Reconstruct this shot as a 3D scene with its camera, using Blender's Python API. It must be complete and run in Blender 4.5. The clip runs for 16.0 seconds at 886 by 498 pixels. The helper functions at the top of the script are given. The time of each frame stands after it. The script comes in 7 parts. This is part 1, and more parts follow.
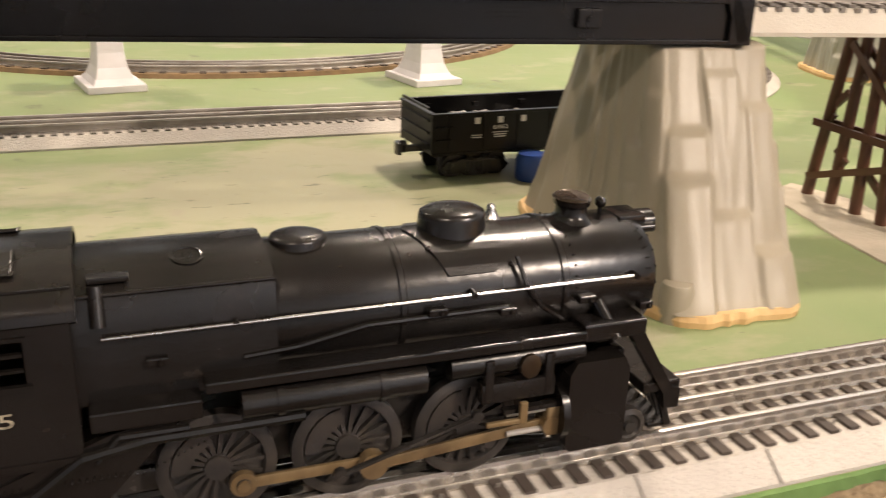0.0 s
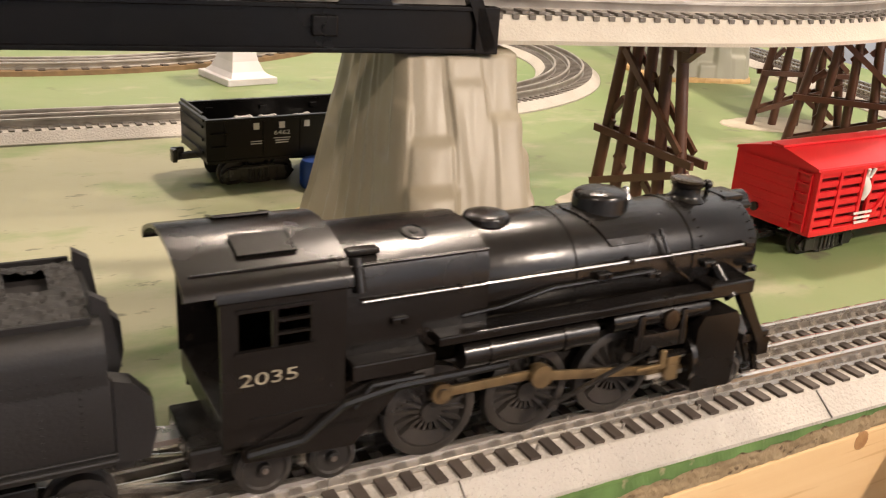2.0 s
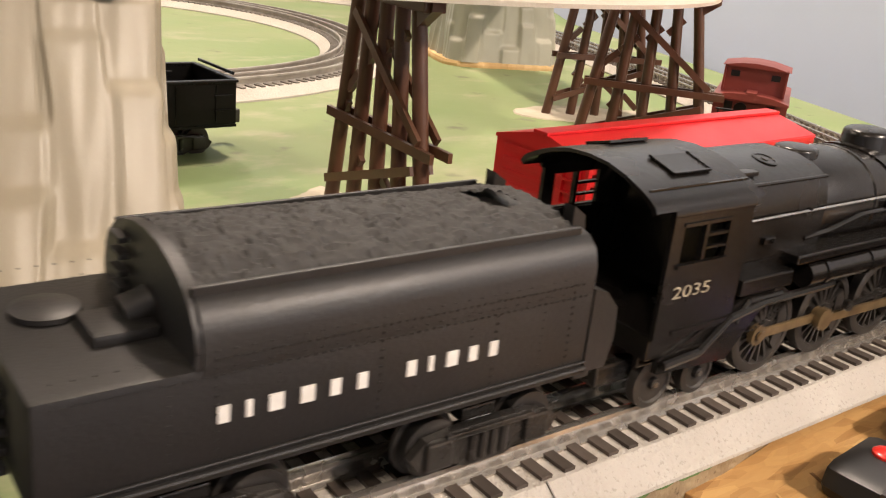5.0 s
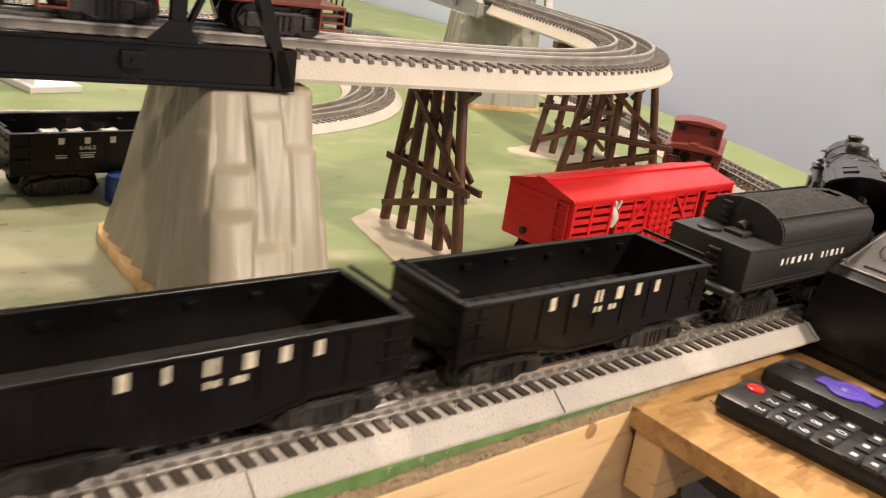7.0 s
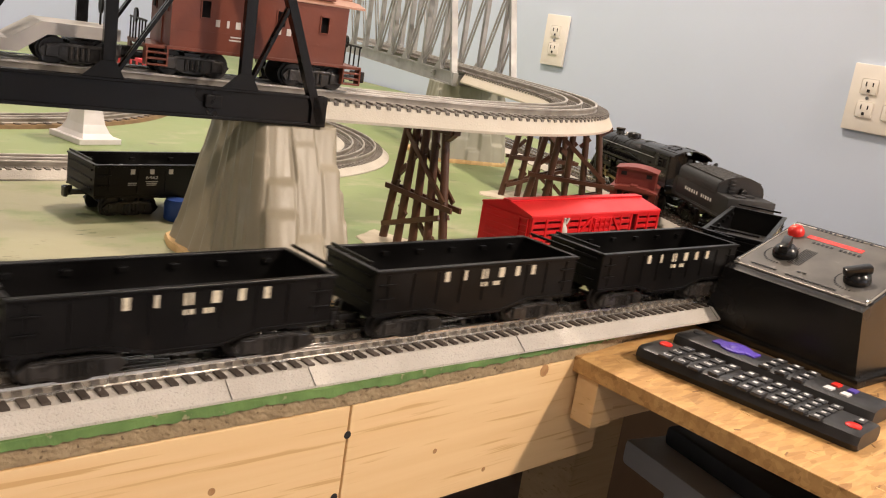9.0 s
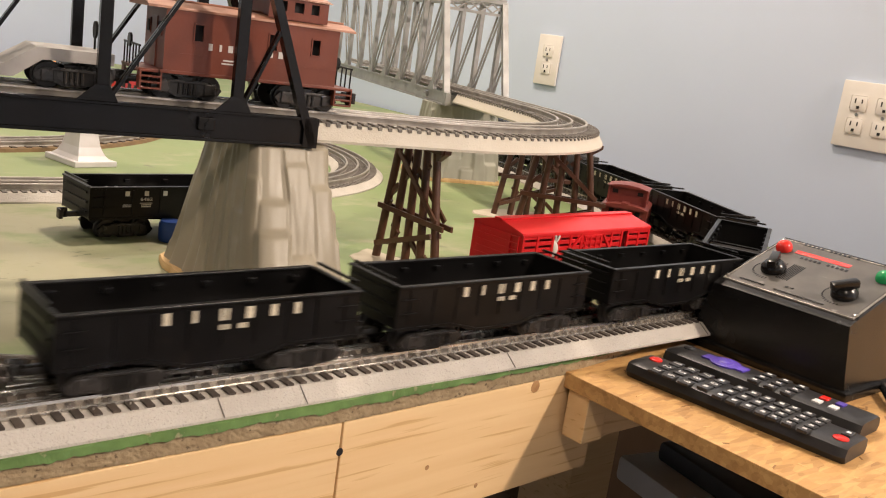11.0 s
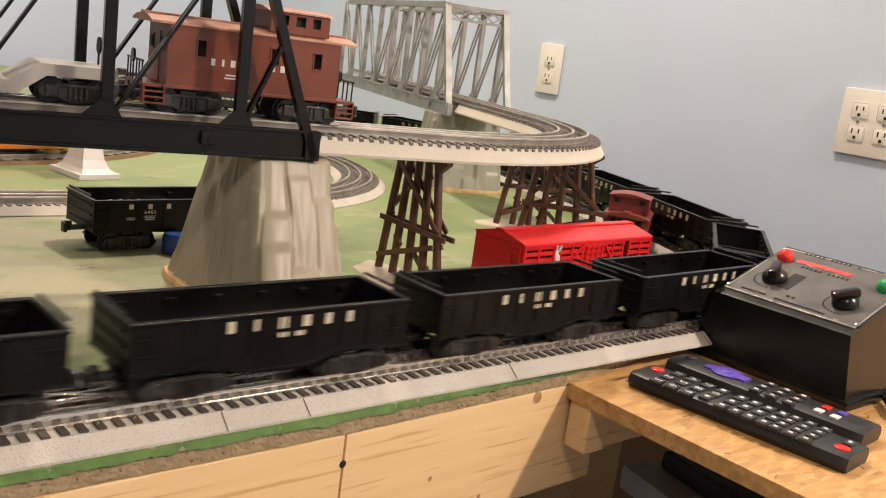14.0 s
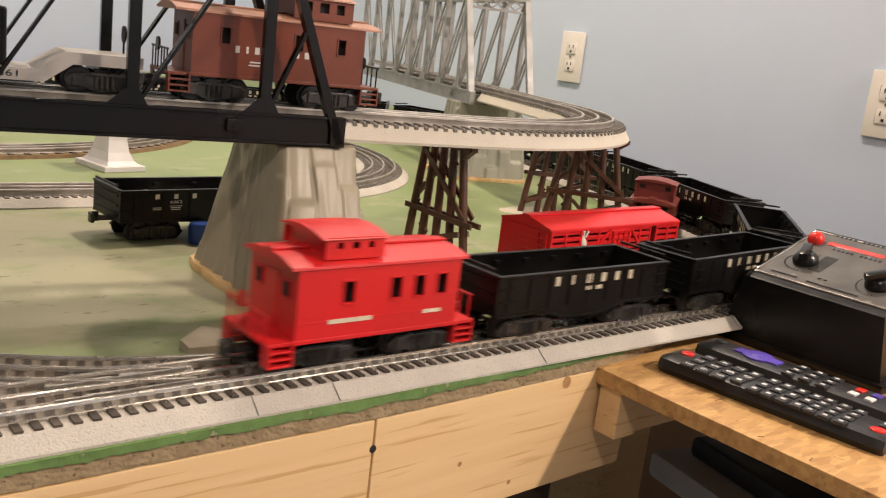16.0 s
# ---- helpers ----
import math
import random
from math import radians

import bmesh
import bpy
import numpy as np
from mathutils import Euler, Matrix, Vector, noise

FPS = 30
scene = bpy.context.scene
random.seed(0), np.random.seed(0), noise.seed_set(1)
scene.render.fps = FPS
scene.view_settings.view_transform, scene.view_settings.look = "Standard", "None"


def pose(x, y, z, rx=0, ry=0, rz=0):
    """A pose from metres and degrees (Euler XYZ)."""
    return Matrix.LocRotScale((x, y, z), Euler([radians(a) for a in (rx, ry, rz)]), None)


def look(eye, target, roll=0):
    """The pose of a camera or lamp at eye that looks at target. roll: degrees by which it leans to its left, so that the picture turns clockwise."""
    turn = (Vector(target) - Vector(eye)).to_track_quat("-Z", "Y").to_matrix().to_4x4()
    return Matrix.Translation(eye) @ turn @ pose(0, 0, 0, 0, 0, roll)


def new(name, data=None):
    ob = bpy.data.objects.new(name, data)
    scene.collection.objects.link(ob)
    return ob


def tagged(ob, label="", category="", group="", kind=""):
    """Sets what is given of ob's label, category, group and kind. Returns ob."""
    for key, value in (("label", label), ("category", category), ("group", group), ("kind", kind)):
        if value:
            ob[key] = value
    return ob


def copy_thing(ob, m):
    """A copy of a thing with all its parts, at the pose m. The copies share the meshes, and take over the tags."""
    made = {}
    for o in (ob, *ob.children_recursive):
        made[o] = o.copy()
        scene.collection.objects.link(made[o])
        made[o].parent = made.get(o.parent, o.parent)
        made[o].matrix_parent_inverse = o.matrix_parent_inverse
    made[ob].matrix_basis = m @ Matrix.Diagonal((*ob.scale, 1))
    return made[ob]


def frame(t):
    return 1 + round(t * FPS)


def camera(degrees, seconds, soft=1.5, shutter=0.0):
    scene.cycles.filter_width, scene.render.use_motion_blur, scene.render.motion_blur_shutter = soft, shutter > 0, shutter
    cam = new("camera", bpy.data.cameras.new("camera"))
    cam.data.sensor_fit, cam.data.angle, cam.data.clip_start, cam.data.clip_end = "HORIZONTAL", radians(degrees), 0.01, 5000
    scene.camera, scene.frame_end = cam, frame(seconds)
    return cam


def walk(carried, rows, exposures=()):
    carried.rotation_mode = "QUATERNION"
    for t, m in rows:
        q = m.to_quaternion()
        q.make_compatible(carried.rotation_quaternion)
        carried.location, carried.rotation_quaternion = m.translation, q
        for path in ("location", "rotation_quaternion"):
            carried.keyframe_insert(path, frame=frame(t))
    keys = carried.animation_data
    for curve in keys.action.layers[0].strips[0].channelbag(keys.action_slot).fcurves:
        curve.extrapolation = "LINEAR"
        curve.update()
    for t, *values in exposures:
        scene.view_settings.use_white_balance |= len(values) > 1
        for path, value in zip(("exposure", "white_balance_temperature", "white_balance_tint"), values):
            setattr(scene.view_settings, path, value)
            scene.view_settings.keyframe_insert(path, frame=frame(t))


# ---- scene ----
cam = camera(51.1, 16.0, soft=1.1, shutter=0.5)
PATH = [
    (0, (-0.205, -0.23, 0.18), (0.468, 1.522, -0.512), 2.0),
    (0.5, (-0.17, -0.231, 0.182), (0.57, 1.487, -0.524), 2.3),
    (1, (-0.161, -0.237, 0.184), (0.644, 1.45, -0.527), 2.8),
    (1.5, (-0.153, -0.247, 0.192), (0.694, 1.421, -0.515), 3.3),
    (2, (-0.134, -0.237, 0.188), (0.764, 1.408, -0.51), 3.6),
    (2.5, (-0.112, -0.212, 0.178), (0.834, 1.401, -0.53), 4.1),
    (3, (-0.051, -0.185, 0.16), (0.994, 1.344, -0.595), 4.7),
    (3.2, (-0.037, -0.176, 0.155), (1.03, 1.331, -0.612), 5.2),
    (5.3, (-0.001, -0.168, 0.16), (1.169, 1.308, -0.515), 6.1),
    (5.5, (-0.001, -0.169, 0.161), (1.17, 1.306, -0.513), 6.1),
    (6, (-0.014, -0.175, 0.16), (1.152, 1.301, -0.519), 6.4),
    (6.5, (-0.075, -0.224, 0.187), (1.102, 1.24, -0.498), 7.2),
    (7, (-0.153, -0.286, 0.215), (1.081, 1.149, -0.429), 8.7),
    (7.5, (-0.218, -0.333, 0.216), (1.056, 1.092, -0.371), 9.7),
    (8, (-0.26, -0.385, 0.212), (1.029, 1.046, -0.328), 9.8),
    (8.5, (-0.275, -0.427, 0.216), (1.017, 1.016, -0.282), 9.0),
    (9, (-0.281, -0.426, 0.212), (1.013, 1.021, -0.267), 8.7),
    (9.5, (-0.283, -0.431, 0.212), (1.016, 1.016, -0.256), 8.8),
    (10, (-0.282, -0.434, 0.213), (1.02, 1.014, -0.244), 8.6),
    (12.5, (-0.284, -0.436, 0.215), (1.011, 1.027, -0.213), 7.8),
    (13, (-0.284, -0.437, 0.217), (1.011, 1.026, -0.209), 7.9),
    (13.5, (-0.284, -0.437, 0.219), (1.01, 1.027, -0.206), 7.8),
    (14, (-0.284, -0.438, 0.218), (1.011, 1.026, -0.206), 7.8),
    (14.5, (-0.286, -0.435, 0.217), (1.009, 1.028, -0.209), 7.7),
    (15, (-0.284, -0.438, 0.214), (1.009, 1.026, -0.216), 7.4),
    (15.5, (-0.284, -0.435, 0.212), (1.006, 1.029, -0.227), 7.1),
    (16, (-0.285, -0.434, 0.211), (0.974, 1.055, -0.233), 6.9),
]
walk(cam, [(t, look(eye, target, roll)) for t, eye, target, roll in PATH], exposures=[(0.0, 0.20), (2.0, 0.13), (3.2, 0.12), (5.3, 0.22), (7.0, 0.13), (10.0, -0.03), (15.0, -0.11), (16.0, -0.19)])

# ---- world and lamps ----
world = bpy.data.worlds.new("room_world")
world.use_nodes = True
world.node_tree.nodes["Background"].inputs[0].default_value = (1.0, 0.93, 0.84, 1)
world.node_tree.nodes["Background"].inputs[1].default_value = 0.012
scene.world = world


def ceiling_lamp(x, y, z, size, watts, colour):
    d = bpy.data.lights.new("ceiling_lamp_light", "AREA")
    d.shape, d.size, d.energy, d.color = "DISK", size, watts, colour
    ob = new("ceiling_lamp_light", d)
    ob.matrix_world = pose(x, y, z)
    return ob


WARM = (1.0, 0.812, 0.665)
LAMPS = ((0.70, 0.74, 28), (1.10, -1.65, 86), (-0.85, -1.05, 18), (-0.9, 1.5, 21), (0.55, 1.9, 14))
for lx, ly, watts in LAMPS:
    ceiling_lamp(lx, ly, 1.53, 0.16, watts, WARM)


# ---- materials ----
def material(name, colour, rough=0.5, metal=0.0, other=None, scale=40.0, amount=0.5, detail=6.0, bump=0.0, bump_scale=None, spot=None, spot_scale=300.0, spot_amount=0.12, stretch=None, spec=0.5, coat=0.0, rnd=0.0):
    """Two noises mix the base colour with another and with small spots; bump adds fine relief."""
    m = bpy.data.materials.new(name)
    m.use_nodes = True
    nt = m.node_tree
    b = nt.nodes["Principled BSDF"]
    b.inputs["Roughness"].default_value = rough
    b.inputs["Metallic"].default_value = metal
    b.inputs["Specular IOR Level"].default_value = spec
    b.inputs["Coat Weight"].default_value = coat
    co = nt.nodes.new("ShaderNodeTexCoord")
    vec = co.outputs["Object"]
    if stretch:
        mp = nt.nodes.new("ShaderNodeMapping")
        mp.inputs["Scale"].default_value = stretch
        nt.links.new(vec, mp.inputs["Vector"])
        vec = mp.outputs["Vector"]

    def noise_node(s, d):
        n = nt.nodes.new("ShaderNodeTexNoise")
        n.inputs["Scale"].default_value, n.inputs["Detail"].default_value = s, d
        nt.links.new(vec, n.inputs["Vector"])
        return n

    other = other or tuple(c * 0.7 for c in colour)
    n1 = noise_node(scale, detail)
    r1 = nt.nodes.new("ShaderNodeValToRGB")
    r1.color_ramp.elements[0].position, r1.color_ramp.elements[1].position = 0.5 - 0.25 * (1.2 - amount), 0.5 + 0.25 * (1.2 - amount)
    r1.color_ramp.elements[0].color, r1.color_ramp.elements[1].color = (*colour, 1), (*other, 1)
    nt.links.new(n1.outputs["Fac"], r1.inputs["Fac"])
    out = r1.outputs["Color"]
    n2 = noise_node(spot_scale, 3.0)
    if spot:
        r2 = nt.nodes.new("ShaderNodeValToRGB")
        r2.color_ramp.elements[0].position, r2.color_ramp.elements[1].position = 0.62 - spot_amount, 0.70 - spot_amount
        r2.color_ramp.elements[0].color, r2.color_ramp.elements[1].color = (0, 0, 0, 1), (1, 1, 1, 1)
        nt.links.new(n2.outputs["Fac"], r2.inputs["Fac"])
        mx = nt.nodes.new("ShaderNodeMix")
        mx.data_type = "RGBA"
        nt.links.new(r2.outputs["Color"], mx.inputs["Factor"])
        nt.links.new(out, mx.inputs["A"])
        mx.inputs["B"].default_value = (*spot, 1)
        out = mx.outputs["Result"]
    if rnd:
        oi = nt.nodes.new("ShaderNodeObjectInfo")
        hs = nt.nodes.new("ShaderNodeHueSaturation")
        ma = nt.nodes.new("ShaderNodeMath")
        ma.operation = "MULTIPLY_ADD"
        ma.inputs[1].default_value, ma.inputs[2].default_value = 2 * rnd, 1 - rnd
        nt.links.new(oi.outputs["Random"], ma.inputs[0])
        nt.links.new(ma.outputs[0], hs.inputs["Value"])
        nt.links.new(out, hs.inputs["Color"])
        out = hs.outputs["Color"]
    nt.links.new(out, b.inputs["Base Color"])
    ro = nt.nodes.new("ShaderNodeMapRange")
    ro.inputs["To Min"].default_value, ro.inputs["To Max"].default_value = max(0.03, rough - 0.12), min(1.0, rough + 0.12)
    nt.links.new(n1.outputs["Fac"], ro.inputs["Value"])
    nt.links.new(ro.outputs["Result"], b.inputs["Roughness"])
    if bump:
        bm_ = nt.nodes.new("ShaderNodeBump")
        bm_.inputs["Strength"].default_value, bm_.inputs["Distance"].default_value = bump, 0.001
        n3 = noise_node(bump_scale or spot_scale, 4.0)
        nt.links.new(n3.outputs["Fac"], bm_.inputs["Height"])
        nt.links.new(bm_.outputs["Normal"], b.inputs["Normal"])
    return m


BLACK = material("black_diecast", (0.0058, 0.0050, 0.0045), 0.25, 0.0, (0.0092, 0.0078, 0.0070), 30, 0.5, bump=0.10, bump_scale=260, spot=(0.016, 0.013, 0.011), spot_scale=110, spot_amount=-0.02, spec=0.38)
MATT = material("black_plastic", (0.0022, 0.0021, 0.0021), 0.33, 0.0, (0.006, 0.0056, 0.0054), 25, 0.5, bump=0.06, bump_scale=700, spot=(0.010, 0.008, 0.007), spot_scale=60, spot_amount=-0.05, spec=0.20)
TENDERM = material("black_tender_paint", (0.0085, 0.008, 0.0078), 0.48, 0.0, (0.012, 0.0112, 0.0108), 20, 0.5, bump=0.12, bump_scale=900)
TRUCKM = material("truck_metal", (0.020, 0.019, 0.018), 0.26, 0.4, (0.050, 0.046, 0.042), 60, 0.5, bump=0.2, bump_scale=500)
WHEELM = material("wheel_metal", (0.055, 0.048, 0.042), 0.42, 0.3, (0.018, 0.017, 0.016), 70, 0.5)
COALM = material("coal", (0.010, 0.0095, 0.009), 0.72, 0.0, (0.020, 0.019, 0.018), 90, 0.6, bump=0.6, bump_scale=260)
BRASS = material("dull_brass", (0.34, 0.245, 0.125), 0.36, 0.7, (0.17, 0.12, 0.065), 80, 0.5)
STEEL = material("bright_steel", (0.55, 0.54, 0.52), 0.28, 1.0, (0.36, 0.35, 0.34), 120, 0.5)
RAILM = material("rail_steel", (0.60, 0.565, 0.52), 0.25, 0.85, (0.46, 0.43, 0.385), 70, 0.5)
OLDRAIL = material("dull_rail", (0.42, 0.39, 0.35), 0.45, 0.5, (0.28, 0.26, 0.23), 60, 0.5)
GREYTIE = material("grey_tie", (0.16, 0.145, 0.125), 0.7, 0.0, (0.11, 0.10, 0.09), 50, 0.5, rnd=0.2)
TIEM = material("tie_black", (0.070, 0.054, 0.043), 0.75, 0.0, (0.045, 0.035, 0.028), 50, 0.5, rnd=0.25)
BALLAST = material("grey_foam_ballast", (0.43, 0.40, 0.355), 0.9, 0.0, (0.49, 0.46, 0.41), 28, 0.5, bump=0.8, bump_scale=650, spot=(0.37, 0.345, 0.305), spot_scale=700, spot_amount=0.03)
CREAM = material("cream_deck", (0.55, 0.51, 0.43), 0.85, 0.0, (0.53, 0.49, 0.41), 45, 0.5, bump=0.35, bump_scale=600, spot=(0.55, 0.50, 0.41), spot_scale=500, spot_amount=-0.04)
TRACKBED = material("grey_trackbed", (0.24, 0.225, 0.205), 0.8, 0.0, (0.27, 0.255, 0.235), 30, 0.5, bump=0.4, bump_scale=400)
GREENM = material("green_table_paint", (0.150, 0.222, 0.074), 0.6, 0.0, (0.24, 0.265, 0.135), 5.2, 0.35, 10.0, bump=0.3, bump_scale=60, spot=(0.13, 0.125, 0.075), spot_scale=26, spot_amount=-0.045)
EDGEM = material("edge_green", (0.13, 0.23, 0.065), 0.85, 0.0, (0.075, 0.14, 0.04), 60, 0.5, bump=0.5, bump_scale=90, spot=(0.30, 0.27, 0.16), spot_scale=120, spot_amount=-0.01)
FIBRE = material("fibreboard_edge", (0.23, 0.165, 0.090), 0.95, 0.0, (0.33, 0.25, 0.145), 130, 0.5, bump=0.7, bump_scale=420, spot=(0.11, 0.075, 0.04), spot_scale=320, spot_amount=0.0)
PINE = material("pine_board", (0.68, 0.455, 0.225), 0.5, 0.0, (0.74, 0.53, 0.285), 6, 0.3, 8.0, bump=0.12, bump_scale=160, stretch=(0.8, 7, 22), spot=(0.56, 0.345, 0.15), spot_scale=14, spot_amount=0.02)
OSBM = material("strand_board", (0.46, 0.26, 0.095), 0.55, 0.0, (0.68, 0.45, 0.21), 60, 0.9, 3.0, bump=0.5, bump_scale=120, spot=(0.25, 0.125, 0.04), spot_scale=110, spot_amount=0.0, stretch=(1, 2.6, 2.6))
ROCKM = material("plastic_rock", (0.300, 0.264, 0.192), 0.46, 0.0, (0.262, 0.228, 0.164), 14, 0.4, bump=0.10, bump_scale=120, spec=0.5)
GREYROCK = material("grey_plastic_rock", (0.28, 0.28, 0.22), 0.45, 0.0, (0.36, 0.35, 0.28), 14, 0.5, bump=0.2, bump_scale=60)
PLY = material("plywood_base", (0.52, 0.33, 0.14), 0.8, 0.0, (0.66, 0.46, 0.23), 40, 0.5, bump=0.6, bump_scale=120)
BROWN = material("brown_trestle", (0.062, 0.026, 0.014), 0.40, 0.0, (0.095, 0.040, 0.021), 30, 0.5, bump=0.1, bump_scale=300)
SAND = material("sand_patch", (0.47, 0.42, 0.33), 0.9, 0.0, (0.38, 0.34, 0.26), 40, 0.5, bump=0.5, bump_scale=300)
REDM = material("red_plastic", (0.62, 0.012, 0.016), 0.38, 0.0, (0.54, 0.010, 0.014), 18, 0.5, bump=0.05, bump_scale=500)
CABRED = material("caboose_red", (0.60, 0.012, 0.014), 0.40, 0.0, (0.50, 0.012, 0.014), 18, 0.5, bump=0.05, bump_scale=500)
MAROON = material("maroon_plastic", (0.21, 0.040, 0.030), 0.45, 0.0, (0.165, 0.030, 0.024), 25, 0.5, bump=0.1, bump_scale=300)
TUSCAN = material("tuscan_brown", (0.165, 0.036, 0.015), 0.45, 0.0, (0.130, 0.029, 0.012), 25, 0.5, bump=0.1, bump_scale=400)
CORK = material("brown_cork", (0.20, 0.125, 0.055), 0.9, 0.0, (0.12, 0.08, 0.04), 60, 0.5, bump=0.5, bump_scale=300)
ORANGE = material("orange_paint", (0.62, 0.22, 0.02), 0.4, 0.0, (0.56, 0.18, 0.02), 30, 0.5)
BRONZE = material("dark_bronze", (0.035, 0.024, 0.015), 0.3, 0.6, (0.06, 0.04, 0.022), 80, 0.5)
TUSROOF = material("faded_roof", (0.40, 0.20, 0.13), 0.55, 0.0, (0.33, 0.15, 0.09), 30, 0.5)
# near-black colour stands for the shade inside windows, slots and holes
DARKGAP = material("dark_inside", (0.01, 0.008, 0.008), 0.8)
BRIDGEM = material("black_bridge", (0.0028, 0.0024, 0.0022), 0.24, 0.0, (0.0055, 0.0047, 0.0042), 30, 0.5, bump=0.05, bump_scale=400, spec=0.26)
SILVER = material("silver_paint", (0.38, 0.38, 0.37), 0.50, 0.3, (0.30, 0.30, 0.29), 40, 0.5)
GREYCAR = material("grey_flatcar", (0.42, 0.40, 0.37), 0.5, 0.0, (0.33, 0.31, 0.29), 40, 0.5)
WHITEM = material("white_pier", (0.66, 0.63, 0.63), 0.5, 0.0, (0.58, 0.55, 0.55), 30, 0.5)
WALLM = material("blue_grey_wall", (0.525, 0.60, 0.725), 0.75, 0.0, (0.505, 0.58, 0.70), 3, 0.5, bump=0.12, bump_scale=220)
CEILM = material("ceiling_white", (0.72, 0.70, 0.66), 0.9, 0.0, (0.68, 0.66, 0.62), 6, 0.5)
FLOORM = material("dark_floor", (0.10, 0.065, 0.045), 0.7, 0.0, (0.07, 0.045, 0.03), 12, 0.5, bump=0.3, bump_scale=200)
PANELLING = material("brown_panelling", (0.085, 0.050, 0.028), 0.5, 0.0, (0.13, 0.08, 0.045), 9, 0.5, bump=0.1, bump_scale=120, stretch=(1, 1, 0.2))
PLATE = material("ivory_plate", (0.76, 0.72, 0.66), 0.35, 0.0, (0.72, 0.68, 0.62), 30, 0.5)
LETTER = material("pale_letter", (0.66, 0.60, 0.46), 0.55, 0.0, (0.52, 0.46, 0.34), 300, 0.5)
GILT = material("worn_gilt", (0.40, 0.36, 0.26), 0.5, 0.0, (0.13, 0.11, 0.08), 420, 0.5)
CARFLOOR = material("dusty_car_floor", (0.020, 0.018, 0.017), 0.5, 0.0, (0.045, 0.041, 0.037), 45, 0.5, bump=0.1, bump_scale=500, spot=(0.09, 0.085, 0.08), spot_scale=90, spot_amount=-0.05)
WHITELET = material("white_letter", (0.70, 0.68, 0.64), 0.55, 0.0, (0.62, 0.60, 0.56), 300, 0.5)
BAKELITE = material("black_bakelite", (0.006, 0.0055, 0.0055), 0.24, 0.0, (0.010, 0.0095, 0.009), 25, 0.5, spec=0.35)
PANELM = material("metal_panel", (0.060, 0.056, 0.051), 0.50, 0.10, (0.105, 0.099, 0.091), 40, 0.6, spot=(0.22, 0.21, 0.195), spot_scale=60, spot_amount=-0.04)
REDBTN = material("red_button", (0.70, 0.03, 0.02), 0.22, 0.0, (0.62, 0.025, 0.02), 30, 0.5)
GREENBTN = material("green_button", (0.02, 0.36, 0.12), 0.22)
REMOTEM = material("remote_black", (0.014, 0.014, 0.015), 0.38, 0.0, (0.02, 0.02, 0.021), 40, 0.5)
KEYM = material("remote_key", (0.022, 0.022, 0.024), 0.45, 0.0, (0.03, 0.03, 0.032), 60, 0.5)
KEYWHITE = material("key_print", (0.72, 0.72, 0.72), 0.6)
PURPLE = material("purple_key", (0.10, 0.06, 0.42), 0.4)
BINM = material("grey_tote", (0.46, 0.46, 0.45), 0.45, 0.0, (0.52, 0.52, 0.51), 20, 0.5)
BINDARK = material("dark_tote", (0.025, 0.025, 0.027), 0.5)
KNOTM = material("knot_brown", (0.30, 0.15, 0.06), 0.6, 0.0, (0.42, 0.24, 0.10), 300, 0.5)
FLAKEDARK = material("dark_flake", (0.20, 0.10, 0.035), 0.6, 0.0, (0.30, 0.16, 0.06), 200, 0.5)
FLAKEPALE = material("pale_flake", (0.62, 0.40, 0.17), 0.5, 0.0, (0.52, 0.31, 0.12), 200, 0.5)
WHITEPL = material("white_plastic", (0.78, 0.76, 0.72), 0.45)
BLUEM = material("blue_plastic", (0.02, 0.07, 0.32), 0.4)
CLEARGREY = material("pale_load", (0.50, 0.50, 0.48), 0.4, 0.0, (0.42, 0.42, 0.40), 30, 0.5)


def strands(m):
    """Adds flat wood flakes to the strand board's colour."""
    nt = m.node_tree
    co = nt.nodes.new("ShaderNodeTexCoord")
    out = None
    for turn_, scale in ((25, 60), (-50, 75)):
        mp = nt.nodes.new("ShaderNodeMapping")
        mp.inputs["Rotation"].default_value = (0, 0, radians(turn_))
        mp.inputs["Scale"].default_value = (1.0, 3.6, 3.6)
        nt.links.new(co.outputs["Object"], mp.inputs["Vector"])
        v = nt.nodes.new("ShaderNodeTexVoronoi")
        v.inputs["Scale"].default_value = scale
        nt.links.new(mp.outputs["Vector"], v.inputs["Vector"])
        r = nt.nodes.new("ShaderNodeValToRGB")
        r.color_ramp.elements[0].color, r.color_ramp.elements[1].color = (0.24, 0.115, 0.036, 1), (0.62, 0.385, 0.155, 1)
        e = r.color_ramp.elements.new(0.35)
        e.color = (0.46, 0.26, 0.092, 1)
        nt.links.new(v.outputs["Color"], r.inputs["Fac"])
        if out is None:
            out = r.outputs["Color"]
        else:
            mx = nt.nodes.new("ShaderNodeMix")
            mx.data_type = "RGBA"
            mx.inputs["Factor"].default_value = 0.4
            nt.links.new(out, mx.inputs["A"])
            nt.links.new(r.outputs["Color"], mx.inputs["B"])
            out = mx.outputs["Result"]
    nt.links.new(out, nt.nodes["Principled BSDF"].inputs["Base Color"])


strands(OSBM)


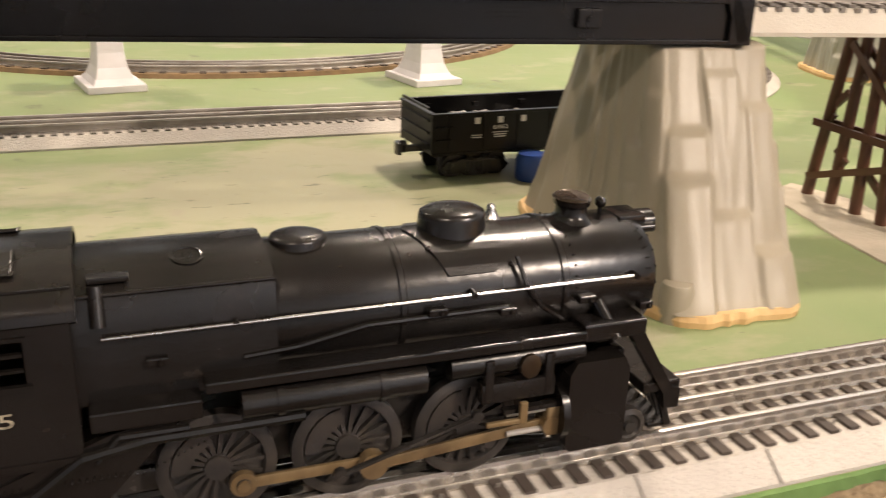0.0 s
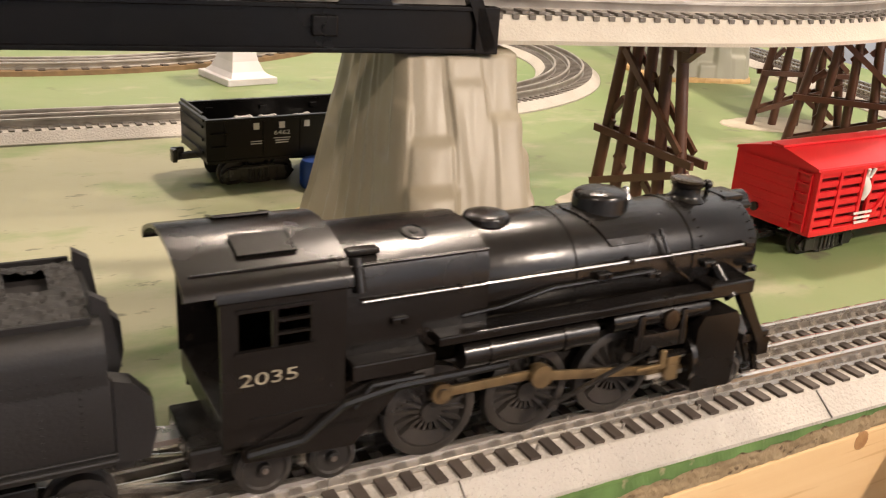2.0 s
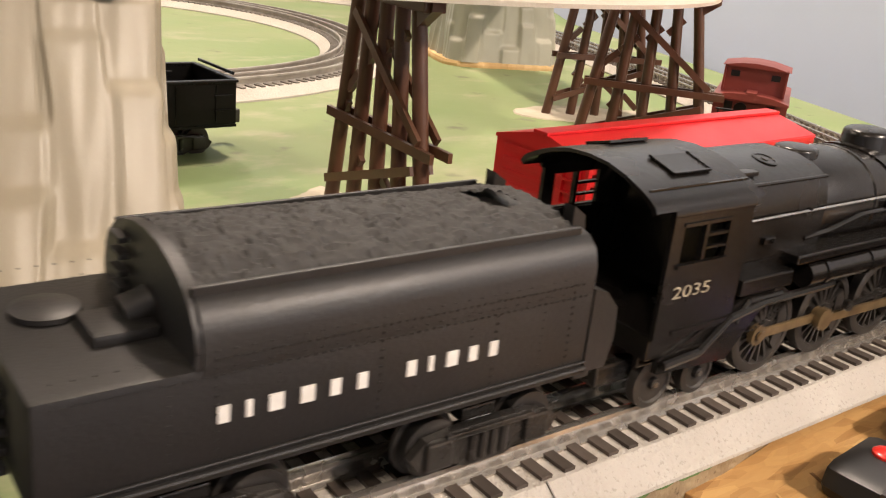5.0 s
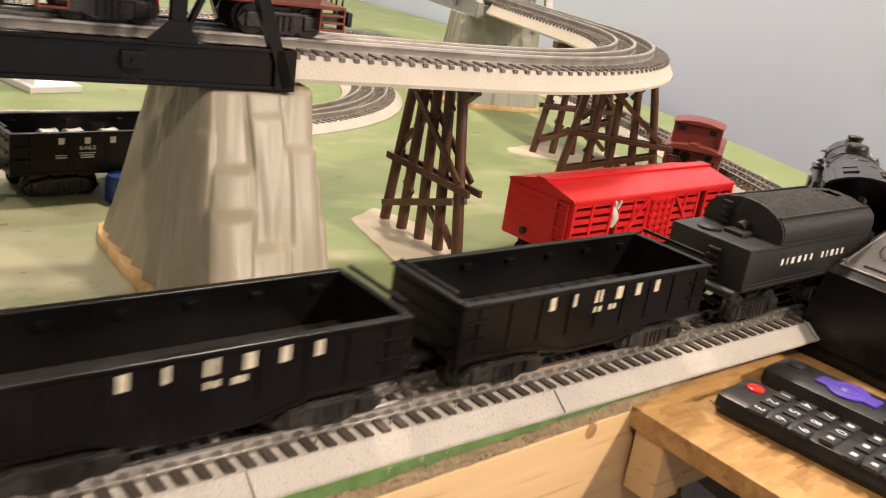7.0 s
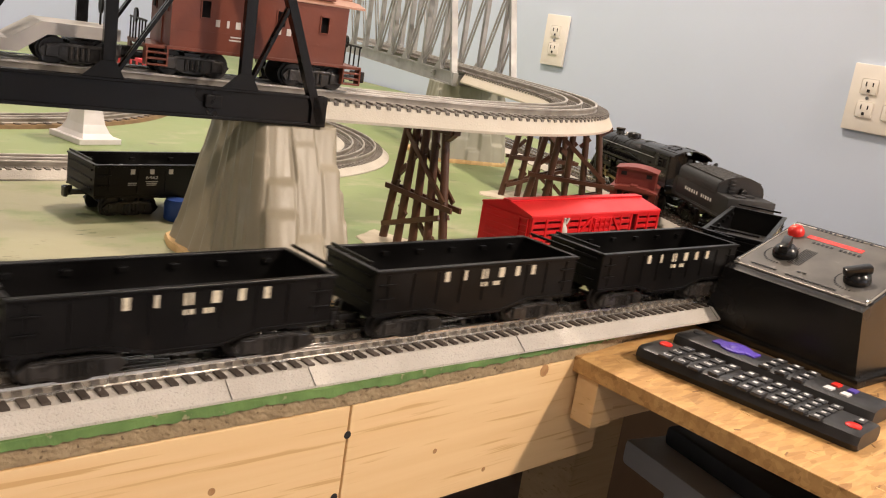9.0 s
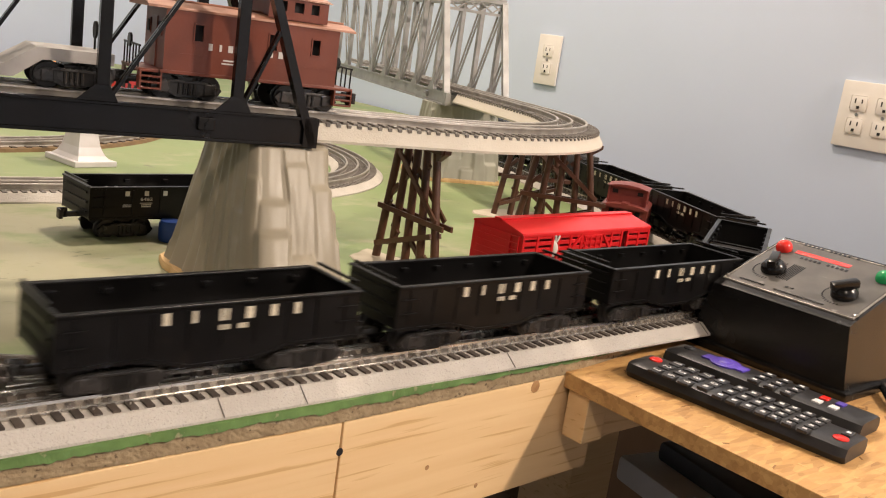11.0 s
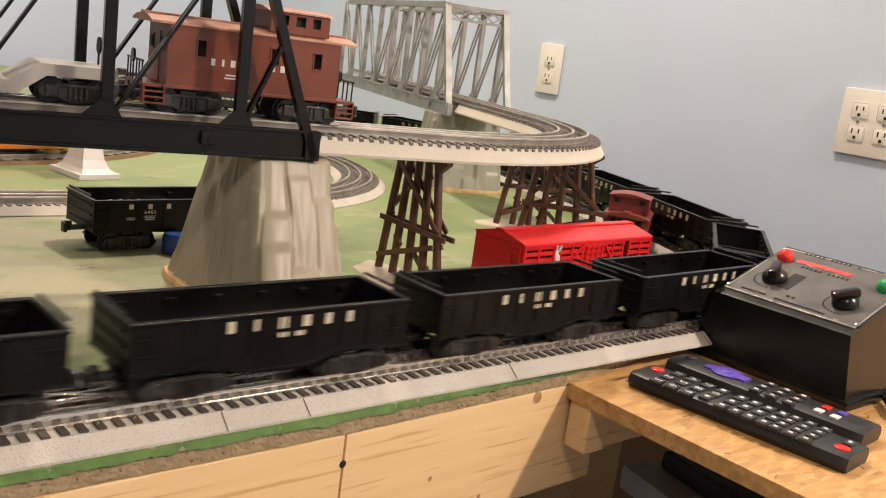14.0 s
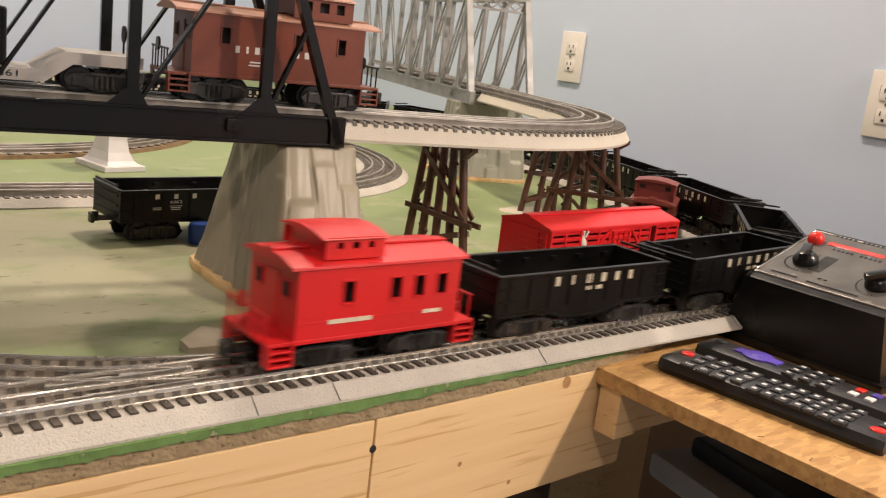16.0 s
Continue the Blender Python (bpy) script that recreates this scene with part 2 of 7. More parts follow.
def worn_ground(m):
    """Bare tan patches and short dark scuffs in the green paint, most of them left of the rock pier."""
    nt = m.node_tree
    b = nt.nodes["Principled BSDF"]
    out = b.inputs["Base Color"].links[0].from_socket
    co = nt.nodes.new("ShaderNodeTexCoord")

    def noise_at(scale, stretch, detail, rough, turn_=0.0):
        mp = nt.nodes.new("ShaderNodeMapping")
        mp.inputs["Scale"].default_value = stretch
        mp.inputs["Rotation"].default_value = (0, 0, radians(turn_))
        nt.links.new(co.outputs["Object"], mp.inputs["Vector"])
        n = nt.nodes.new("ShaderNodeTexNoise")
        n.inputs["Scale"].default_value, n.inputs["Detail"].default_value, n.inputs["Roughness"].default_value = scale, detail, rough
        nt.links.new(mp.outputs["Vector"], n.inputs["Vector"])
        return n.outputs["Fac"]

    def ramp(socket, low, high):
        r = nt.nodes.new("ShaderNodeMapRange")
        r.inputs["From Min"].default_value, r.inputs["From Max"].default_value = low, high
        nt.links.new(socket, r.inputs["Value"])
        return r.outputs["Result"]

    def math_(op, a, c):
        n = nt.nodes.new("ShaderNodeMath")
        n.operation = op
        for i, v in enumerate((a, c)):
            if isinstance(v, float):
                n.inputs[i].default_value = v
            else:
                nt.links.new(v, n.inputs[i])
        return n.outputs[0]

    def over(base, mask, colour):
        mx = nt.nodes.new("ShaderNodeMix")
        mx.data_type = "RGBA"
        mx.inputs["B"].default_value = (*colour, 1)
        nt.links.new(mask, mx.inputs["Factor"])
        nt.links.new(base, mx.inputs["A"])
        return mx.outputs["Result"]

    away = nt.nodes.new("ShaderNodeVectorMath")
    away.operation = "DISTANCE"
    away.inputs[1].default_value = (-0.09, 0.30, 0.0)
    nt.links.new(co.outputs["Object"], away.inputs[0])
    near = ramp(away.outputs["Value"], 0.30, 0.08)
    blot = noise_at(9.0, (1.0, 1.7, 1.0), 8.0, 0.62)
    tan = ramp(math_("ADD", blot, math_("MULTIPLY", near, 0.24)), 0.54, 0.68)
    out = over(out, math_("MULTIPLY", tan, 0.80), (0.33, 0.305, 0.205))
    fleck = ramp(math_("ADD", noise_at(34.0, (1.0, 2.6, 1.0), 6.0, 0.7, 15), math_("MULTIPLY", near, 0.05)), 0.66, 0.70)
    out = over(out, math_("MULTIPLY", fleck, 0.75), (0.085, 0.085, 0.045))
    deep = ramp(noise_at(5.0, (1.0, 1.0, 1.0), 4.0, 0.5), 0.50, 0.72)
    out = over(out, math_("MULTIPLY", deep, 0.55), (0.135, 0.235, 0.062))
    nt.links.new(out, b.inputs["Base Color"])


worn_ground(GREENM)


# ---- mesh helpers ----
def part(name, bm, mat, parent=None, label="", smooth=False, m=None):
    """Links a bmesh as one mesh object under a thing or a part."""
    me = bpy.data.meshes.new(name)
    bmesh.ops.recalc_face_normals(bm, faces=bm.faces)
    bm.to_mesh(me)
    bm.free()
    me.materials.append(mat)
    if smooth:
        for p in me.polygons:
            p.use_smooth = True
        me.set_sharp_from_angle(angle=radians(smooth if smooth > 1 else 40))
    ob = new(name, me)
    if parent:
        ob.parent = parent
    if m is not None:
        ob.matrix_basis = m
    if label:
        tagged(ob, label)
    return ob


def share(ob, parent, m):
    """Another piece on the same mesh."""
    o = new(ob.name.split(".")[0], ob.data)
    o.parent = parent
    o.matrix_basis = m
    return o


def B():
    return bmesh.new()


def box(bm, c, s, bevel=0.0, m=None, taper=None):
    """A box of centre c and size s; taper scales its top."""
    r = bmesh.ops.create_cube(bm, size=1.0)
    vs = r["verts"]
    for v in vs:
        k = 1.0
        x, y, z = v.co
        if taper and z > 0:
            x, y = x * taper[0], y * taper[1]
        v.co = Vector((c[0] + x * s[0], c[1] + y * s[1], c[2] + z * s[2]))
    if bevel:
        es = {e for v in vs for e in v.link_edges}
        r = bmesh.ops.bevel(bm, geom=list(es), offset=bevel, segments=2, affect="EDGES", profile=0.6)
        vs = list({v for f in r["faces"] for v in f.verts} | {v for v in vs if v.is_valid})
    if m is not None:
        bmesh.ops.transform(bm, matrix=m, verts=[v for v in vs if v.is_valid])
    return bm


def rod(bm, a, b, r, seg=10, r2=None):
    """A round bar from a to b."""
    a, b = Vector(a), Vector(b)
    d = b - a
    q = d.to_track_quat("Z", "Y").to_matrix().to_4x4()
    bmesh.ops.create_cone(bm, cap_ends=True, segments=seg, radius1=r, radius2=r if r2 is None else r2, depth=d.length, matrix=Matrix.Translation((a + b) / 2) @ q)
    return bm


def beam(bm, a, b, w, h):
    """A square bar from a to b."""
    a, b = Vector(a), Vector(b)
    d = b - a
    q = d.to_track_quat("Z", "Y").to_matrix().to_4x4()
    r = bmesh.ops.create_cube(bm, size=1.0)
    bmesh.ops.transform(bm, matrix=Matrix.Translation((a + b) / 2) @ q @ Matrix.Diagonal((w, h, d.length, 1)), verts=r["verts"])
    return bm


def prism(bm, profile, x0, x1, axis="x"):
    """A closed outline (u, v), drawn out along an axis."""
    def at(t, u, v):
        return {"x": (t, u, v), "y": (u, t, v), "z": (u, v, t)}[axis]
    a = [bm.verts.new(at(x0, *p)) for p in profile]
    b = [bm.verts.new(at(x1, *p)) for p in profile]
    n = len(profile)
    for i in range(n):
        bm.faces.new((a[i], a[(i + 1) % n], b[(i + 1) % n], b[i]))
    bm.faces.new(a[::-1])
    bm.faces.new(b)
    return bm


def lathe(bm, prof, m=None, seg=24):
    """Rings of (radius, height) turned round z."""
    rings = []
    for r, z in prof:
        rings.append([bm.verts.new((r * math.cos(2 * math.pi * k / seg), r * math.sin(2 * math.pi * k / seg), z)) for k in range(seg)])
    for a, b in zip(rings, rings[1:]):
        for k in range(seg):
            bm.faces.new((a[k], a[(k + 1) % seg], b[(k + 1) % seg], b[k]))
    bm.faces.new(rings[0][::-1])
    bm.faces.new(rings[-1])
    if m is not None:
        bmesh.ops.transform(bm, matrix=m, verts=[v for r in rings for v in r])
    return bm


def loft(bm, rings, cap=True):
    rs = [[bm.verts.new(p) for p in r] for r in rings]
    n = len(rs[0])
    for a, b in zip(rs, rs[1:]):
        for k in range(n):
            bm.faces.new((a[k], a[(k + 1) % n], b[(k + 1) % n], b[k]))
    if cap:
        bm.faces.new(rs[0][::-1])
        bm.faces.new(rs[-1])
    return bm


def thing(name, m, label, category, group="", kind=""):
    ob = new(name)
    ob.matrix_basis = m
    ob.empty_display_size = 0.02
    return tagged(ob, label, category, group, kind)


def lettering(name, text, size, mat, parent, m, label="", width=None):
    """Raised lettering in the built-in font, as a mesh; width squeezes it to that length."""
    c = bpy.data.curves.new(name, "FONT")
    c.body, c.size, c.extrude, c.align_x, c.align_y, c.resolution_u = text, size, 0.00012, "CENTER", "CENTER", 3
    tmp = bpy.data.objects.new(name, c)
    scene.collection.objects.link(tmp)
    me = bpy.data.meshes.new_from_object(tmp)
    bpy.data.objects.remove(tmp)
    me.materials.append(mat)
    if width:
        xs = [v.co.x for v in me.vertices]
        k = width / (max(xs) - min(xs))
        for v in me.vertices:
            v.co.x *= k
    ob = new(name, me)
    ob.parent = parent
    ob.matrix_basis = m
    return tagged(ob, label) if label else ob


# a side face that looks to -y / +y
FACE_FRONT = lambda x, y, z: pose(x, y, z, 90, 0, 0)
FACE_BACK = lambda x, y, z: pose(x, y, z, 90, 0, 180)


# ---- plan of the tracks ----
GAUGE, RAIL_TOP = 0.0335, 0.016
Y0 = GAUGE / 2


def follow(segments, x, y, heading):
    """A line of (length, radius; 0 is straight, plus is to the left); gives place(s) -> x, y, heading."""
    def place(s):
        px, py, h = x, y, heading
        for k, (length, radius) in enumerate(segments):
            d = s if k == len(segments) - 1 else min(s, length)
            if k == 0 and s < 0:
                d = s
            if radius == 0:
                px, py = px + d * math.cos(h), py + d * math.sin(h)
            else:
                t = d / radius
                px, py, h = px + radius * (math.sin(h + t) - math.sin(h)), py - radius * (math.cos(h + t) - math.cos(h)), h + t
            s -= length
            if s <= 0:
                break
        return px, py, h
    return place


NEAR = follow([(0.40, 0), (0.385, 0.335), (0.62, 4.0), (0.75, 0.42), (2.2, 0)], 0.0, Y0, 0.0)
UPPER = follow([(0.60, 0), (0.4519, 0.328), (0.90, 0)], 0.247 - 0.60 * math.cos(radians(9)), 0.1935 + 0.60 * math.sin(radians(9)), radians(-9))
LOOP = follow([(0.85, 0), (1.052, 0.335), (0.9, 0)], -0.60, 0.54, 0.0)
BACK = follow([(2.60, 0.44)], -0.03 - 0.44, 1.252, radians(-90))
BACK_DROP = -0.004


def sweep(bm, place, s0, s1, step, profile, closed=True, z=0.0):
    n = max(2, int(round((s1 - s0) / step)) + 1)
    rings = []
    for i in range(n):
        px, py, h = place(s0 + (s1 - s0) * i / (n - 1))
        c, s = math.cos(h), math.sin(h)
        rings.append([(px - s * u, py + c * u, z + v) for u, v in profile])
    return loft(bm, rings)


# ---- room ----
def slab(name, lo, hi, mat, label, category):
    bm = B()
    box(bm, [(a + b) / 2 for a, b in zip(lo, hi)], [b - a for a, b in zip(lo, hi)])
    return tagged(part(name, bm, mat), label, category, kind="structure")


slab("floor", (-3.2, -2.6, -0.90), (1.42, 2.72, -0.85), FLOORM, "dark brown floor under the layout table", "floor")
slab("ceiling", (-3.2, -2.6, 1.55), (1.42, 2.72, 1.60), CEILM, "white painted ceiling", "ceiling")
slab("wall_east", (1.32, -2.6, -0.85), (1.42, 2.72, 1.55), WALLM, "pale blue-grey painted wall behind the layout", "wall")
slab("wall_panelling", (1.302, -2.6, -0.85), (1.32, 2.62, -0.13), PANELLING, "dark brown wall panelling below the layout", "panelling")
slab("wall_north", (-3.2, 2.62, -0.85), (1.32, 2.72, 1.55), WALLM, "pale blue-grey painted wall at the layout's far end", "wall")
slab("wall_west", (-3.3, -2.6, -0.85), (-3.2, 2.72, 1.55), WALLM, "pale blue-grey painted wall", "wall")
slab("wall_south", (-3.3, -2.7, -0.85), (1.42, -2.6, 1.55), WALLM, "pale blue-grey painted wall", "wall")
for lx, ly, _ in LAMPS:
    bm = B()
    for k in range(32):
        a, b = 2 * math.pi * k / 32, 2 * math.pi * (k + 1) / 32
        q = [bm.verts.new((r * math.cos(t), r * math.sin(t), z)) for r, t, z in ((0.085, a, 0), (0.105, a, 0.0), (0.105, b, 0.0), (0.085, b, 0))]
        q2 = [bm.verts.new((v.co.x, v.co.y, -0.006)) for v in q]
        bm.faces.new(q2)
        bm.faces.new((q[1], q2[1], q2[2], q[2]))
        bm.faces.new((q[0], q[3], q2[3], q2[0]))
    tagged(part("ceiling_lamp", bm, WHITEPL, m=pose(lx, ly, 1.549)), "white ring of a recessed ceiling lamp", "lamp", group="ceiling lamps")


def outlet(y, z, gangs, label):
    t = thing("wall_outlet", pose(1.3185, y, z, 0, 0, -90), label, "outlet", group="wall outlets")
    w = 0.070 + 0.046 * (gangs - 1)
    bm = B()
    box(bm, (0, -0.003, 0), (w, 0.006, 0.114), 0.002)
    part("plate", bm, PLATE, t, smooth=True)
    for g in range(gangs):
        gx = (g - (gangs - 1) / 2) * 0.046
        for dz in (0.0195, -0.0195):
            bm = B()
            box(bm, (gx, -0.0065, dz), (0.030, 0.004, 0.027), 0.0035)
            s = part("socket", bm, PLATE, t, smooth=True)
            for sx, sz, hh in ((-0.006, 0.004, 0.008), (0.006, 0.004, 0.007), (0.0, -0.007, 0.005)):
                bm = B()
                box(bm, (gx + sx, -0.0087, dz + sz), (0.002 if sz > 0 else 0.005, 0.0008, hh))
                part("slot", bm, DARKGAP, s)
        bm = B()
        rod(bm, (gx, -0.004, 0), (gx, -0.0075, 0), 0.003, 12)
        part("screw", bm, STEEL, t)


outlet(1.085, 0.200, 1, "ivory wall outlet plate on the blue wall")
outlet(0.3130, 0.1860, 2, "double ivory wall outlet plate on the blue wall")

# ---- table ----
TABLE = thing("layout_table", pose(0, 0, 0), "wooden model railway table with a green painted top", "table", kind="structure")


def front_y(x):
    """The table's front edge, which leaves the straight behind the shelf."""
    return -0.0245 + 0.035 * max(0.0, x - 0.03) + 0.125 * max(0.0, x - 0.25)


FRONT = [(-1.9 + 0.03 * k, front_y(-1.9 + 0.03 * k) + 0.0010 * noise.noise((k * 0.9, 0, 0))) for k in range(92)]
FRONT = [p for p in FRONT if p[0] < 0.84]
rim = FRONT + [(0.875, 0.10), (0.885, 0.24), (0.965, 0.46), (1.055, 0.72), (1.15, 1.0), (1.31, 1.25), (1.31, 2.40), (-1.9, 2.40)]
bm = B()
prism(bm, rim, -0.004, 0.0, "z")
part("green_top", bm, GREENM, TABLE)
# the torn fibreboard edge, rougher towards its foot
bm = B()
rough_edge = []
for k in range(620):
    x = -0.40 + 0.002 * k
    y = front_y(x)
    if y > 0.05:
        break
    row = [(x, y + 0.02, -0.0041)]
    for j in range(6):
        z = -0.0041 - 0.0019 * j
        row.append((x, y + 0.0003 + 0.0005 * noise.noise((x * 210, j * 0.9, 3)) + 0.0004 * noise.noise((x * 620, j * 2.1, 8)), z + 0.0004 * noise.noise((x * 150, j, 1))))
    row.append((x, y + 0.02, -0.0138))
    rough_edge.append(row)
loft(bm, rough_edge)
part("fibreboard", bm, FIBRE, TABLE, "rough brown fibreboard edge")
bm = B()
strip = []
for k in range(600):
    x = -0.40 + 0.002 * k
    y = front_y(x)
    if y > 0.05:
        break
    low = -0.0040 - 0.0030 * max(0.0, noise.noise((x * 45, 1, 0)) + 0.15) - 0.0016 * noise.noise((x * 170, 2, 0)) - 0.0008 * noise.noise((x * 420, 4, 0))
    strip.append([(x, y + 0.0014, 0.0004 + 0.0003 * noise.noise((x * 240, 5, 0))), (x, y - 0.0006 + 0.0005 * noise.noise((x * 120, 7, 0)), 0.0002), (x, y - 0.0010 + 0.0005 * noise.noise((x * 140, 9, 0)), low), (x, y + 0.0014, low)])
loft(bm, strip)
part("painted_lip", bm, EDGEM, TABLE, "ragged green paint along the edge")
bm = B()
box(bm, ((-1.9 + 0.0250) / 2, -0.0055, -0.0557), (1.925, 0.038, 0.083), 0.0008)
part("front_beam", bm, PINE, TABLE, "pale pine front board with knots")
bm = B()
box(bm, (0.1235, 0, 0), (0.247, 0.038, 0.083), 0.0008)
part("front_beam", bm, PINE, TABLE, "pale pine front board with a drilled hole", m=pose(0.0258, -0.0055, -0.0557, 0, 0, 2))
bm = B()
box(bm, (0.55, 0.042, -0.0557), (0.54, 0.03, 0.083), 0.0008)
part("front_beam", bm, PINE, TABLE)
for bx, bz in ((0.0255, -0.033), (0.0215, -0.073)):
    bm = B()
    lathe(bm, [(0.0026, 0.0), (0.0024, 0.0004), (0.0005, 0.0005)], pose(bx, -0.0243, bz, 90, 0, 0), 18)
    part("bolt_hole", bm, DARKGAP, TABLE, "dark drilled hole")
for kx, kz, kr in ((-0.06, -0.05, 0.0016), (0.1960, -0.0185, 0.0030), (0.10, -0.06, 0.0012), (-0.13, -0.08, 0.0018), (0.15, -0.085, 0.0012)):
    bm = B()
    lathe(bm, [(kr * 1.7, 0.0), (kr * 1.3, 0.0003), (0.0003, 0.0004)], pose(kx, (-0.0243 if kx < 0.0255 else -0.0244 + 0.035 * (kx - 0.0255)), kz, 90, 0, 0), 14)
    part("knot", bm, KNOTM, TABLE, "brown knot in the pine")
for lx, ly in ((-1.8, 0.1), (-1.8, 2.3), (0.72, 0.35), (1.2, 2.3), (-0.4, 0.1)):
    bm = B()
    box(bm, (lx, ly, -0.4320), (0.09, 0.09, 0.8360))
    part("table_leg", bm, PINE, TABLE)

# ---- shelf beside the table ----
SHELF_Z = -0.0115
SHELF = thing("control_shelf", pose(0.229, -0.0170, SHELF_Z), "strand board shelf fixed beside the layout table", "shelf")
bm = B()
deck = [(0.0, 0.0), (0.025, 0.0010), (0.34, 0.046), (0.60, 0.080), (1.085, 0.080), (1.085, -0.92), (-0.006, -0.92)]
prism(bm, deck, -0.0120, 0.0, "z")
bmesh.ops.bevel(bm, geom=list(bm.edges), offset=0.0007, segments=2, affect="EDGES", profile=0.6)
part("shelf_board", bm, OSBM, SHELF)
random.seed(21)
for k in range(46):
    fx, fy = random.uniform(0.006, 0.19), random.uniform(-0.24, -0.010)
    bm = B()
    box(bm, (0, 0, 0), (random.uniform(0.004, 0.011), random.uniform(0.0006, 0.0018), 0.0003))
    part("flake", bm, random.choice((FLAKEDARK, FLAKEPALE, FLAKEPALE)), SHELF, m=pose(fx, fy, 0.0001, 0, 0, random.uniform(0, 180)))
bm = B()
box(bm, (0.0140, -0.0140, -0.0305), (0.0230, 0.0200, 0.0365), 0.0008)
part("cleat", bm, PINE, SHELF, "pale pine block under the shelf")
bm = B()
box(bm, (0.0950, -0.0130, -0.0300), (0.1380, 0.0180, 0.0350), 0.0008)
part("cleat", bm, PINE, SHELF)
bm = B()
box(bm, (0.86, -0.62, -0.4250), (0.05, 0.05, 0.8260))
part("shelf_leg", bm, PINE, SHELF)

TOTE = thing("storage_tote", pose(0.708, -0.262, -0.85, 0, 0, -12.5), "grey plastic storage tote with a black lid under the shelf", "tote")
bm = B()
box(bm, (0, 0, 0.345), (0.60, 0.42, 0.69), 0.02, taper=(1.06, 1.08))
part("tub", bm, BINM, TOTE, smooth=True)
bm = B()
box(bm, (0, 0, 0.684), (0.690, 0.510, 0.026), 0.006)
part("tub_rim", bm, BINM, TOTE, "turned-out grey rim", smooth=True)
bm = B()
box(bm, (0.012, 0.030, 0.707), (0.650, 0.415, 0.020), 0.006)
part("lid", bm, BINDARK, TOTE, "black lid", smooth=True)


# ---- tracks ----
def bed_profile(top=0.0085, half_top=0.029, half_foot=0.039, lip=0.0015):
    return [(-half_foot, 0.0), (-half_foot, lip), (-half_top, top), (half_top, top), (half_foot, lip), (half_foot, 0.0)]


RAIL = [(-0.0022, 0.0), (-0.0022, 0.0008), (-0.0006, 0.0018), (-0.0006, 0.0048), (-0.0015, 0.0058), (-0.0013, 0.0072), (0.0, 0.0076), (0.0013, 0.0072), (0.0015, 0.0058), (0.0006, 0.0048), (0.0006, 0.0018), (0.0022, 0.0008), (0.0022, 0.0)]


def shifted(profile, u, z=0.0):
    return [(a + u, b + z) for a, b in profile]


def track(name, place, s0, s1, bed, rail, label, z=0.0, tie_step=0.0092, tie_half=0.0285, centre=None, picked=(0, 0), bed_kw=None, bed_label="", tie=None, tie_wide=0.0042):
    t = thing(name, pose(0, 0, 0), label, "track", kind="structure")
    bm = B()
    sweep(bm, place, s0, s1, 0.02, bed_profile(**(bed_kw or {})), z=z)
    part("roadbed", bm, bed, t, bed_label)
    for u in (-GAUGE / 2, 0.0, GAUGE / 2):
        bm = B()
        sweep(bm, place, s0, s1, 0.012, shifted(RAIL, u, 0.0084), z=z)
        part("rail", bm, (centre or rail) if u == 0 else rail, t, smooth=50)
    shape = B()
    box(shape, (0, 0, 0), (tie_wide, 2 * tie_half, 0.0016))
    first = None
    rest = B()
    n = int((s1 - s0) / tie_step)
    for k in range(n):
        s = s0 + (k + 0.5) * tie_step
        px, py, h = place(s)
        m = pose(px, py, z + 0.0085 + 0.0004, 0, 0, math.degrees(h) + random.uniform(-0.8, 0.8))
        if picked[0] <= s <= picked[1]:
            if first is None:
                first = part("tie", shape.copy(), tie or TIEM, t, m=m)
            else:
                share(first, t, m)
        else:
            r = bmesh.ops.create_cube(rest, size=1.0)
            bmesh.ops.transform(rest, matrix=m @ Matrix.Diagonal((tie_wide, 2 * tie_half, 0.0016, 1)), verts=r["verts"])
    shape.free()
    if rest.verts:
        tagged(part("ties", rest, tie or TIEM, t), kind="stuff")
    else:
        rest.free()
    return t


near = track("near_track", NEAR, -0.70, 2.85, BALLAST, RAILM, "three-rail track on grey speckled foam roadbed", picked=(-0.36, 0.75), bed_label="grey foam roadbed", tie_half=0.0278)
# joints in the roadbed
for jx in (0.0, -0.052, 0.168, 0.40, -0.24):
    bm = B()
    prism(bm, [(-0.0002, -0.0394), (0.0002, -0.0394), (0.0006, -0.0290), (0.0002, -0.0290)], 0.0, 0.001, "z")
    for v in bm.verts:
        v.co.z += 0.0012 + (0.0070 if v.co.y > -0.035 else 0.0)
    part("joint", bm, TRACKBED, near, m=pose(jx, Y0, 0, 0, 0, 0))
# track pins and wire clips along the near rail
for k, jx in enumerate((-0.117, -0.098, -0.060, 0.035, 0.073, -0.20, 0.11)):
    bm = B()
    rod(bm, (jx, -0.0058, 0.0085), (jx + 0.0006, -0.0058, 0.0108), 0.0006, 6)
    part("spike", bm, OLDRAIL, near)

track("loop_track", LOOP, 0.0, 2.40, BALLAST, OLDRAIL, "three-rail loop track on pale grey roadbed", picked=(0.35, 1.5), bed_label="pale grey roadbed", tie=GREYTIE)
track("back_track", BACK, 0.0, 2.60, CORK, OLDRAIL, "old tubular track with dark brown ties", tie_step=0.02, tie_half=0.026, bed_kw=dict(top=0.0085, half_top=0.030, half_foot=0.034), bed_label="brown cork roadbed", tie_wide=0.007, z=BACK_DROP)

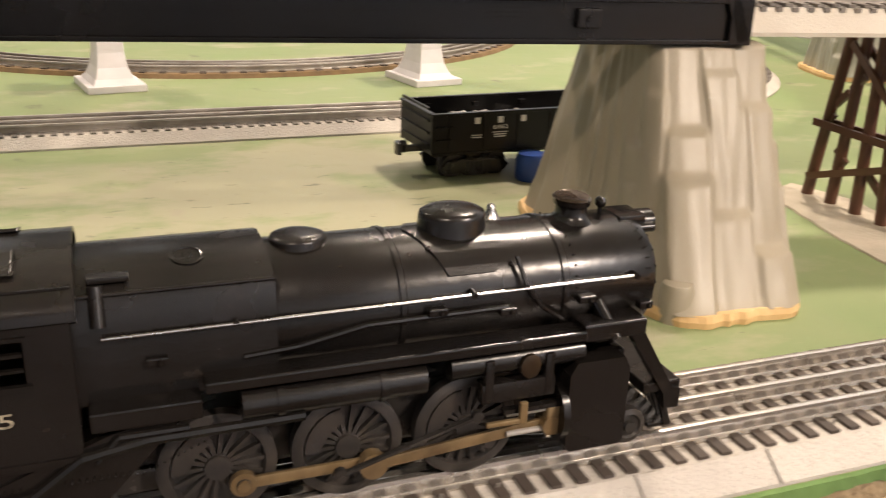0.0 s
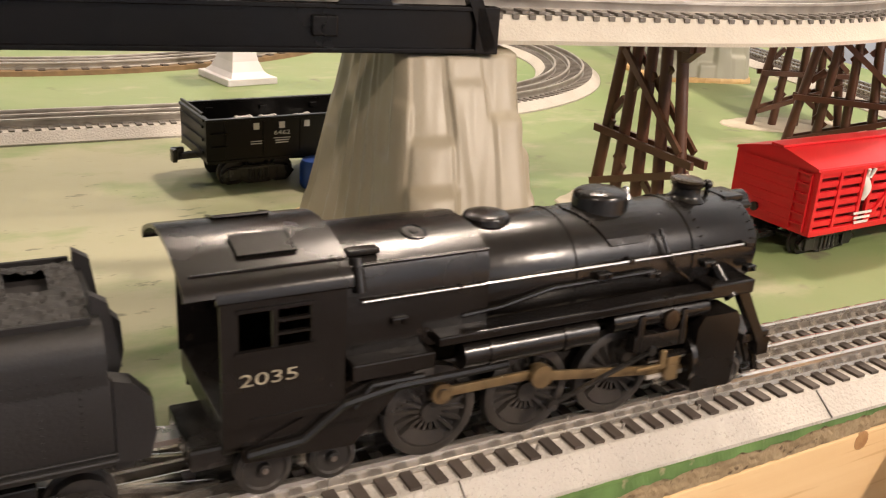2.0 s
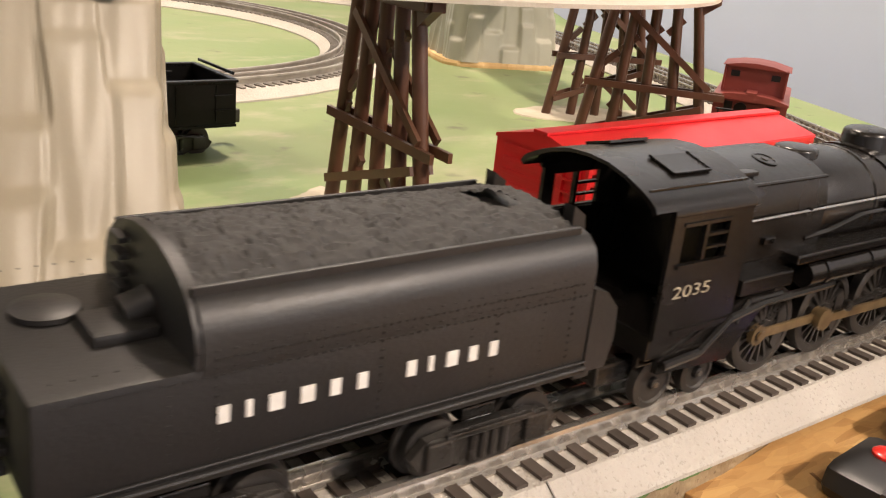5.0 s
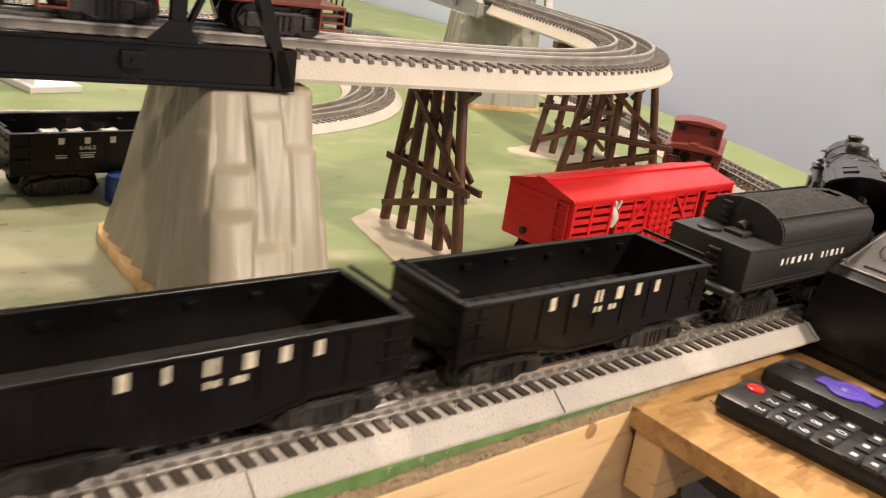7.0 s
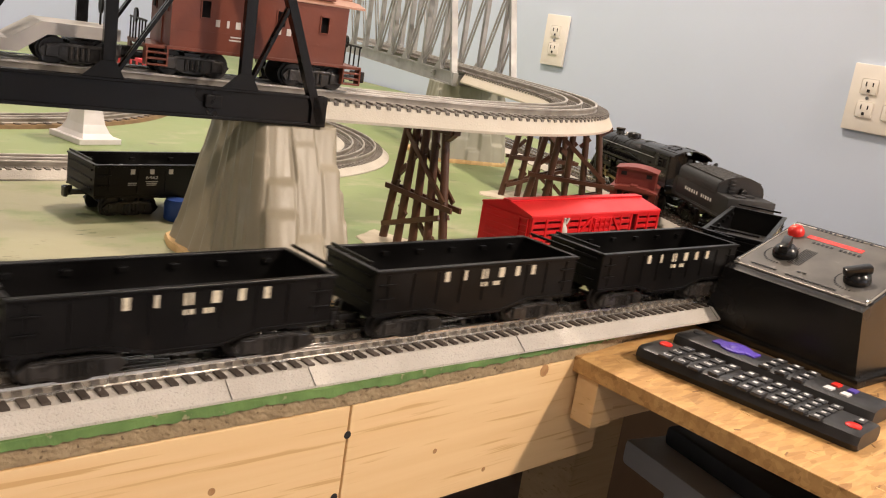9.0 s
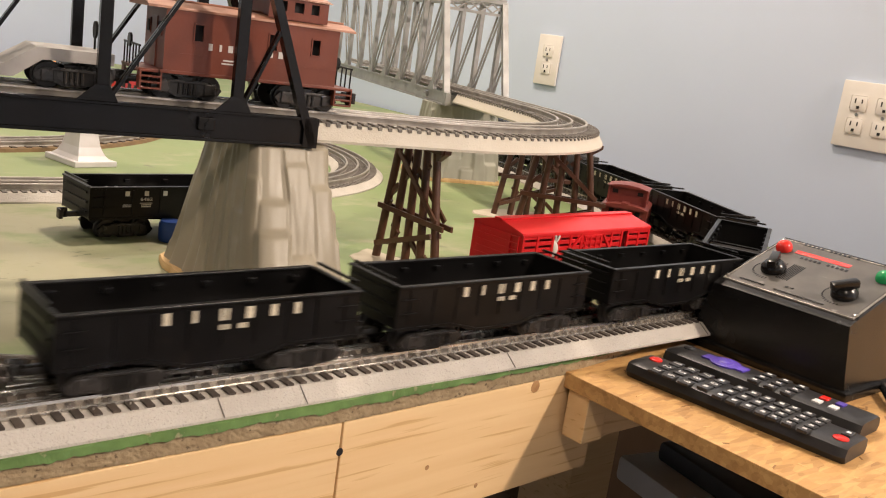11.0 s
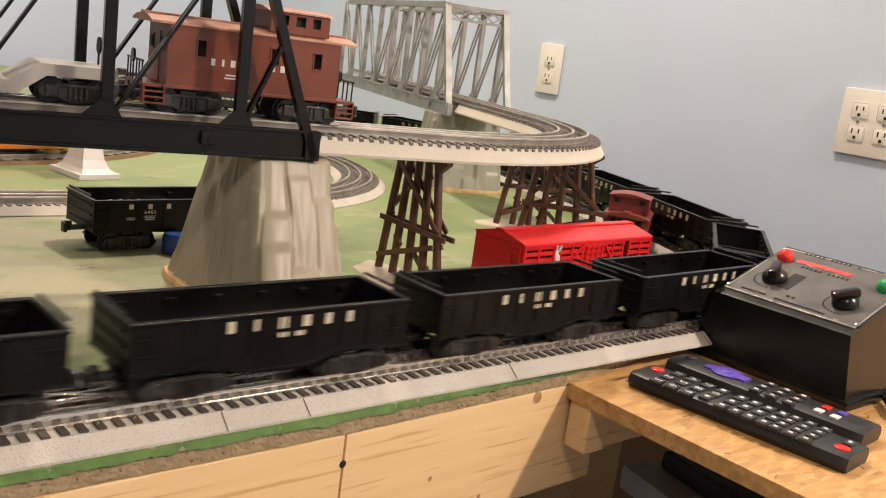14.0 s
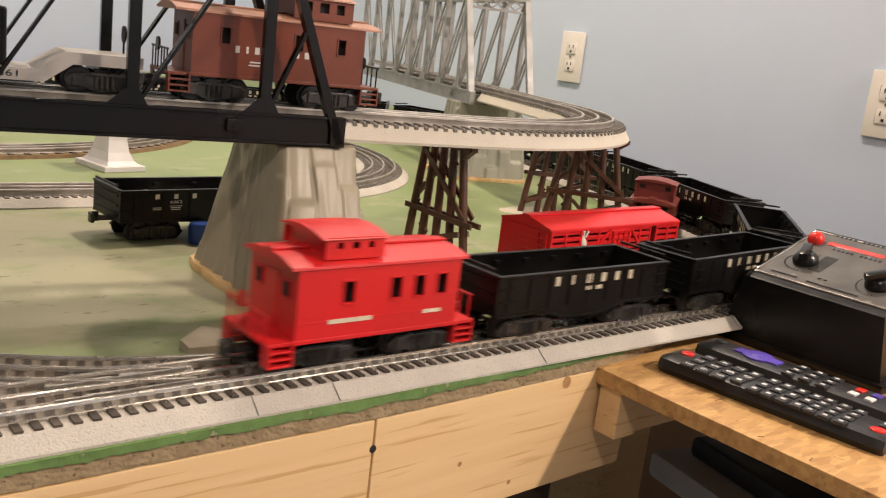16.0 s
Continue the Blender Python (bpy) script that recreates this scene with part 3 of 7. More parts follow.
# turnout beside the near straight
TURN = thing("track_switch", pose(0, 0, 0), "three-rail track switch joining the near straight", "track", kind="structure")
BRANCH = follow([(0.001, 0), (0.36, -0.33), (0.3, 0)], 0.004, Y0, radians(180))
bm = B()
sweep(bm, BRANCH, 0.080, 0.50, 0.02, bed_profile(top=0.0079, half_foot=0.036))
part("roadbed", bm, BALLAST, TURN, "grey foam switch roadbed")
for u in (-GAUGE / 2, 0.0, GAUGE / 2):
    bm = B()
    sweep(bm, BRANCH, 0.030 if u > 0 else 0.075, 0.50, 0.010, shifted(RAIL, -u, 0.0082))
    part("rail", bm, RAILM, TURN, smooth=50)
first = None
for k in range(34):
    px, py, h = BRANCH(0.105 + 0.0098 * k)
    m = pose(px, py, 0.0086, 0, 0, math.degrees(h))
    if first is None:
        first = part("tie", box(B(), (0, 0, 0), (0.0044, 0.056, 0.0014)), TIEM, TURN, m=m)
    else:
        share(first, TURN, m)
for x, y, lx, ly, turn_ in ((-0.088, 0.0310, 0.040, 0.0070, -13), (-0.130, 0.0290, 0.034, 0.0080, -4), (-0.118, 0.0090, 0.030, 0.0060, -2), (-0.165, 0.0420, 0.030, 0.0060, -22)):
    bm = B()
    box(bm, (0, 0, 0), (lx, ly, 0.0030), 0.0006)
    part("frog_plate", bm, GREYCAR, TURN, "worn grey frog casting", m=pose(x, y, 0.0118, 0, 0, turn_))
for xa, ya, xb, yb in ((-0.045, 0.0285, -0.120, 0.0395), (-0.060, 0.0060, -0.150, 0.0050), (-0.075, 0.0245, -0.150, 0.0235)):
    bm = B()
    beam(bm, (xa, ya, 0.0135), (xb, yb, 0.0135), 0.0018, 0.0040)
    part("guard_rail", bm, RAILM, TURN)
bm = B()
prism(bm, [(-0.048, 0.0770), (-0.047, 0.0930), (-0.023, 0.1140), (-0.012, 0.1020), (-0.018, 0.0740)], 0.0, 0.0052, "z")
part("switch_housing", bm, SAND, TURN, "flat tan switch housing")

# ---- elevated deck ----
DECK = thing("elevated_deck", pose(0, 0, 0), "cream elevated railway deck on trestles", "bridge", kind="structure")
DZ = 0.119
bm = B()
sweep(bm, UPPER, 0.462, 1.283, 0.014, [(-0.0375, 0.0028), (-0.0380, 0.0050), (-0.0305, 0.0172), (0.0305, 0.0172), (0.0380, 0.0050), (0.0375, 0.0028)], z=DZ)
part("deck_slab", bm, CREAM, DECK)
bm = B()
sweep(bm, UPPER, 0.30, 2.0, 0.014, [(-0.0275, 0.0172), (-0.0275, 0.0180), (0.0275, 0.0180), (0.0275, 0.0172)], z=DZ)
part("track_plate", bm, TRACKBED, DECK, "dull grey trackbed")
for u in (-GAUGE / 2, 0.0, GAUGE / 2):
    bm = B()
    sweep(bm, UPPER, 0.10, 2.0, 0.012, shifted(RAIL, u, 0.0178), z=DZ)
    part("rail", bm, OLDRAIL, DECK, smooth=50)
shape = B()
box(shape, (0, 0, 0), (0.0042, 0.062, 0.0016))
first = None
for k in range(170):
    s = 0.10 + k * 0.0093
    px, py, h = UPPER(s)
    m = pose(px, py, DZ + 0.0184, 0, 0, math.degrees(h))
    if first is None:
        first = part("tie", shape, GREYTIE, DECK, m=m)
    else:
        share(first, DECK, m)

bm = B()
for k in range(88):
    px, py, h = UPPER(0.466 + k * 0.0093)
    for sy in (-1, 1):
        r = bmesh.ops.create_cube(bm, size=1.0)
        bmesh.ops.transform(bm, matrix=pose(px, py, DZ + 0.0162, 0, 0, math.degrees(h)) @ Matrix.Translation((0, sy * 0.0305, 0)) @ Matrix.Diagonal((0.0034, 0.0040, 0.0024, 1)), verts=r["verts"])
tagged(part("tie_ends", bm, GREYTIE, DECK), kind="stuff")


# ---- trestles ----
def trestle(px, py, turn_, height, label):
    """Five piles that spread towards the ground, with girts and braces on both faces."""
    t = thing("trestle_bent", pose(px, py, 0, 0, 0, turn_), label, "trestle", group="brown trestle bents")
    tops = (-0.026, -0.012, 0.002, 0.016, 0.030)
    feet = (-0.047, -0.0235, 0.0, 0.0235, 0.047)
    z1 = height - 0.007
    for a, b in zip(tops, feet):
        bm = B()
        rod(bm, (0, b, 0.0), (0, a, z1), 0.0041, 12, 0.0037)
        part("trestle_post", bm, BROWN, t, smooth=True)
    bm = B()
    box(bm, (0, 0.002, height - 0.0035), (0.012, 0.082, 0.0070), 0.0008)
    part("cap", bm, BROWN, t)
    bm = B()
    prism(bm, [(-0.026, z1 - 0.010), (-0.041, z1 + 0.001), (-0.041, z1 + 0.005), (-0.026, z1 + 0.005)], -0.003, 0.003)
    part("cap_bracket", bm, BROWN, t)
    for sx in (-1, 1):
        x = sx * 0.0052
        part("girt", beam(B(), (x, -0.055, 0.0515), (x, 0.046, 0.0525), 0.0024, 0.0048), BROWN, t)
        x = sx * 0.0056
        part("sill_brace", beam(B(), (x, 0.044, 0.0150), (x, -0.040, 0.0420), 0.0022, 0.0046), BROWN, t)
        part("brace", beam(B(), (x, 0.023, 0.108), (x, -0.043, 0.0560), 0.0022, 0.0044), BROWN, t)
    # moulded webs between the piles
    for ya, za, yb, zb in ((0.034, 0.066, 0.024, 0.076), (0.022, 0.078, 0.012, 0.088), (0.006, 0.086, -0.004, 0.096), (-0.008, 0.092, -0.018, 0.103), (0.026, 0.038, 0.016, 0.030), (-0.006, 0.028, -0.020, 0.018), (-0.026, 0.020, -0.040, 0.008), (0.034, 0.060, 0.040, 0.050)):
        part("web", beam(B(), (0, ya, za), (0, yb, zb), 0.0030, 0.0046), BROWN, t)
    return t


def sand_patch(outline, label):
    bm = B()
    ring = []
    n = len(outline)
    for i in range(n):
        a, b = Vector(outline[i]), Vector(outline[(i + 1) % n])
        for j in range(8):
            p = a.lerp(b, j / 8)
            w = 0.0016 * noise.noise((p.x * 160, p.y * 160, 4))
            ring.append((p.x + w, p.y - w))
    c = (sum(p[0] for p in ring) / len(ring), sum(p[1] for p in ring) / len(ring))
    loft(bm, [[(x, y, 0.0001) for x, y in ring], [(x + (c[0] - x) * 0.02, y + (c[1] - y) * 0.02, 0.0012) for x, y in ring]])
    tagged(part("sand_patch", bm, SAND), label, "patch", kind="structure")


def oval(x, y, a, b, turn_, seed):
    c, s = math.cos(radians(turn_)), math.sin(radians(turn_))
    out = []
    for k in range(16):
        q = 2 * math.pi * k / 16
        w = 1 + 0.16 * noise.noise((math.cos(q) * 1.7 + seed, math.sin(q) * 1.7, 0))
        u, v = a * w * math.cos(q), b * w * math.sin(q)
        out.append((x + c * u - s * v, y + s * u + c * v))
    return out


trestle(0.2530, 0.2150, -2, DZ + 0.0028, "brown plastic trestle bent under the cream deck")
sand_patch([(0.226, 0.268), (0.262, 0.288), (0.276, 0.240), (0.262, 0.160), (0.240, 0.108), (0.222, 0.100), (0.198, 0.112), (0.206, 0.176)], "pale tan sanded patch under a trestle")
for s_ in (0.909, 1.053):
    qx, qy, qh = UPPER(s_)
    trestle(qx, qy, math.degrees(qh), DZ + 0.0028, "brown plastic trestle bent under the cream curve")
    sand_patch(oval(qx, qy, 0.034, 0.078, math.degrees(qh), s_ * 9), "pale tan sanded patch under a far trestle")


# ---- rocks ----
def rock_pier(name, m, base, top, shift, height, mat, label, seed, steps=84, seg=320, cols=22):
    """A moulded shell: soft flutes on its flanks, stepped blocks on its face to -y; shift moves the top."""
    t = thing(name, m, label, "rock pier")
    bm = B()
    rings = []
    # columns keep their width round the foot
    p = 5.5
    lap = [0.0]
    walk_round = []
    for k in range(seg + 1):
        c, s = math.cos(2 * math.pi * k / seg), math.sin(2 * math.pi * k / seg)
        r = 1.0 / ((abs(c) ** p + abs(s) ** p) ** (1 / p))
        walk_round.append((base[0] * r * c, base[1] * r * s))
    for q0, q1 in zip(walk_round, walk_round[1:]):
        lap.append(lap[-1] + math.hypot(q1[0] - q0[0], q1[1] - q0[1]))

    def proud(ci, f, blocky):
        ci = ci % cols
        q = 0.045 * noise.noise((ci * 7.3 + seed, 1.7, 0.0))
        for j in range(2):
            lv = 0.12 + 0.42 * j + 0.38 * ((ci * 0.618 + j * 0.37 + seed) % 1)
            q += blocky * (0.020 + 0.050 * ((ci * 0.414 + j * 0.71 + seed) % 1)) / (1 + math.exp(-(lv - f) * 130))
        return q

    for i in range(steps + 1):
        f = i / steps
        g = f ** 0.88
        hx = base[0] + (top[0] - base[0]) * g
        hy = base[1] + (top[1] - base[1]) * g
        cx, cy = shift[0] * g, shift[1] * g
        ring = []
        for k in range(seg):
            a = 2 * math.pi * k / seg
            c, s = math.cos(a), math.sin(a)
            r = 1.0 / ((abs(c) ** p + abs(s) ** p) ** (1 / p))
            face = 1 / (1 + math.exp((s * r + 0.55) * 14))
            blocky = 0.30 + 0.85 * face
            u = lap[k] / lap[-1] * cols + 0.30 * noise.noise((a * 2.0, seed, f * 1.4))
            i0 = math.floor(u)
            v = u - i0
            e = min(v, 1 - v)
            soft_ = 0.10 if face > 0.5 else 0.34
            q = min(1.0, e / soft_)
            q = q * q * (3 - 2 * q)
            other = proud(i0 - 1 if v < 0.5 else i0 + 1, f, blocky)
            here = proud(i0, f, blocky)
            flute = 0.030 * (1 - face) * (math.sin(2 * math.pi * (u * 1.0 + 0.3 * noise.noise((a * 5, f * 2, seed)))) * (1 - 0.55 * f))
            w = 0.905 + here * (0.5 + 0.5 * q) + other * (0.5 - 0.5 * q) + flute - 0.010 * (1 - q) + 0.014 * noise.noise((c * 6 + seed, s * 6, f * 3))
            if f > 0.985:
                w = min(w, 0.93)
            ring.append((cx + hx * r * c * w, cy + hy * r * s * w, 0.0055 + (height - 0.0067) * f))
        rings.append(ring)
    mx = sum(p[0] for p in rings[-1]) / seg
    my = sum(p[1] for p in rings[-1]) / seg
    rings.append([(mx + (x - mx) * 0.95, my + (y - my) * 0.95, z + 0.0012) for x, y, z in rings[-1]])
    loft(bm, rings)
    part("rock_shell", bm, mat, t, smooth=70)
    bm = B()
    foot = []
    for k in range(96):
        c, s = math.cos(2 * math.pi * k / 96), math.sin(2 * math.pi * k / 96)
        r = 1 / ((abs(c) ** 5 + abs(s) ** 5) ** 0.2)
        w = 1.035 + 0.035 * noise.noise((k * 0.45, seed, 2)) + 0.016 * noise.noise((k * 1.7, seed, 5))
        foot.append((base[0] * r * c * w, base[1] * r * s * w))
    loft(bm, [[(x, y, 0.0) for x, y in foot], [(x * 1.004, y * 1.004, 0.003) for x, y in foot], [(x * 0.99, y * 0.99, 0.006) for x, y in foot]])
    part("wood_base", bm, PLY, t, "rough bare plywood base")
    return t


rock_pier("rock_pier", pose(0.0775, 0.1930, 0, 0, 0, -3), (0.0430, 0.098), (0.0385, 0.0520), (0.0155, 0.0180), 0.1192, ROCKM, "tan moulded plastic rock pier under the black bridge", 1.7)
bm = B()
lathe(bm, [(0.0085, 0.0), (0.008, 0.016), (0.0068, 0.0185), (0.003, 0.019)], None, 16)
part("rock_stud", bm, ROCKM, bpy.data.objects["rock_pier"], "moulded stud with a pale top", smooth=True, m=pose(-0.030, -0.088, 0))
rock_pier("grey_rock_pier", pose(0.705, 0.68, 0, 0, 0, -18), (0.070, 0.060), (0.060, 0.044), (0.0, 0.0), 0.1170, GREYROCK, "grey-green moulded rock pier under the silver bridge", 4.2)


# ---- bridges ----
def truss_bridge(name, m, length, width, height, panel, mat, label, girder=0.028, w=0.0085):
    """Origin at the near end of the nearer girder's foot; it runs to -x."""
    t = thing(name, m, label, "bridge", kind="structure")
    for side, y in (("near", 0.0), ("far", width)):
        bm = B()
        box(bm, (-length / 2, y, girder / 2), (length, 0.0022, girder))
        box(bm, (-length / 2, y, 0.0012), (length, 0.0075, 0.0024), 0.0005)
        box(bm, (-length / 2, y, girder - 0.0012), (length, 0.0075, 0.0024), 0.0005)
        part("girder", bm, mat, t)
        n = int(length / panel)
        xs = [-0.060 - panel * k for k in range(n)]
        bm = B()
        beam(bm, (0.0, y, 0.002), (-0.060, y, height), w, w * 0.75)
        box(bm, (-0.002, y, girder * 0.5), (0.012, 0.0085, girder), 0.0006)
        part("end_post", bm, mat, t)
        bm = B()
        box(bm, ((-0.060 - length + 0.06) / 2, y, height), (length - 0.12, w, w), 0.0006)
        part("top_chord", bm, mat, t)
        for k, x in enumerate(xs):
            bm = B()
            box(bm, (x, y, (height + girder) / 2), (w * 0.95, w * 0.75, height - girder), 0.0004)
            prism(bm, [(x - 0.017, girder), (x + 0.010, girder), (x + 0.004, girder + 0.011), (x - 0.005, girder + 0.011)], y - 0.0045, y - 0.0035, "y")
            part("post", bm, mat, t)
            if k < n - 1:
                for dy in (-0.0024, 0.0024):
                    bm = B()
                    if k < n // 2:
                        beam(bm, (x - 0.004, y + dy, height - 0.004), (x - panel + 0.004, y + dy, girder + 0.001), 0.0026, 0.0022)
                    else:
                        beam(bm, (x - 0.004, y + dy, girder + 0.001), (x - panel + 0.004, y + dy, height - 0.004), 0.0026, 0.0022)
                    part("diagonal", bm, mat, t)
        bm = B()
        for dy in (-0.0024, 0.0024):
            beam(bm, (-0.058, y + dy, girder + 0.0), (-0.0325, y + dy, girder + (height - girder) * 0.42), 0.0024, 0.0022)
        part("diagonal", bm, mat, t)
        if side == "near":
            bm = B()
            box(bm, (-0.082, y - 0.0030, girder * 0.55), (0.012, 0.004, girder * 0.42), 0.0008)
            rod(bm, (-0.082, y - 0.004, girder * 0.55), (-0.082, y - 0.0066, girder * 0.55), 0.0014, 10)
            part("bearing_plate", bm, mat, t)
            bm = B()
            for k in range(90):
                col, row = k % 30, k // 30
                base = (-0.112, -0.175, -0.25)[col // 10]
                rx = base - 0.0022 * (col % 10)
                bmesh.ops.create_cone(bm, cap_ends=True, segments=6, radius1=0.0004, radius2=0.0003, depth=0.0005, matrix=pose(rx, y - 0.0013, girder * (0.55 + 0.10 * row), 90))
            for k in range(10):
                bmesh.ops.create_cone(bm, cap_ends=True, segments=6, radius1=0.0005, radius2=0.0004, depth=0.0006, matrix=pose(-0.002 + 0.003 * (k % 2), y - 0.0045, 0.004 + 0.0045 * (k // 2), 90))
            tagged(part("rivets", bm, mat, t), kind="stuff")
    n = int(length / panel)
    for k in range(n + 1):
        x = -0.02 - (length - 0.04) * k / n
        bm = B()
        box(bm, (x, width / 2, 0.009), (0.006, width - 0.004, 0.012))
        part("cross_beam", bm, mat, t)
        if 0 < k < n:
            bm = B()
            xx = -0.060 - panel * (k - 1)
            box(bm, (xx, width / 2, height), (w * 0.8, width, w * 0.6))
            part("top_strut", bm, mat, t)
    bm = B()
    for k in range(5):
        ya, yb = width * k / 5, width * (k + 1) / 5
        beam(bm, (-0.060, ya, height - 0.004), (-0.058, yb, height - 0.018), 0.003, 0.002)
        beam(bm, (-0.060, yb, height - 0.004), (-0.058, ya, height - 0.018), 0.003, 0.002)
    beam(bm, (-0.057, 0, height - 0.020), (-0.057, width, height - 0.020), 0.003, 0.004)
    part("portal_lattice", bm, mat, t)
    return t


truss_bridge("black_truss_bridge", pose(0.102, 0.163, DZ + 0.0008, 0, 0, -9), 0.60, 0.100, 0.165, 0.093, BRIDGEM, "black plastic truss bridge resting on the rock pier", girder=0.0225)
sx, sy, sh = 0.6897, 0.6236, 1.2553
truss_bridge("silver_truss_bridge", pose(sx - 0.050 * math.sin(sh) + 0, sy + 0.050 * math.cos(sh), DZ - 0.003, 0, 0, math.degrees(sh) + 180), 0.66, 0.100, 0.165, 0.080, SILVER, "silver painted truss bridge along the wall", girder=0.020, w=0.0095)


def white_pier(x, y, rot):
    t = thing("white_pier", pose(x, y, 0, 0, 0, rot), "white plastic bridge pier standing on the green table", "pier", group="white piers")
    bm = B()
    box(bm, (0, 0, 0.0035), (0.056, 0.074, 0.007), 0.001)
    part("footing", bm, WHITEM, t)
    bm = B()
    rings = []
    for z, a, b in ((0.007, 0.022, 0.033), (0.012, 0.018, 0.026), (0.022, 0.0145, 0.020), (0.036, 0.0125, 0.017), (0.060, 0.012, 0.016), (0.114, 0.012, 0.016)):
        rings.append([(-a, -b, z), (a, -b, z), (a, b, z), (-a, b, z)])
    loft(bm, rings)
    part("shaft", bm, WHITEM, t)
    bm = B()
    box(bm, (0, 0, 0.117), (0.032, 0.060, 0.006), 0.001)
    part("cap", bm, WHITEM, t)


white_pier(-0.190, 0.755, 10)
white_pier(0.135, 0.735, 10)


# ---- rolling stock ----
def truck(parent, x, mat=TRUCKM, r=0.0085, wheelbase=0.034, frame_y=0.0205):
    """A two-axle truck under a car whose origin lies on the rail top."""
    t = part("truck", box(B(), (x, 0, r + 0.006), (0.012, 0.034, 0.004), 0.0006), mat, parent)
    for sy in (-1, 1):
        bm = B()
        y = sy * frame_y
        prism(bm, [(x - 0.026, 0.0085), (x - 0.023, 0.0045), (x - 0.012, 0.0040), (x - 0.007, 0.0018), (x + 0.007, 0.0018), (x + 0.012, 0.0040), (x + 0.023, 0.0045), (x + 0.026, 0.0085), (x + 0.021, 0.0130), (x + 0.010, 0.0142), (x - 0.010, 0.0142), (x - 0.021, 0.0130)], y - 0.0013, y + 0.0013, "y")
        for dx in (-wheelbase / 2, wheelbase / 2):
            box(bm, (x + dx, y + sy * 0.0016, 0.0085), (0.0085, 0.0026, 0.0085), 0.0008)
        for dx in (-0.0055, -0.0018, 0.0018, 0.0055):
            rod(bm, (x + dx, y + sy * 0.0014, 0.0036), (x + dx, y + sy * 0.0014, 0.0118), 0.0014, 8)
        box(bm, (x, y + sy * 0.0016, 0.0128), (0.030, 0.0022, 0.0018), 0.0004)
        part("side_frame", bm, mat, t)
    for dx in (-wheelbase / 2, wheelbase / 2):
        bm = B()
        for sy in (-1, 1):
            lathe(bm, [(0.0025, -0.0022), (r, -0.0022), (r, 0.0014), (r + 0.0016, 0.0016), (r + 0.0016, 0.0028), (0.0025, 0.0028)], pose(x + dx, sy * 0.0165, r, 90 * sy), 20)
        rod(bm, (x + dx, -0.019, r), (x + dx, 0.019, r), 0.0016, 8)
        part("wheelset", bm, WHEELM, t, smooth=True)
    return t


def coupler(parent, x, way, mat=TRUCKM, up=0.0):
    bm = B()
    box(bm, (x - way * 0.008, 0, 0.010 + up), (0.016, 0.006, 0.004), 0.0006)
    box(bm, (x + way * 0.0015, 0.0025, 0.011 + up), (0.009, 0.0035, 0.009), 0.0012)
    box(bm, (x + way * 0.005, -0.0018, 0.011 + up), (0.0035, 0.0075, 0.009), 0.0010)
    return part("coupler", bm, mat, parent, smooth=True)


def blocks(parent, cells, mat, y_side, label):
    """Plain printed shapes on a car's side: rows of (x, z, width, height)."""
    for sy in (-1, 1):
        for x, z, w, h in cells:
            if w:
                part("print", box(B(), (-sy * x if sy > 0 else x, sy * y_side, z), (w, 0.0004, h)), mat, parent, label)


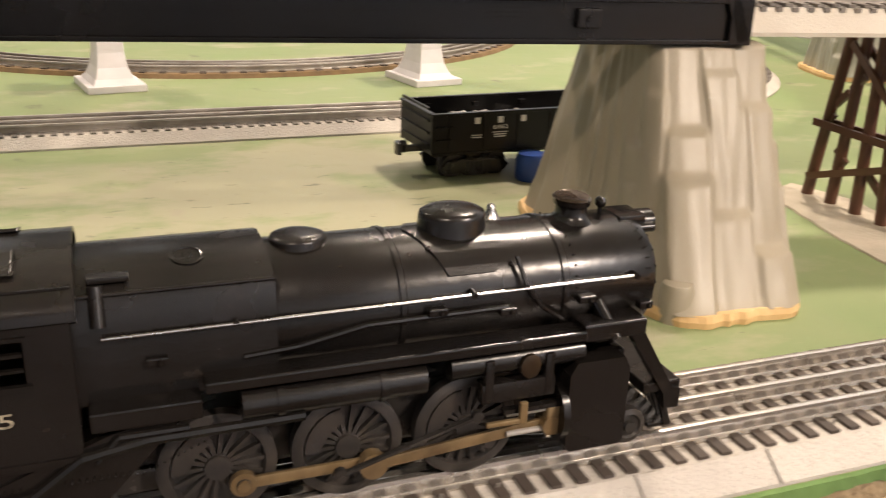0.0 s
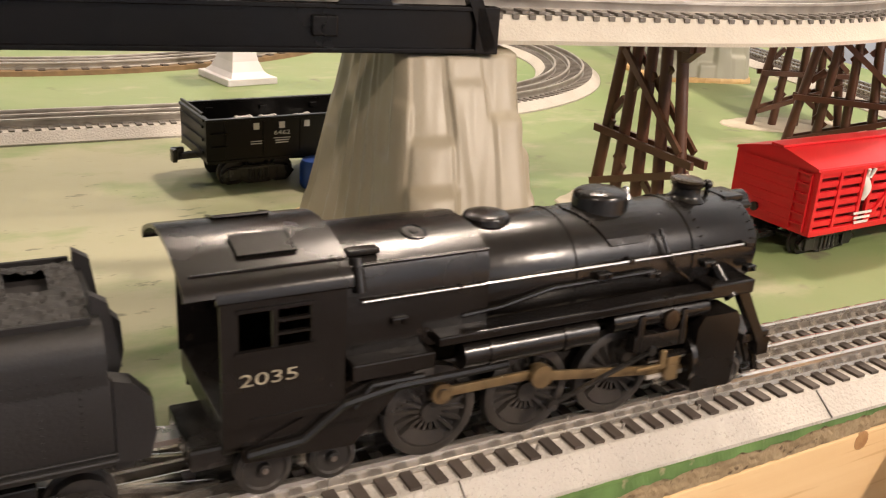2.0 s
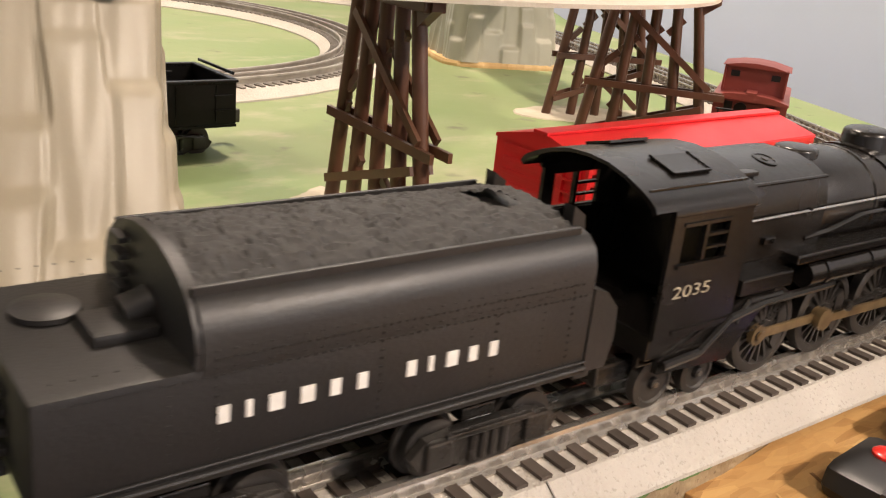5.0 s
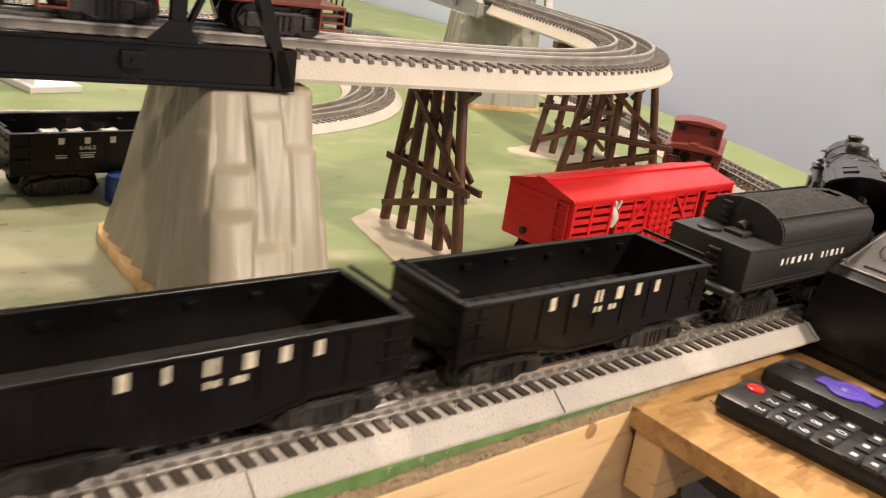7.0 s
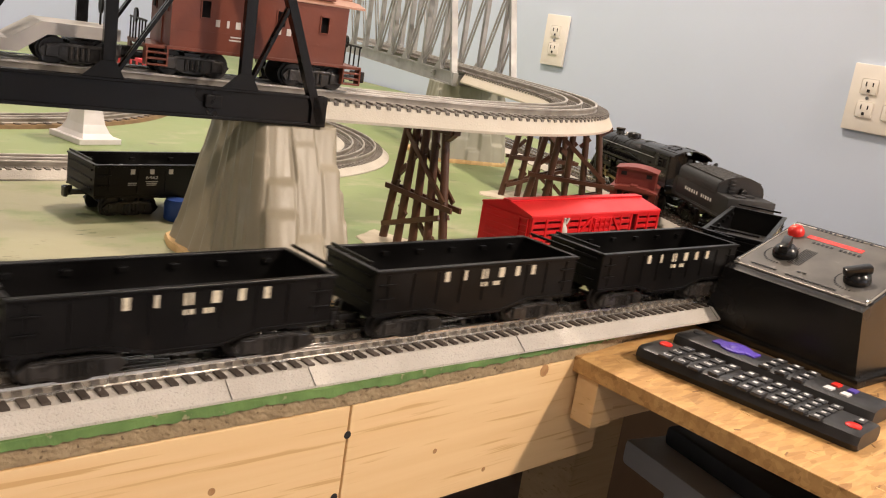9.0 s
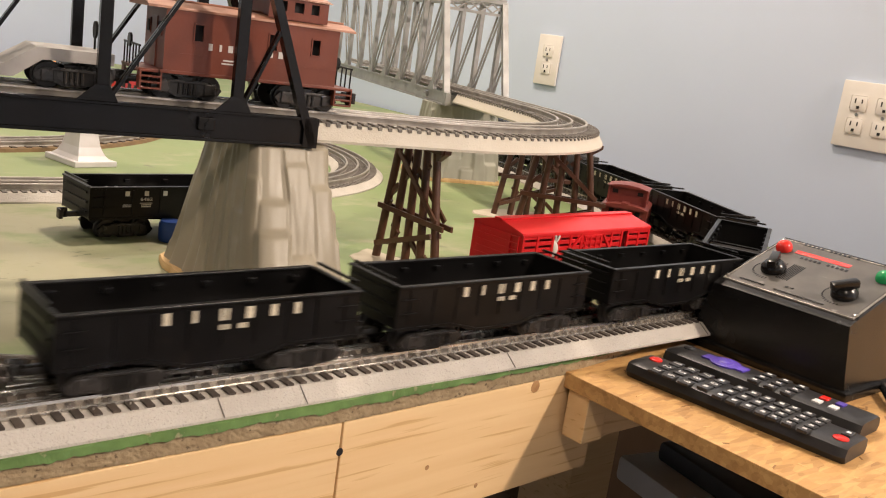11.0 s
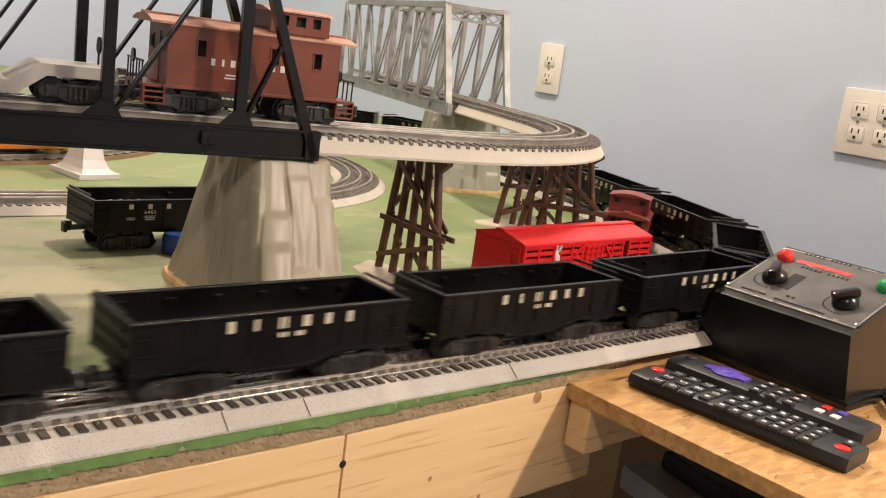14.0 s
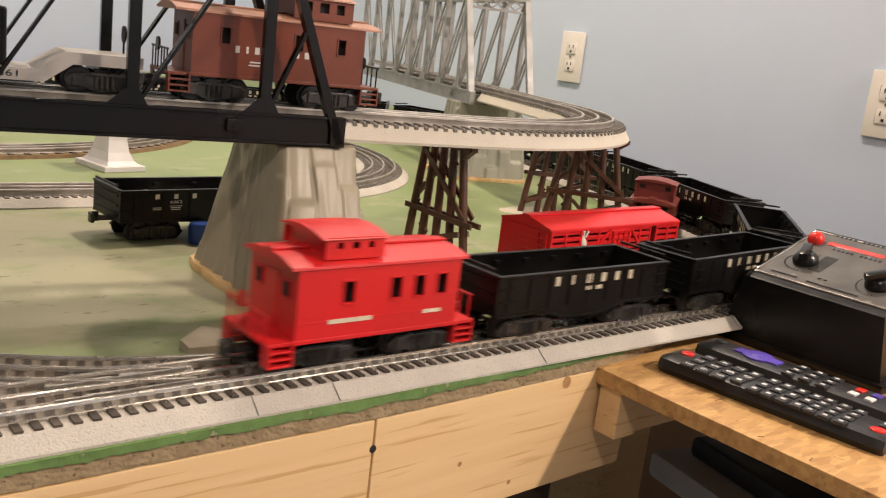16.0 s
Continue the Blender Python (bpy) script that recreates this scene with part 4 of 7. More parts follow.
def gondola_body(parent, L, half, z0, z1, mat, belly=0.006):
    wall = 0.0016
    for sy in (-1, 1):
        bm = B()
        y = sy * (half - wall / 2)
        prism(bm, [(-L / 2, z0), (-L / 2 + 0.045, z0), (-L / 2 + 0.070, z0 - belly), (L / 2 - 0.070, z0 - belly), (L / 2 - 0.045, z0), (L / 2, z0), (L / 2, z1), (-L / 2, z1)], y - wall / 2, y + wall / 2, "y")
        part("side", bm, mat, parent)
        bm = B()
        box(bm, (0, sy * (half - 0.0001), z1 - 0.0006), (L + 0.001, 0.0042, 0.0018), 0.0005)
        part("top_rail", bm, mat, parent)
        rib = None
        for k in range(9):
            m = pose(-L / 2 + L * (k + 0.5) / 9, sy * (half + 0.0001), (z0 + z1) / 2)
            rib = part("rib", box(B(), (0, 0, 0), (0.0012, 0.0012, z1 - z0 - 0.006)), mat, parent, m=m) if rib is None else share(rib, parent, m)
        grab = None
        for ex in (-1, 1):
            for k in range(3):
                m = pose(ex * (L / 2 - 0.009), sy * (half + 0.0009), z0 + 0.010 + 0.009 * k)
                grab = part("grab_iron", box(B(), (0, 0, 0), (0.012, 0.0012, 0.0010), 0.0002), mat, parent, m=m) if grab is None else share(grab, parent, m)
        bm = B()
        # bead along the fish-belly sill
        for a, b in (((-L / 2, z0), (-L / 2 + 0.045, z0)), ((-L / 2 + 0.045, z0), (-L / 2 + 0.070, z0 - belly)), ((-L / 2 + 0.070, z0 - belly), (L / 2 - 0.070, z0 - belly)), ((L / 2 - 0.070, z0 - belly), (L / 2 - 0.045, z0)), ((L / 2 - 0.045, z0), (L / 2, z0))):
            beam(bm, (a[0], sy * half, a[1]), (b[0], sy * half, b[1]), 0.0018, 0.0016)
        part("sill_bead", bm, mat, parent)
        pocket = None
        for k in range(6):
            m = pose(-L / 2 + L * (k + 0.5) / 6, sy * (half - wall), 0)
            if pocket is None:
                bm = B()
                box(bm, (0, -sy * 0.0012, z1 - 0.0060), (0.0050, 0.0026, 0.0030), 0.0004)
                pocket = part("stake_pocket", bm, mat, parent, m=m)
            else:
                share(pocket, parent, m)
    for ex in (-1, 1):
        bm = B()
        x = ex * (L / 2 - wall / 2)
        box(bm, (x, 0, (z0 + z1) / 2), (wall, 2 * half - 2 * wall, z1 - z0))
        part("end_wall", bm, mat, parent)
        part("end_rail", box(B(), (x, 0, z1 - 0.0006), (0.0040, 2 * half - 0.005, 0.0018), 0.0005), mat, parent)
        for k in range(4):
            part("end_rib", box(B(), (ex * (L / 2 + 0.0004), 0, z0 + 0.006 + 0.0085 * k), (0.0016, 2 * half - 0.010, 0.0018), 0.0003), mat, parent)
    bm = B()
    box(bm, (0, 0, z0 + 0.002), (L - 2 * wall, 2 * half - 2 * wall, 0.0026))
    part("floor_board", bm, CARFLOOR, parent, "dusty black floor")
    plank = None
    for k in range(14):
        m = pose(-L / 2 + L * (k + 0.5) / 14, 0, z0 + 0.0036)
        plank = part("plank", box(B(), (0, 0, 0), (0.0110, 2 * half - 2 * wall - 0.001, 0.0006)), CARFLOOR, parent, m=m) if plank is None else share(plank, parent, m)


TRAIN = []  # (thing, offset of its middle behind the reference coupling, truck reach)
PITCH = 0.206


def small_gondola():
    t = thing("gondola_car", pose(0, 0, 0), "black open gondola car with cream lettering blocks", "gondola", group="train gondolas")
    L, half = 0.1765, 0.0270
    gondola_body(t, L, half, 0.0188, 0.0468, MATT, 0.006)
    cells = [(x, 0.0398, w, 0.0066) for x, w in ((-0.0325, 0.0036), (-0.0170, 0.0022), (0.0, 0.0050), (0.0152, 0.0046), (0.0300, 0.0038), (0.0450, 0.0036))]
    cells += [(x, 0.0327, w, 0.0028) for x, w in ((-0.0012, 0.0022), (0.0020, 0.0024), (0.0098, 0.0024), (0.0130, 0.0022))]
    blocks(t, cells, LETTER, half + 0.0003, "cream printed blocks")
    truck(t, -0.055, frame_y=0.0238)
    truck(t, 0.055, frame_y=0.0238)
    coupler(t, 0.0945, 1)
    coupler(t, -0.0945, -1)
    return t


g0 = small_gondola()
for k in range(12):
    g = g0 if k == 0 else copy_thing(g0, pose(0, 0, 0))
    TRAIN.append((g, -PITCH * (k + 0.5), 0.055))


def tender():
    t = thing("tender", pose(0, 0, 0), "black coal tender with pale side lettering blocks", "tender")
    half, x0, x1 = 0.0285, -0.076, 0.068
    # water deck at the rear, bunker with rounded shoulders in front
    bm = B()
    box(bm, ((x0 + x1) / 2, 0, 0.0385), (x1 - x0, 2 * half, 0.0270), 0.0016)
    part("tank", bm, TENDERM, t, smooth=True)
    prof = [(-half, 0.050), (-half, 0.058), (-half * 0.95, 0.0625), (-half * 0.84, 0.0655), (-half * 0.74, 0.0662), (half * 0.74, 0.0662), (half * 0.84, 0.0655), (half * 0.95, 0.0625), (half, 0.058), (half, 0.050)]
    bm = B()
    prism(bm, prof, -0.043, 0.067)
    part("bunker", bm, TENDERM, t, smooth=True)
    bm = B()
    arch = [(-half * 0.99, 0.050)] + [(-half * 0.99 * math.cos(math.pi * k / 12), 0.0560 + 0.0165 * math.sin(math.pi * k / 12)) for k in range(13)] + [(half * 0.99, 0.050)]
    prism(bm, arch, -0.0445, -0.0415)
    part("bulkhead", bm, TENDERM, t, smooth=True)
    bm = B()
    nx, ny = 120, 64
    grid = []
    for i in range(nx + 1):
        row = []
        for j in range(ny + 1):
            u, v = i / nx, -1 + 2 * j / ny
            x, y = -0.0415 + 0.1060 * u, v * half * 0.80
            hgt = 0.0655 + 0.0070 * (1 - v * v) * (1 - 0.35 * u) + 0.0007 * noise.noise((x * 260, y * 260, 0)) + 0.0010 * noise.noise((x * 640, y * 640, 3))
            if abs(v) == 1:
                hgt = 0.0655
            row.append(bm.verts.new((x, y, hgt)))
        grid.append(row)
    for i in range(nx):
        for j in range(ny):
            if 99 <= i <= 110 and 22 <= j <= 41:
                continue
            bm.faces.new((grid[i][j], grid[i + 1][j], grid[i + 1][j + 1], grid[i][j + 1]))
    part("coal_load", bm, COALM, t, "moulded black coal load", smooth=30)
    bm = B()
    box(bm, (0.0515, 0.0, 0.0662), (0.014, 0.019, 0.0008))
    part("stoker_hole", bm, DARKGAP, t)
    for sy in (-1, 1):
        bm = B()
        box(bm, (0.0105, sy * half * 0.80, 0.0665), (0.108, 0.0012, 0.0022), 0.0003)
        part("coal_board", bm, TENDERM, t)
        bm = B()
        rod(bm, (x0, sy * (half + 0.0003), 0.0275), (x1, sy * (half + 0.0003), 0.0275), 0.0007, 8)
        rod(bm, (x0, sy * (half + 0.0003), 0.0295), (x1, sy * (half + 0.0003), 0.0295), 0.0004, 8)
        part("sill_bead", bm, TENDERM, t)
        bm = B()
        for x in [x0 + 0.004 * k for k in range(1, 34)]:
            for z in (0.0515, 0.0285 + 0.0015, 0.0555):
                bmesh.ops.create_icosphere(bm, subdivisions=1, radius=0.00028, matrix=Matrix.Translation((x, sy * half, z)))
        for x in (-0.050, -0.026, 0.0, 0.026, 0.050):
            for z in [0.030 + 0.0022 * k for k in range(11)]:
                bmesh.ops.create_icosphere(bm, subdivisions=1, radius=0.00026, matrix=Matrix.Translation((x, sy * half, z)))
        tagged(part("rivets", bm, TENDERM, t), kind="stuff")
    cells = []
    for x, w in ((-0.0385, 0.0026), (-0.0328, 0.0015), (-0.0265, 0.0034), (-0.0190, 0.0034), (-0.0120, 0.0026), (-0.0050, 0.0026), (0.0085, 0.0026), (0.0142, 0.0015), (0.0205, 0.0034), (0.0270, 0.0026), (0.0335, 0.0026)):
        cells.append((x, 0.0408, w, 0.0040))
    blocks(t, cells, WHITELET, half + 0.0002, "pale printed blocks")
    # rows of small rivets along the tank and the bunker sides
    for sy in (-1, 1):
        bm = B()
        spots = [(x0 + 0.004 + 0.0021 * k, z) for k in range(66) for z in (0.0500, 0.0272)]
        spots += [(-0.040 + 0.0021 * k, 0.0535) for k in range(50)]
        spots += [(x, 0.0285 + 0.0021 * k) for x in (-0.040, 0.0, 0.034, 0.060) for k in range(13)]
        for x, z in spots:
            rod(bm, (x, sy * (half - 0.0004), z), (x, sy * (half + 0.0003), z), 0.00036, 5)
        tagged(part("rivets", bm, TENDERM, t), kind="stuff")
    # rear deck fittings, ladder, back-up light and step boards
    bm = B()
    lathe(bm, [(0.0075, 0.0), (0.0075, 0.0012), (0.0062, 0.0018), (0.001, 0.0020)], pose(-0.063, 0.010, 0.0522), 24)
    part("water_hatch", bm, TENDERM, t, smooth=True)
    bm = B()
    box(bm, (-0.052, -0.004, 0.0530), (0.014, 0.014, 0.003), 0.0008)
    rod(bm, (-0.050, -0.002, 0.0545), (-0.044, -0.002, 0.0565), 0.0040, 14)
    part("tool_box", bm, TENDERM, t, smooth=True)
    for z in [0.028 + 0.0044 * k for k in range(5)]:
        part("rung", box(B(), (x0 - 0.0016, -0.006, z), (0.0026, 0.009, 0.0018), 0.0004), TENDERM, t)
    for z in [0.055 + 0.004 * k for k in range(4)]:
        part("rung", box(B(), (-0.0462, 0.012, z), (0.0026, 0.007, 0.0014), 0.0003), TENDERM, t)
    bm = B()
    rod(bm, (x0 - 0.006, -half, 0.0245), (x0 - 0.006, half, 0.0245), 0.0030, 12)
    part("rear_bumper", bm, TENDERM, t, smooth=True)
    bm = B()
    box(bm, (x1 + 0.002, 0, 0.0245), (0.006, 2 * half - 0.004, 0.004), 0.001)
    part("front_sill", bm, TENDERM, t, smooth=True)
    bm = B()
    box(bm, (0, 0, 0.0235), (0.128, 0.040, 0.004))
    part("underframe", bm, TRUCKM, t)
    for sy in (-1, 1):
        bm = B()
        prism(bm, [(x1, 0.026), (x1 + 0.0085, 0.026), (x1 + 0.0105, 0.034), (x1 + 0.0100, 0.044), (x1 + 0.0050, 0.0495), (x1, 0.0510)], sy * 0.0255 - 0.0030, sy * 0.0255 + 0.0030, "y")
        part("front_shield", bm, TENDERM, t)
        bm = B()
        prism(bm, [(x1 - 0.003, 0.050), (x1 + 0.0040, 0.050), (x1 + 0.0015, 0.0690), (x1 - 0.003, 0.0720)], sy * 0.0170 - 0.0020, sy * 0.0170 + 0.0020, "y")
        part("coal_gate", bm, TENDERM, t)
    truck(t, -0.042)
    truck(t, 0.042)
    coupler(t, x0 - 0.012, -1)
    bm = B()
    beam(bm, (x1, 0, 0.014), (x1 + 0.024, 0, 0.014), 0.008, 0.002)
    part("drawbar", bm, STEEL, t)
    return t


TRAIN.append((tender(), 0.0960, 0.042))


# ---- steam locomotive ----
def ring_x(x, r, zc, ny=28, sy=1.0):
    return [(x, sy * r * math.cos(2 * math.pi * k / ny), zc + r * math.sin(2 * math.pi * k / ny)) for k in range(ny)]


DRV_R, PIN_R, DRV_Z = 0.0165, 0.0080, 0.0165
DRV_X = (-0.031, 0.006, 0.043)
ROD = 0.056
ECC = 0.043


def locomotive():
    t = thing("steam_locomotive", pose(0, 0, 0), "black die-cast toy steam locomotive with brass rods", "locomotive")
    zc = 0.0495
    bm = B()
    rr = []
    for x, r in ((-0.076, 0.0205), (-0.019, 0.0205), (-0.017, 0.0212), (0.018, 0.0212), (0.0185, 0.0217), (0.0200, 0.0217), (0.0205, 0.0210), (0.072, 0.0208), (0.0725, 0.0214), (0.0745, 0.0214), (0.075, 0.0208), (0.108, 0.0206), (0.112, 0.0198), (0.1135, 0.0175)):
        rr.append(ring_x(x, r, zc))
    loft(bm, rr)
    part("boiler", bm, BLACK, t, smooth=35)
    # smokebox front
    bm = B()
    lathe(bm, [(0.0178, 0.0), (0.0165, 0.0022), (0.0120, 0.0034), (0.0115, 0.0046), (0.0040, 0.0052), (0.001, 0.0055)], pose(0.1128, 0, zc, 0, 90, 0), 28)
    for k in range(20):
        a = 2 * math.pi * k / 20
        bmesh.ops.create_icosphere(bm, subdivisions=1, radius=0.0006, matrix=Matrix.Translation((0.1136, 0.0180 * math.cos(a), zc + 0.0180 * math.sin(a))))
    part("smokebox_door", bm, BLACK, t, smooth=35)
    bm = B()
    rod(bm, (0.112, 0, zc + 0.0165), (0.1215, 0, zc + 0.0165), 0.0045, 16)
    box(bm, (0.110, 0, zc + 0.0190), (0.012, 0.012, 0.004), 0.0006)
    rod(bm, (0.113, -0.0058, zc + 0.016), (0.119, -0.0058, zc + 0.016), 0.0022, 10)
    part("headlight", bm, BLACK, t, smooth=True)
    # firebox casing with flat shoulders
    bm = B()
    cas = [(-0.0220, 0.036), (-0.0222, 0.056), (-0.0212, 0.0630), (-0.0196, 0.0668), (-0.0140, 0.0704), (-0.0070, 0.0728), (0.0070, 0.0728), (0.0140, 0.0704), (0.0196, 0.0668), (0.0212, 0.0630), (0.0222, 0.056), (0.0220, 0.036)]
    prism(bm, cas, -0.074, -0.0180)
    part("firebox_casing", bm, BLACK, t, smooth=22)
    for sy in (-1, 1):
        part("casing_bead", rod(B(), (-0.0735, sy * 0.0197, 0.0668), (-0.0180, sy * 0.0197, 0.0668), 0.0008, 8), BLACK, t, smooth=60)
    bm = B()
    lathe(bm, [(0.0046, -0.0006), (0.0046, 0.0003), (0.0038, 0.0005), (0.0036, 0.0001), (0.0016, 0.0001), (0.0012, 0.0005), (0.0003, 0.0005)], pose(-0.041, -0.0085, 0.0723, 16, 0, 0), 22)
    part("casing_plug", bm, BLACK, t, "small worn round plug", smooth=True)
    # cab
    hw = 0.0275
    for sy in (-1, 1):
        bm = B()
        y = sy * hw
        for a, b, c, d in ((-0.1135, -0.1080, 0.0250, 0.064), (-0.0850, -0.0735, 0.0250, 0.064), (-0.1080, -0.0850, 0.0250, 0.0465), (-0.1080, -0.0850, 0.0600, 0.0645)):
            box(bm, ((a + b) / 2, y, (c + d) / 2), (b - a, 0.0016, d - c))
        bmesh.ops.remove_doubles(bm, verts=bm.verts, dist=0.00001)
        part("cab_side", bm, BLACK, t)
        bm = B()
        box(bm, (-0.0965, y + sy * 0.0008, 0.0602), (0.0245, 0.0012, 0.0012))
        box(bm, (-0.0965, y + sy * 0.0010, 0.0464), (0.0255, 0.0016, 0.0012))
        box(bm, (-0.0965, y, 0.0532), (0.0016, 0.0018, 0.0135))
        box(bm, (-0.0907, y, 0.0552), (0.0105, 0.0014, 0.0010))
        box(bm, (-0.0907, y, 0.0508), (0.0105, 0.0014, 0.0008))
        part("cab_window_frame", bm, BLACK, t)
        bm = B()
        box(bm, (-0.0925, sy * 0.0225, 0.0205), (0.040, 0.0020, 0.0090), 0.0006)
        for k in range(14):
            rod(bm, (-0.1105 + 0.0028 * k, sy * 0.0232, 0.0232), (-0.1105 + 0.0028 * k, sy * 0.0240, 0.0232), 0.0005, 5)
        box(bm, (-0.087, y + sy * 0.0006, 0.0265), (0.036, 0.0014, 0.0012))
        part("cab_bead", bm, BLACK, t)
        n = 0.0009
        m = FACE_FRONT(-0.0985, -(hw + n), 0.0380) if sy < 0 else FACE_BACK(-0.0985, hw + n, 0.0380)
        lettering("number", "2035", 0.0056, GILT, t, m, "worn gilt cab number", width=0.0170)
    part("cab_floor", box(B(), (-0.0930, 0, 0.0225), (0.0400, 2 * hw - 0.002, 0.0070), 0.0005), BLACK, t)
    bm = B()
    box(bm, (-0.0740, 0, 0.042), (0.0016, 2 * hw, 0.046))
    part("cab_front", bm, BLACK, t)
    bm = B()
    arc = [(-0.0290, 0.0640), (-0.0288, 0.0662), (-0.0278, 0.0684), (-0.0255, 0.0704), (-0.0215, 0.0728), (-0.0160, 0.0757), (-0.0085, 0.0782), (0.0, 0.0790), (0.0085, 0.0782), (0.0160, 0.0757), (0.0215, 0.0728), (0.0255, 0.0704), (0.0278, 0.0684), (0.0288, 0.0662), (0.0290, 0.0640)]
    prism(bm, arc + [(y * 0.95, z - 0.0014) for y, z in arc[::-1]], -0.1145, -0.0715)
    prism(bm, arc[1:-1] + [(y * 0.95, z - 0.0014) for y, z in arc[1:-1][::-1]], -0.1240, -0.1143)
    part("cab_roof", bm, BLACK, t, smooth=35)
    # roof hatches lie flat on the slope of the roof, each with a raised lip
    for hy, tilt in ((-0.0130, 21), (0.0130, -21)):
        hz = 0.0770
        m = pose(-0.0955, hy, hz, tilt, 0, 0)
        bm = B()
        box(bm, (0, 0, 0), (0.0185, 0.0105, 0.0008), 0.0003, m)
        for sx in (-1, 1):
            box(bm, (sx * 0.0092, 0, 0.0004), (0.0008, 0.0108, 0.0012), 0.0002, m)
        box(bm, (0, -0.0054, 0.0004), (0.0190, 0.0008, 0.0012), 0.0002, m)
        part("roof_hatch", bm, BLACK, t)
    for sy in (-1, 1):
        part("roof_seam", beam(B(), (-0.121, sy * 0.0228, 0.0722), (-0.0725, sy * 0.0228, 0.0722), 0.0008, 0.0006), BLACK, t)
    bm = B()
    box(bm, (-0.063, -0.0155, 0.0705), (0.011, 0.004, 0.0022), 0.0005)
    rod(bm, (-0.0665, -0.0185, 0.0695), (-0.0665, -0.0225, 0.058), 0.0022, 10)
    part("whistle", bm, BLACK, t, smooth=True)
    # domes, stack, bell
    for x, a, b, h, nm in ((-0.0070, 0.0088, 0.0078, 0.0066, "sand_dome"), (0.0415, 0.0112, 0.0094, 0.0122, "steam_dome")):
        bm = B()
        rings = []
        for k, (f, z) in enumerate(((1.20, -0.35), (1.06, 0.0), (1.0, 0.25), (0.98, 0.66), (0.94, 0.80), (0.82, 0.88), (0.55, 0.95), (0.15, 0.98))):
            rings.append([(x + a * f * math.cos(q), b * f * math.sin(q), 0.0672 + h * z) for q in [2 * math.pi * j / 28 for j in range(28)]])
        loft(bm, rings)
        part(nm, bm, BLACK, t, smooth=60)
    bm = B()
    rows_ = []
    for j in range(17):
        a = radians(90 + (j - 8) * 7.5)
        w = 0.0165 - 0.0011 * abs(j - 8)
        cy, cz_ = math.cos(a), math.sin(a)
        rows_.append([(0.0415 - w, 0.0206 * cy, zc + 0.0206 * cz_), (0.0415 + w, 0.0206 * cy, zc + 0.0206 * cz_), (0.0415 + w, 0.0216 * cy, zc + 0.0216 * cz_), (0.0415 - w, 0.0216 * cy, zc + 0.0216 * cz_)])
    loft(bm, rows_)
    part("dome_flange", bm, BLACK, t)
    bm = B()
    lathe(bm, [(0.0078, 0.0), (0.0066, 0.0016), (0.0058, 0.0030), (0.0058, 0.0062), (0.0066, 0.0070), (0.0068, 0.0088), (0.0058, 0.0096), (0.0052, 0.0098), (0.0050, 0.0050)], pose(0.0855, 0, 0.0690), 24)
    part("smokestack", bm, BLACK, t, smooth=35)
    bm = B()
    lathe(bm, [(0.0068, 0.0), (0.0071, 0.0010), (0.0062, 0.0018), (0.0054, 0.0014)], pose(0.0855, 0, 0.0776), 24)
    part("stack_rim", bm, BRONZE, t, "dark bronze rim", smooth=True)
    bm = B()
    lathe(bm, [(0.0032, 0.0), (0.0026, 0.0012), (0.0016, 0.0035), (0.0015, 0.0050), (0.0008, 0.0060)], pose(0.0570, 0.004, 0.0705), 16)
    part("bell", bm, STEEL, t, "small bright bell", smooth=True)
    bm = B()
    rod(bm, (0.0985, 0, 0.0695), (0.0985, 0, 0.0735), 0.0010, 8)
    bmesh.ops.create_uvsphere(bm, u_segments=12, v_segments=8, radius=0.0024, matrix=Matrix.Translation((0.0985, 0, 0.0752)))
    part("marker_knob", bm, BLACK, t, smooth=True)
    # rivets round the bands
    bm = B()
    for x, step in ((0.0775, 9), (0.1085, 9)):
        for k in range(27):
            a = radians(-45 + k * 10.4)
            bmesh.ops.create_icosphere(bm, subdivisions=1, radius=0.00042, matrix=Matrix.Translation((x, -0.0211 * math.cos(a), zc + 0.0211 * math.sin(a))))
    for k in range(34):
        bmesh.ops.create_icosphere(bm, subdivisions=1, radius=0.0004, matrix=Matrix.Translation((-0.068 + 0.0017 * k, -0.0225, 0.0395)))
    for k in range(40):
        bmesh.ops.create_icosphere(bm, subdivisions=1, radius=0.00038, matrix=Matrix.Translation((-0.100 + 0.0019 * k, -0.0282, 0.0205 if k < 22 else 0.0205 + 0.0006 * (k - 22))))
    tagged(part("rivets", bm, BLACK, t), kind="stuff")
    # side works, both sides
    for sy in (-1, 1):
        bm = B()
        rod(bm, (-0.066, sy * 0.0236, 0.0548), (0.1005, sy * 0.0222, 0.0548), 0.00055, 8)
        part("handrail", bm, STEEL, t, "bright wire handrail")
        for x in (-0.030, 0.040, 0.1005):
            bm = B()
            rod(bm, (x, sy * 0.0200, 0.0548), (x, sy * 0.0238, 0.0548), 0.0011, 8)
            part("handrail_post", bm, BLACK, t)
        bm = B()
        box(bm, (0.019, sy * 0.0245, 0.0395), (0.118, 0.0085, 0.0030), 0.0006)
        box(bm, (-0.056, sy * 0.0250, 0.0345), (0.030, 0.0075, 0.0050), 0.0006)
        box(bm, (0.090, sy * 0.0235, 0.0400), (0.026, 0.0100, 0.0050), 0.0006)
        part("running_board", bm, BLACK, t)
        bm = B()
        rod(bm, (-0.030, sy * 0.0262, 0.0330), (0.024, sy * 0.0262, 0.0330), 0.0040, 14)
        for x in (-0.019, 0.011):
            rod(bm, (x - 0.001, sy * 0.0262, 0.0330), (x + 0.001, sy * 0.0262, 0.0330), 0.0045, 14)
        part("air_tank", bm, BLACK, t, smooth=True)
        bm = B()
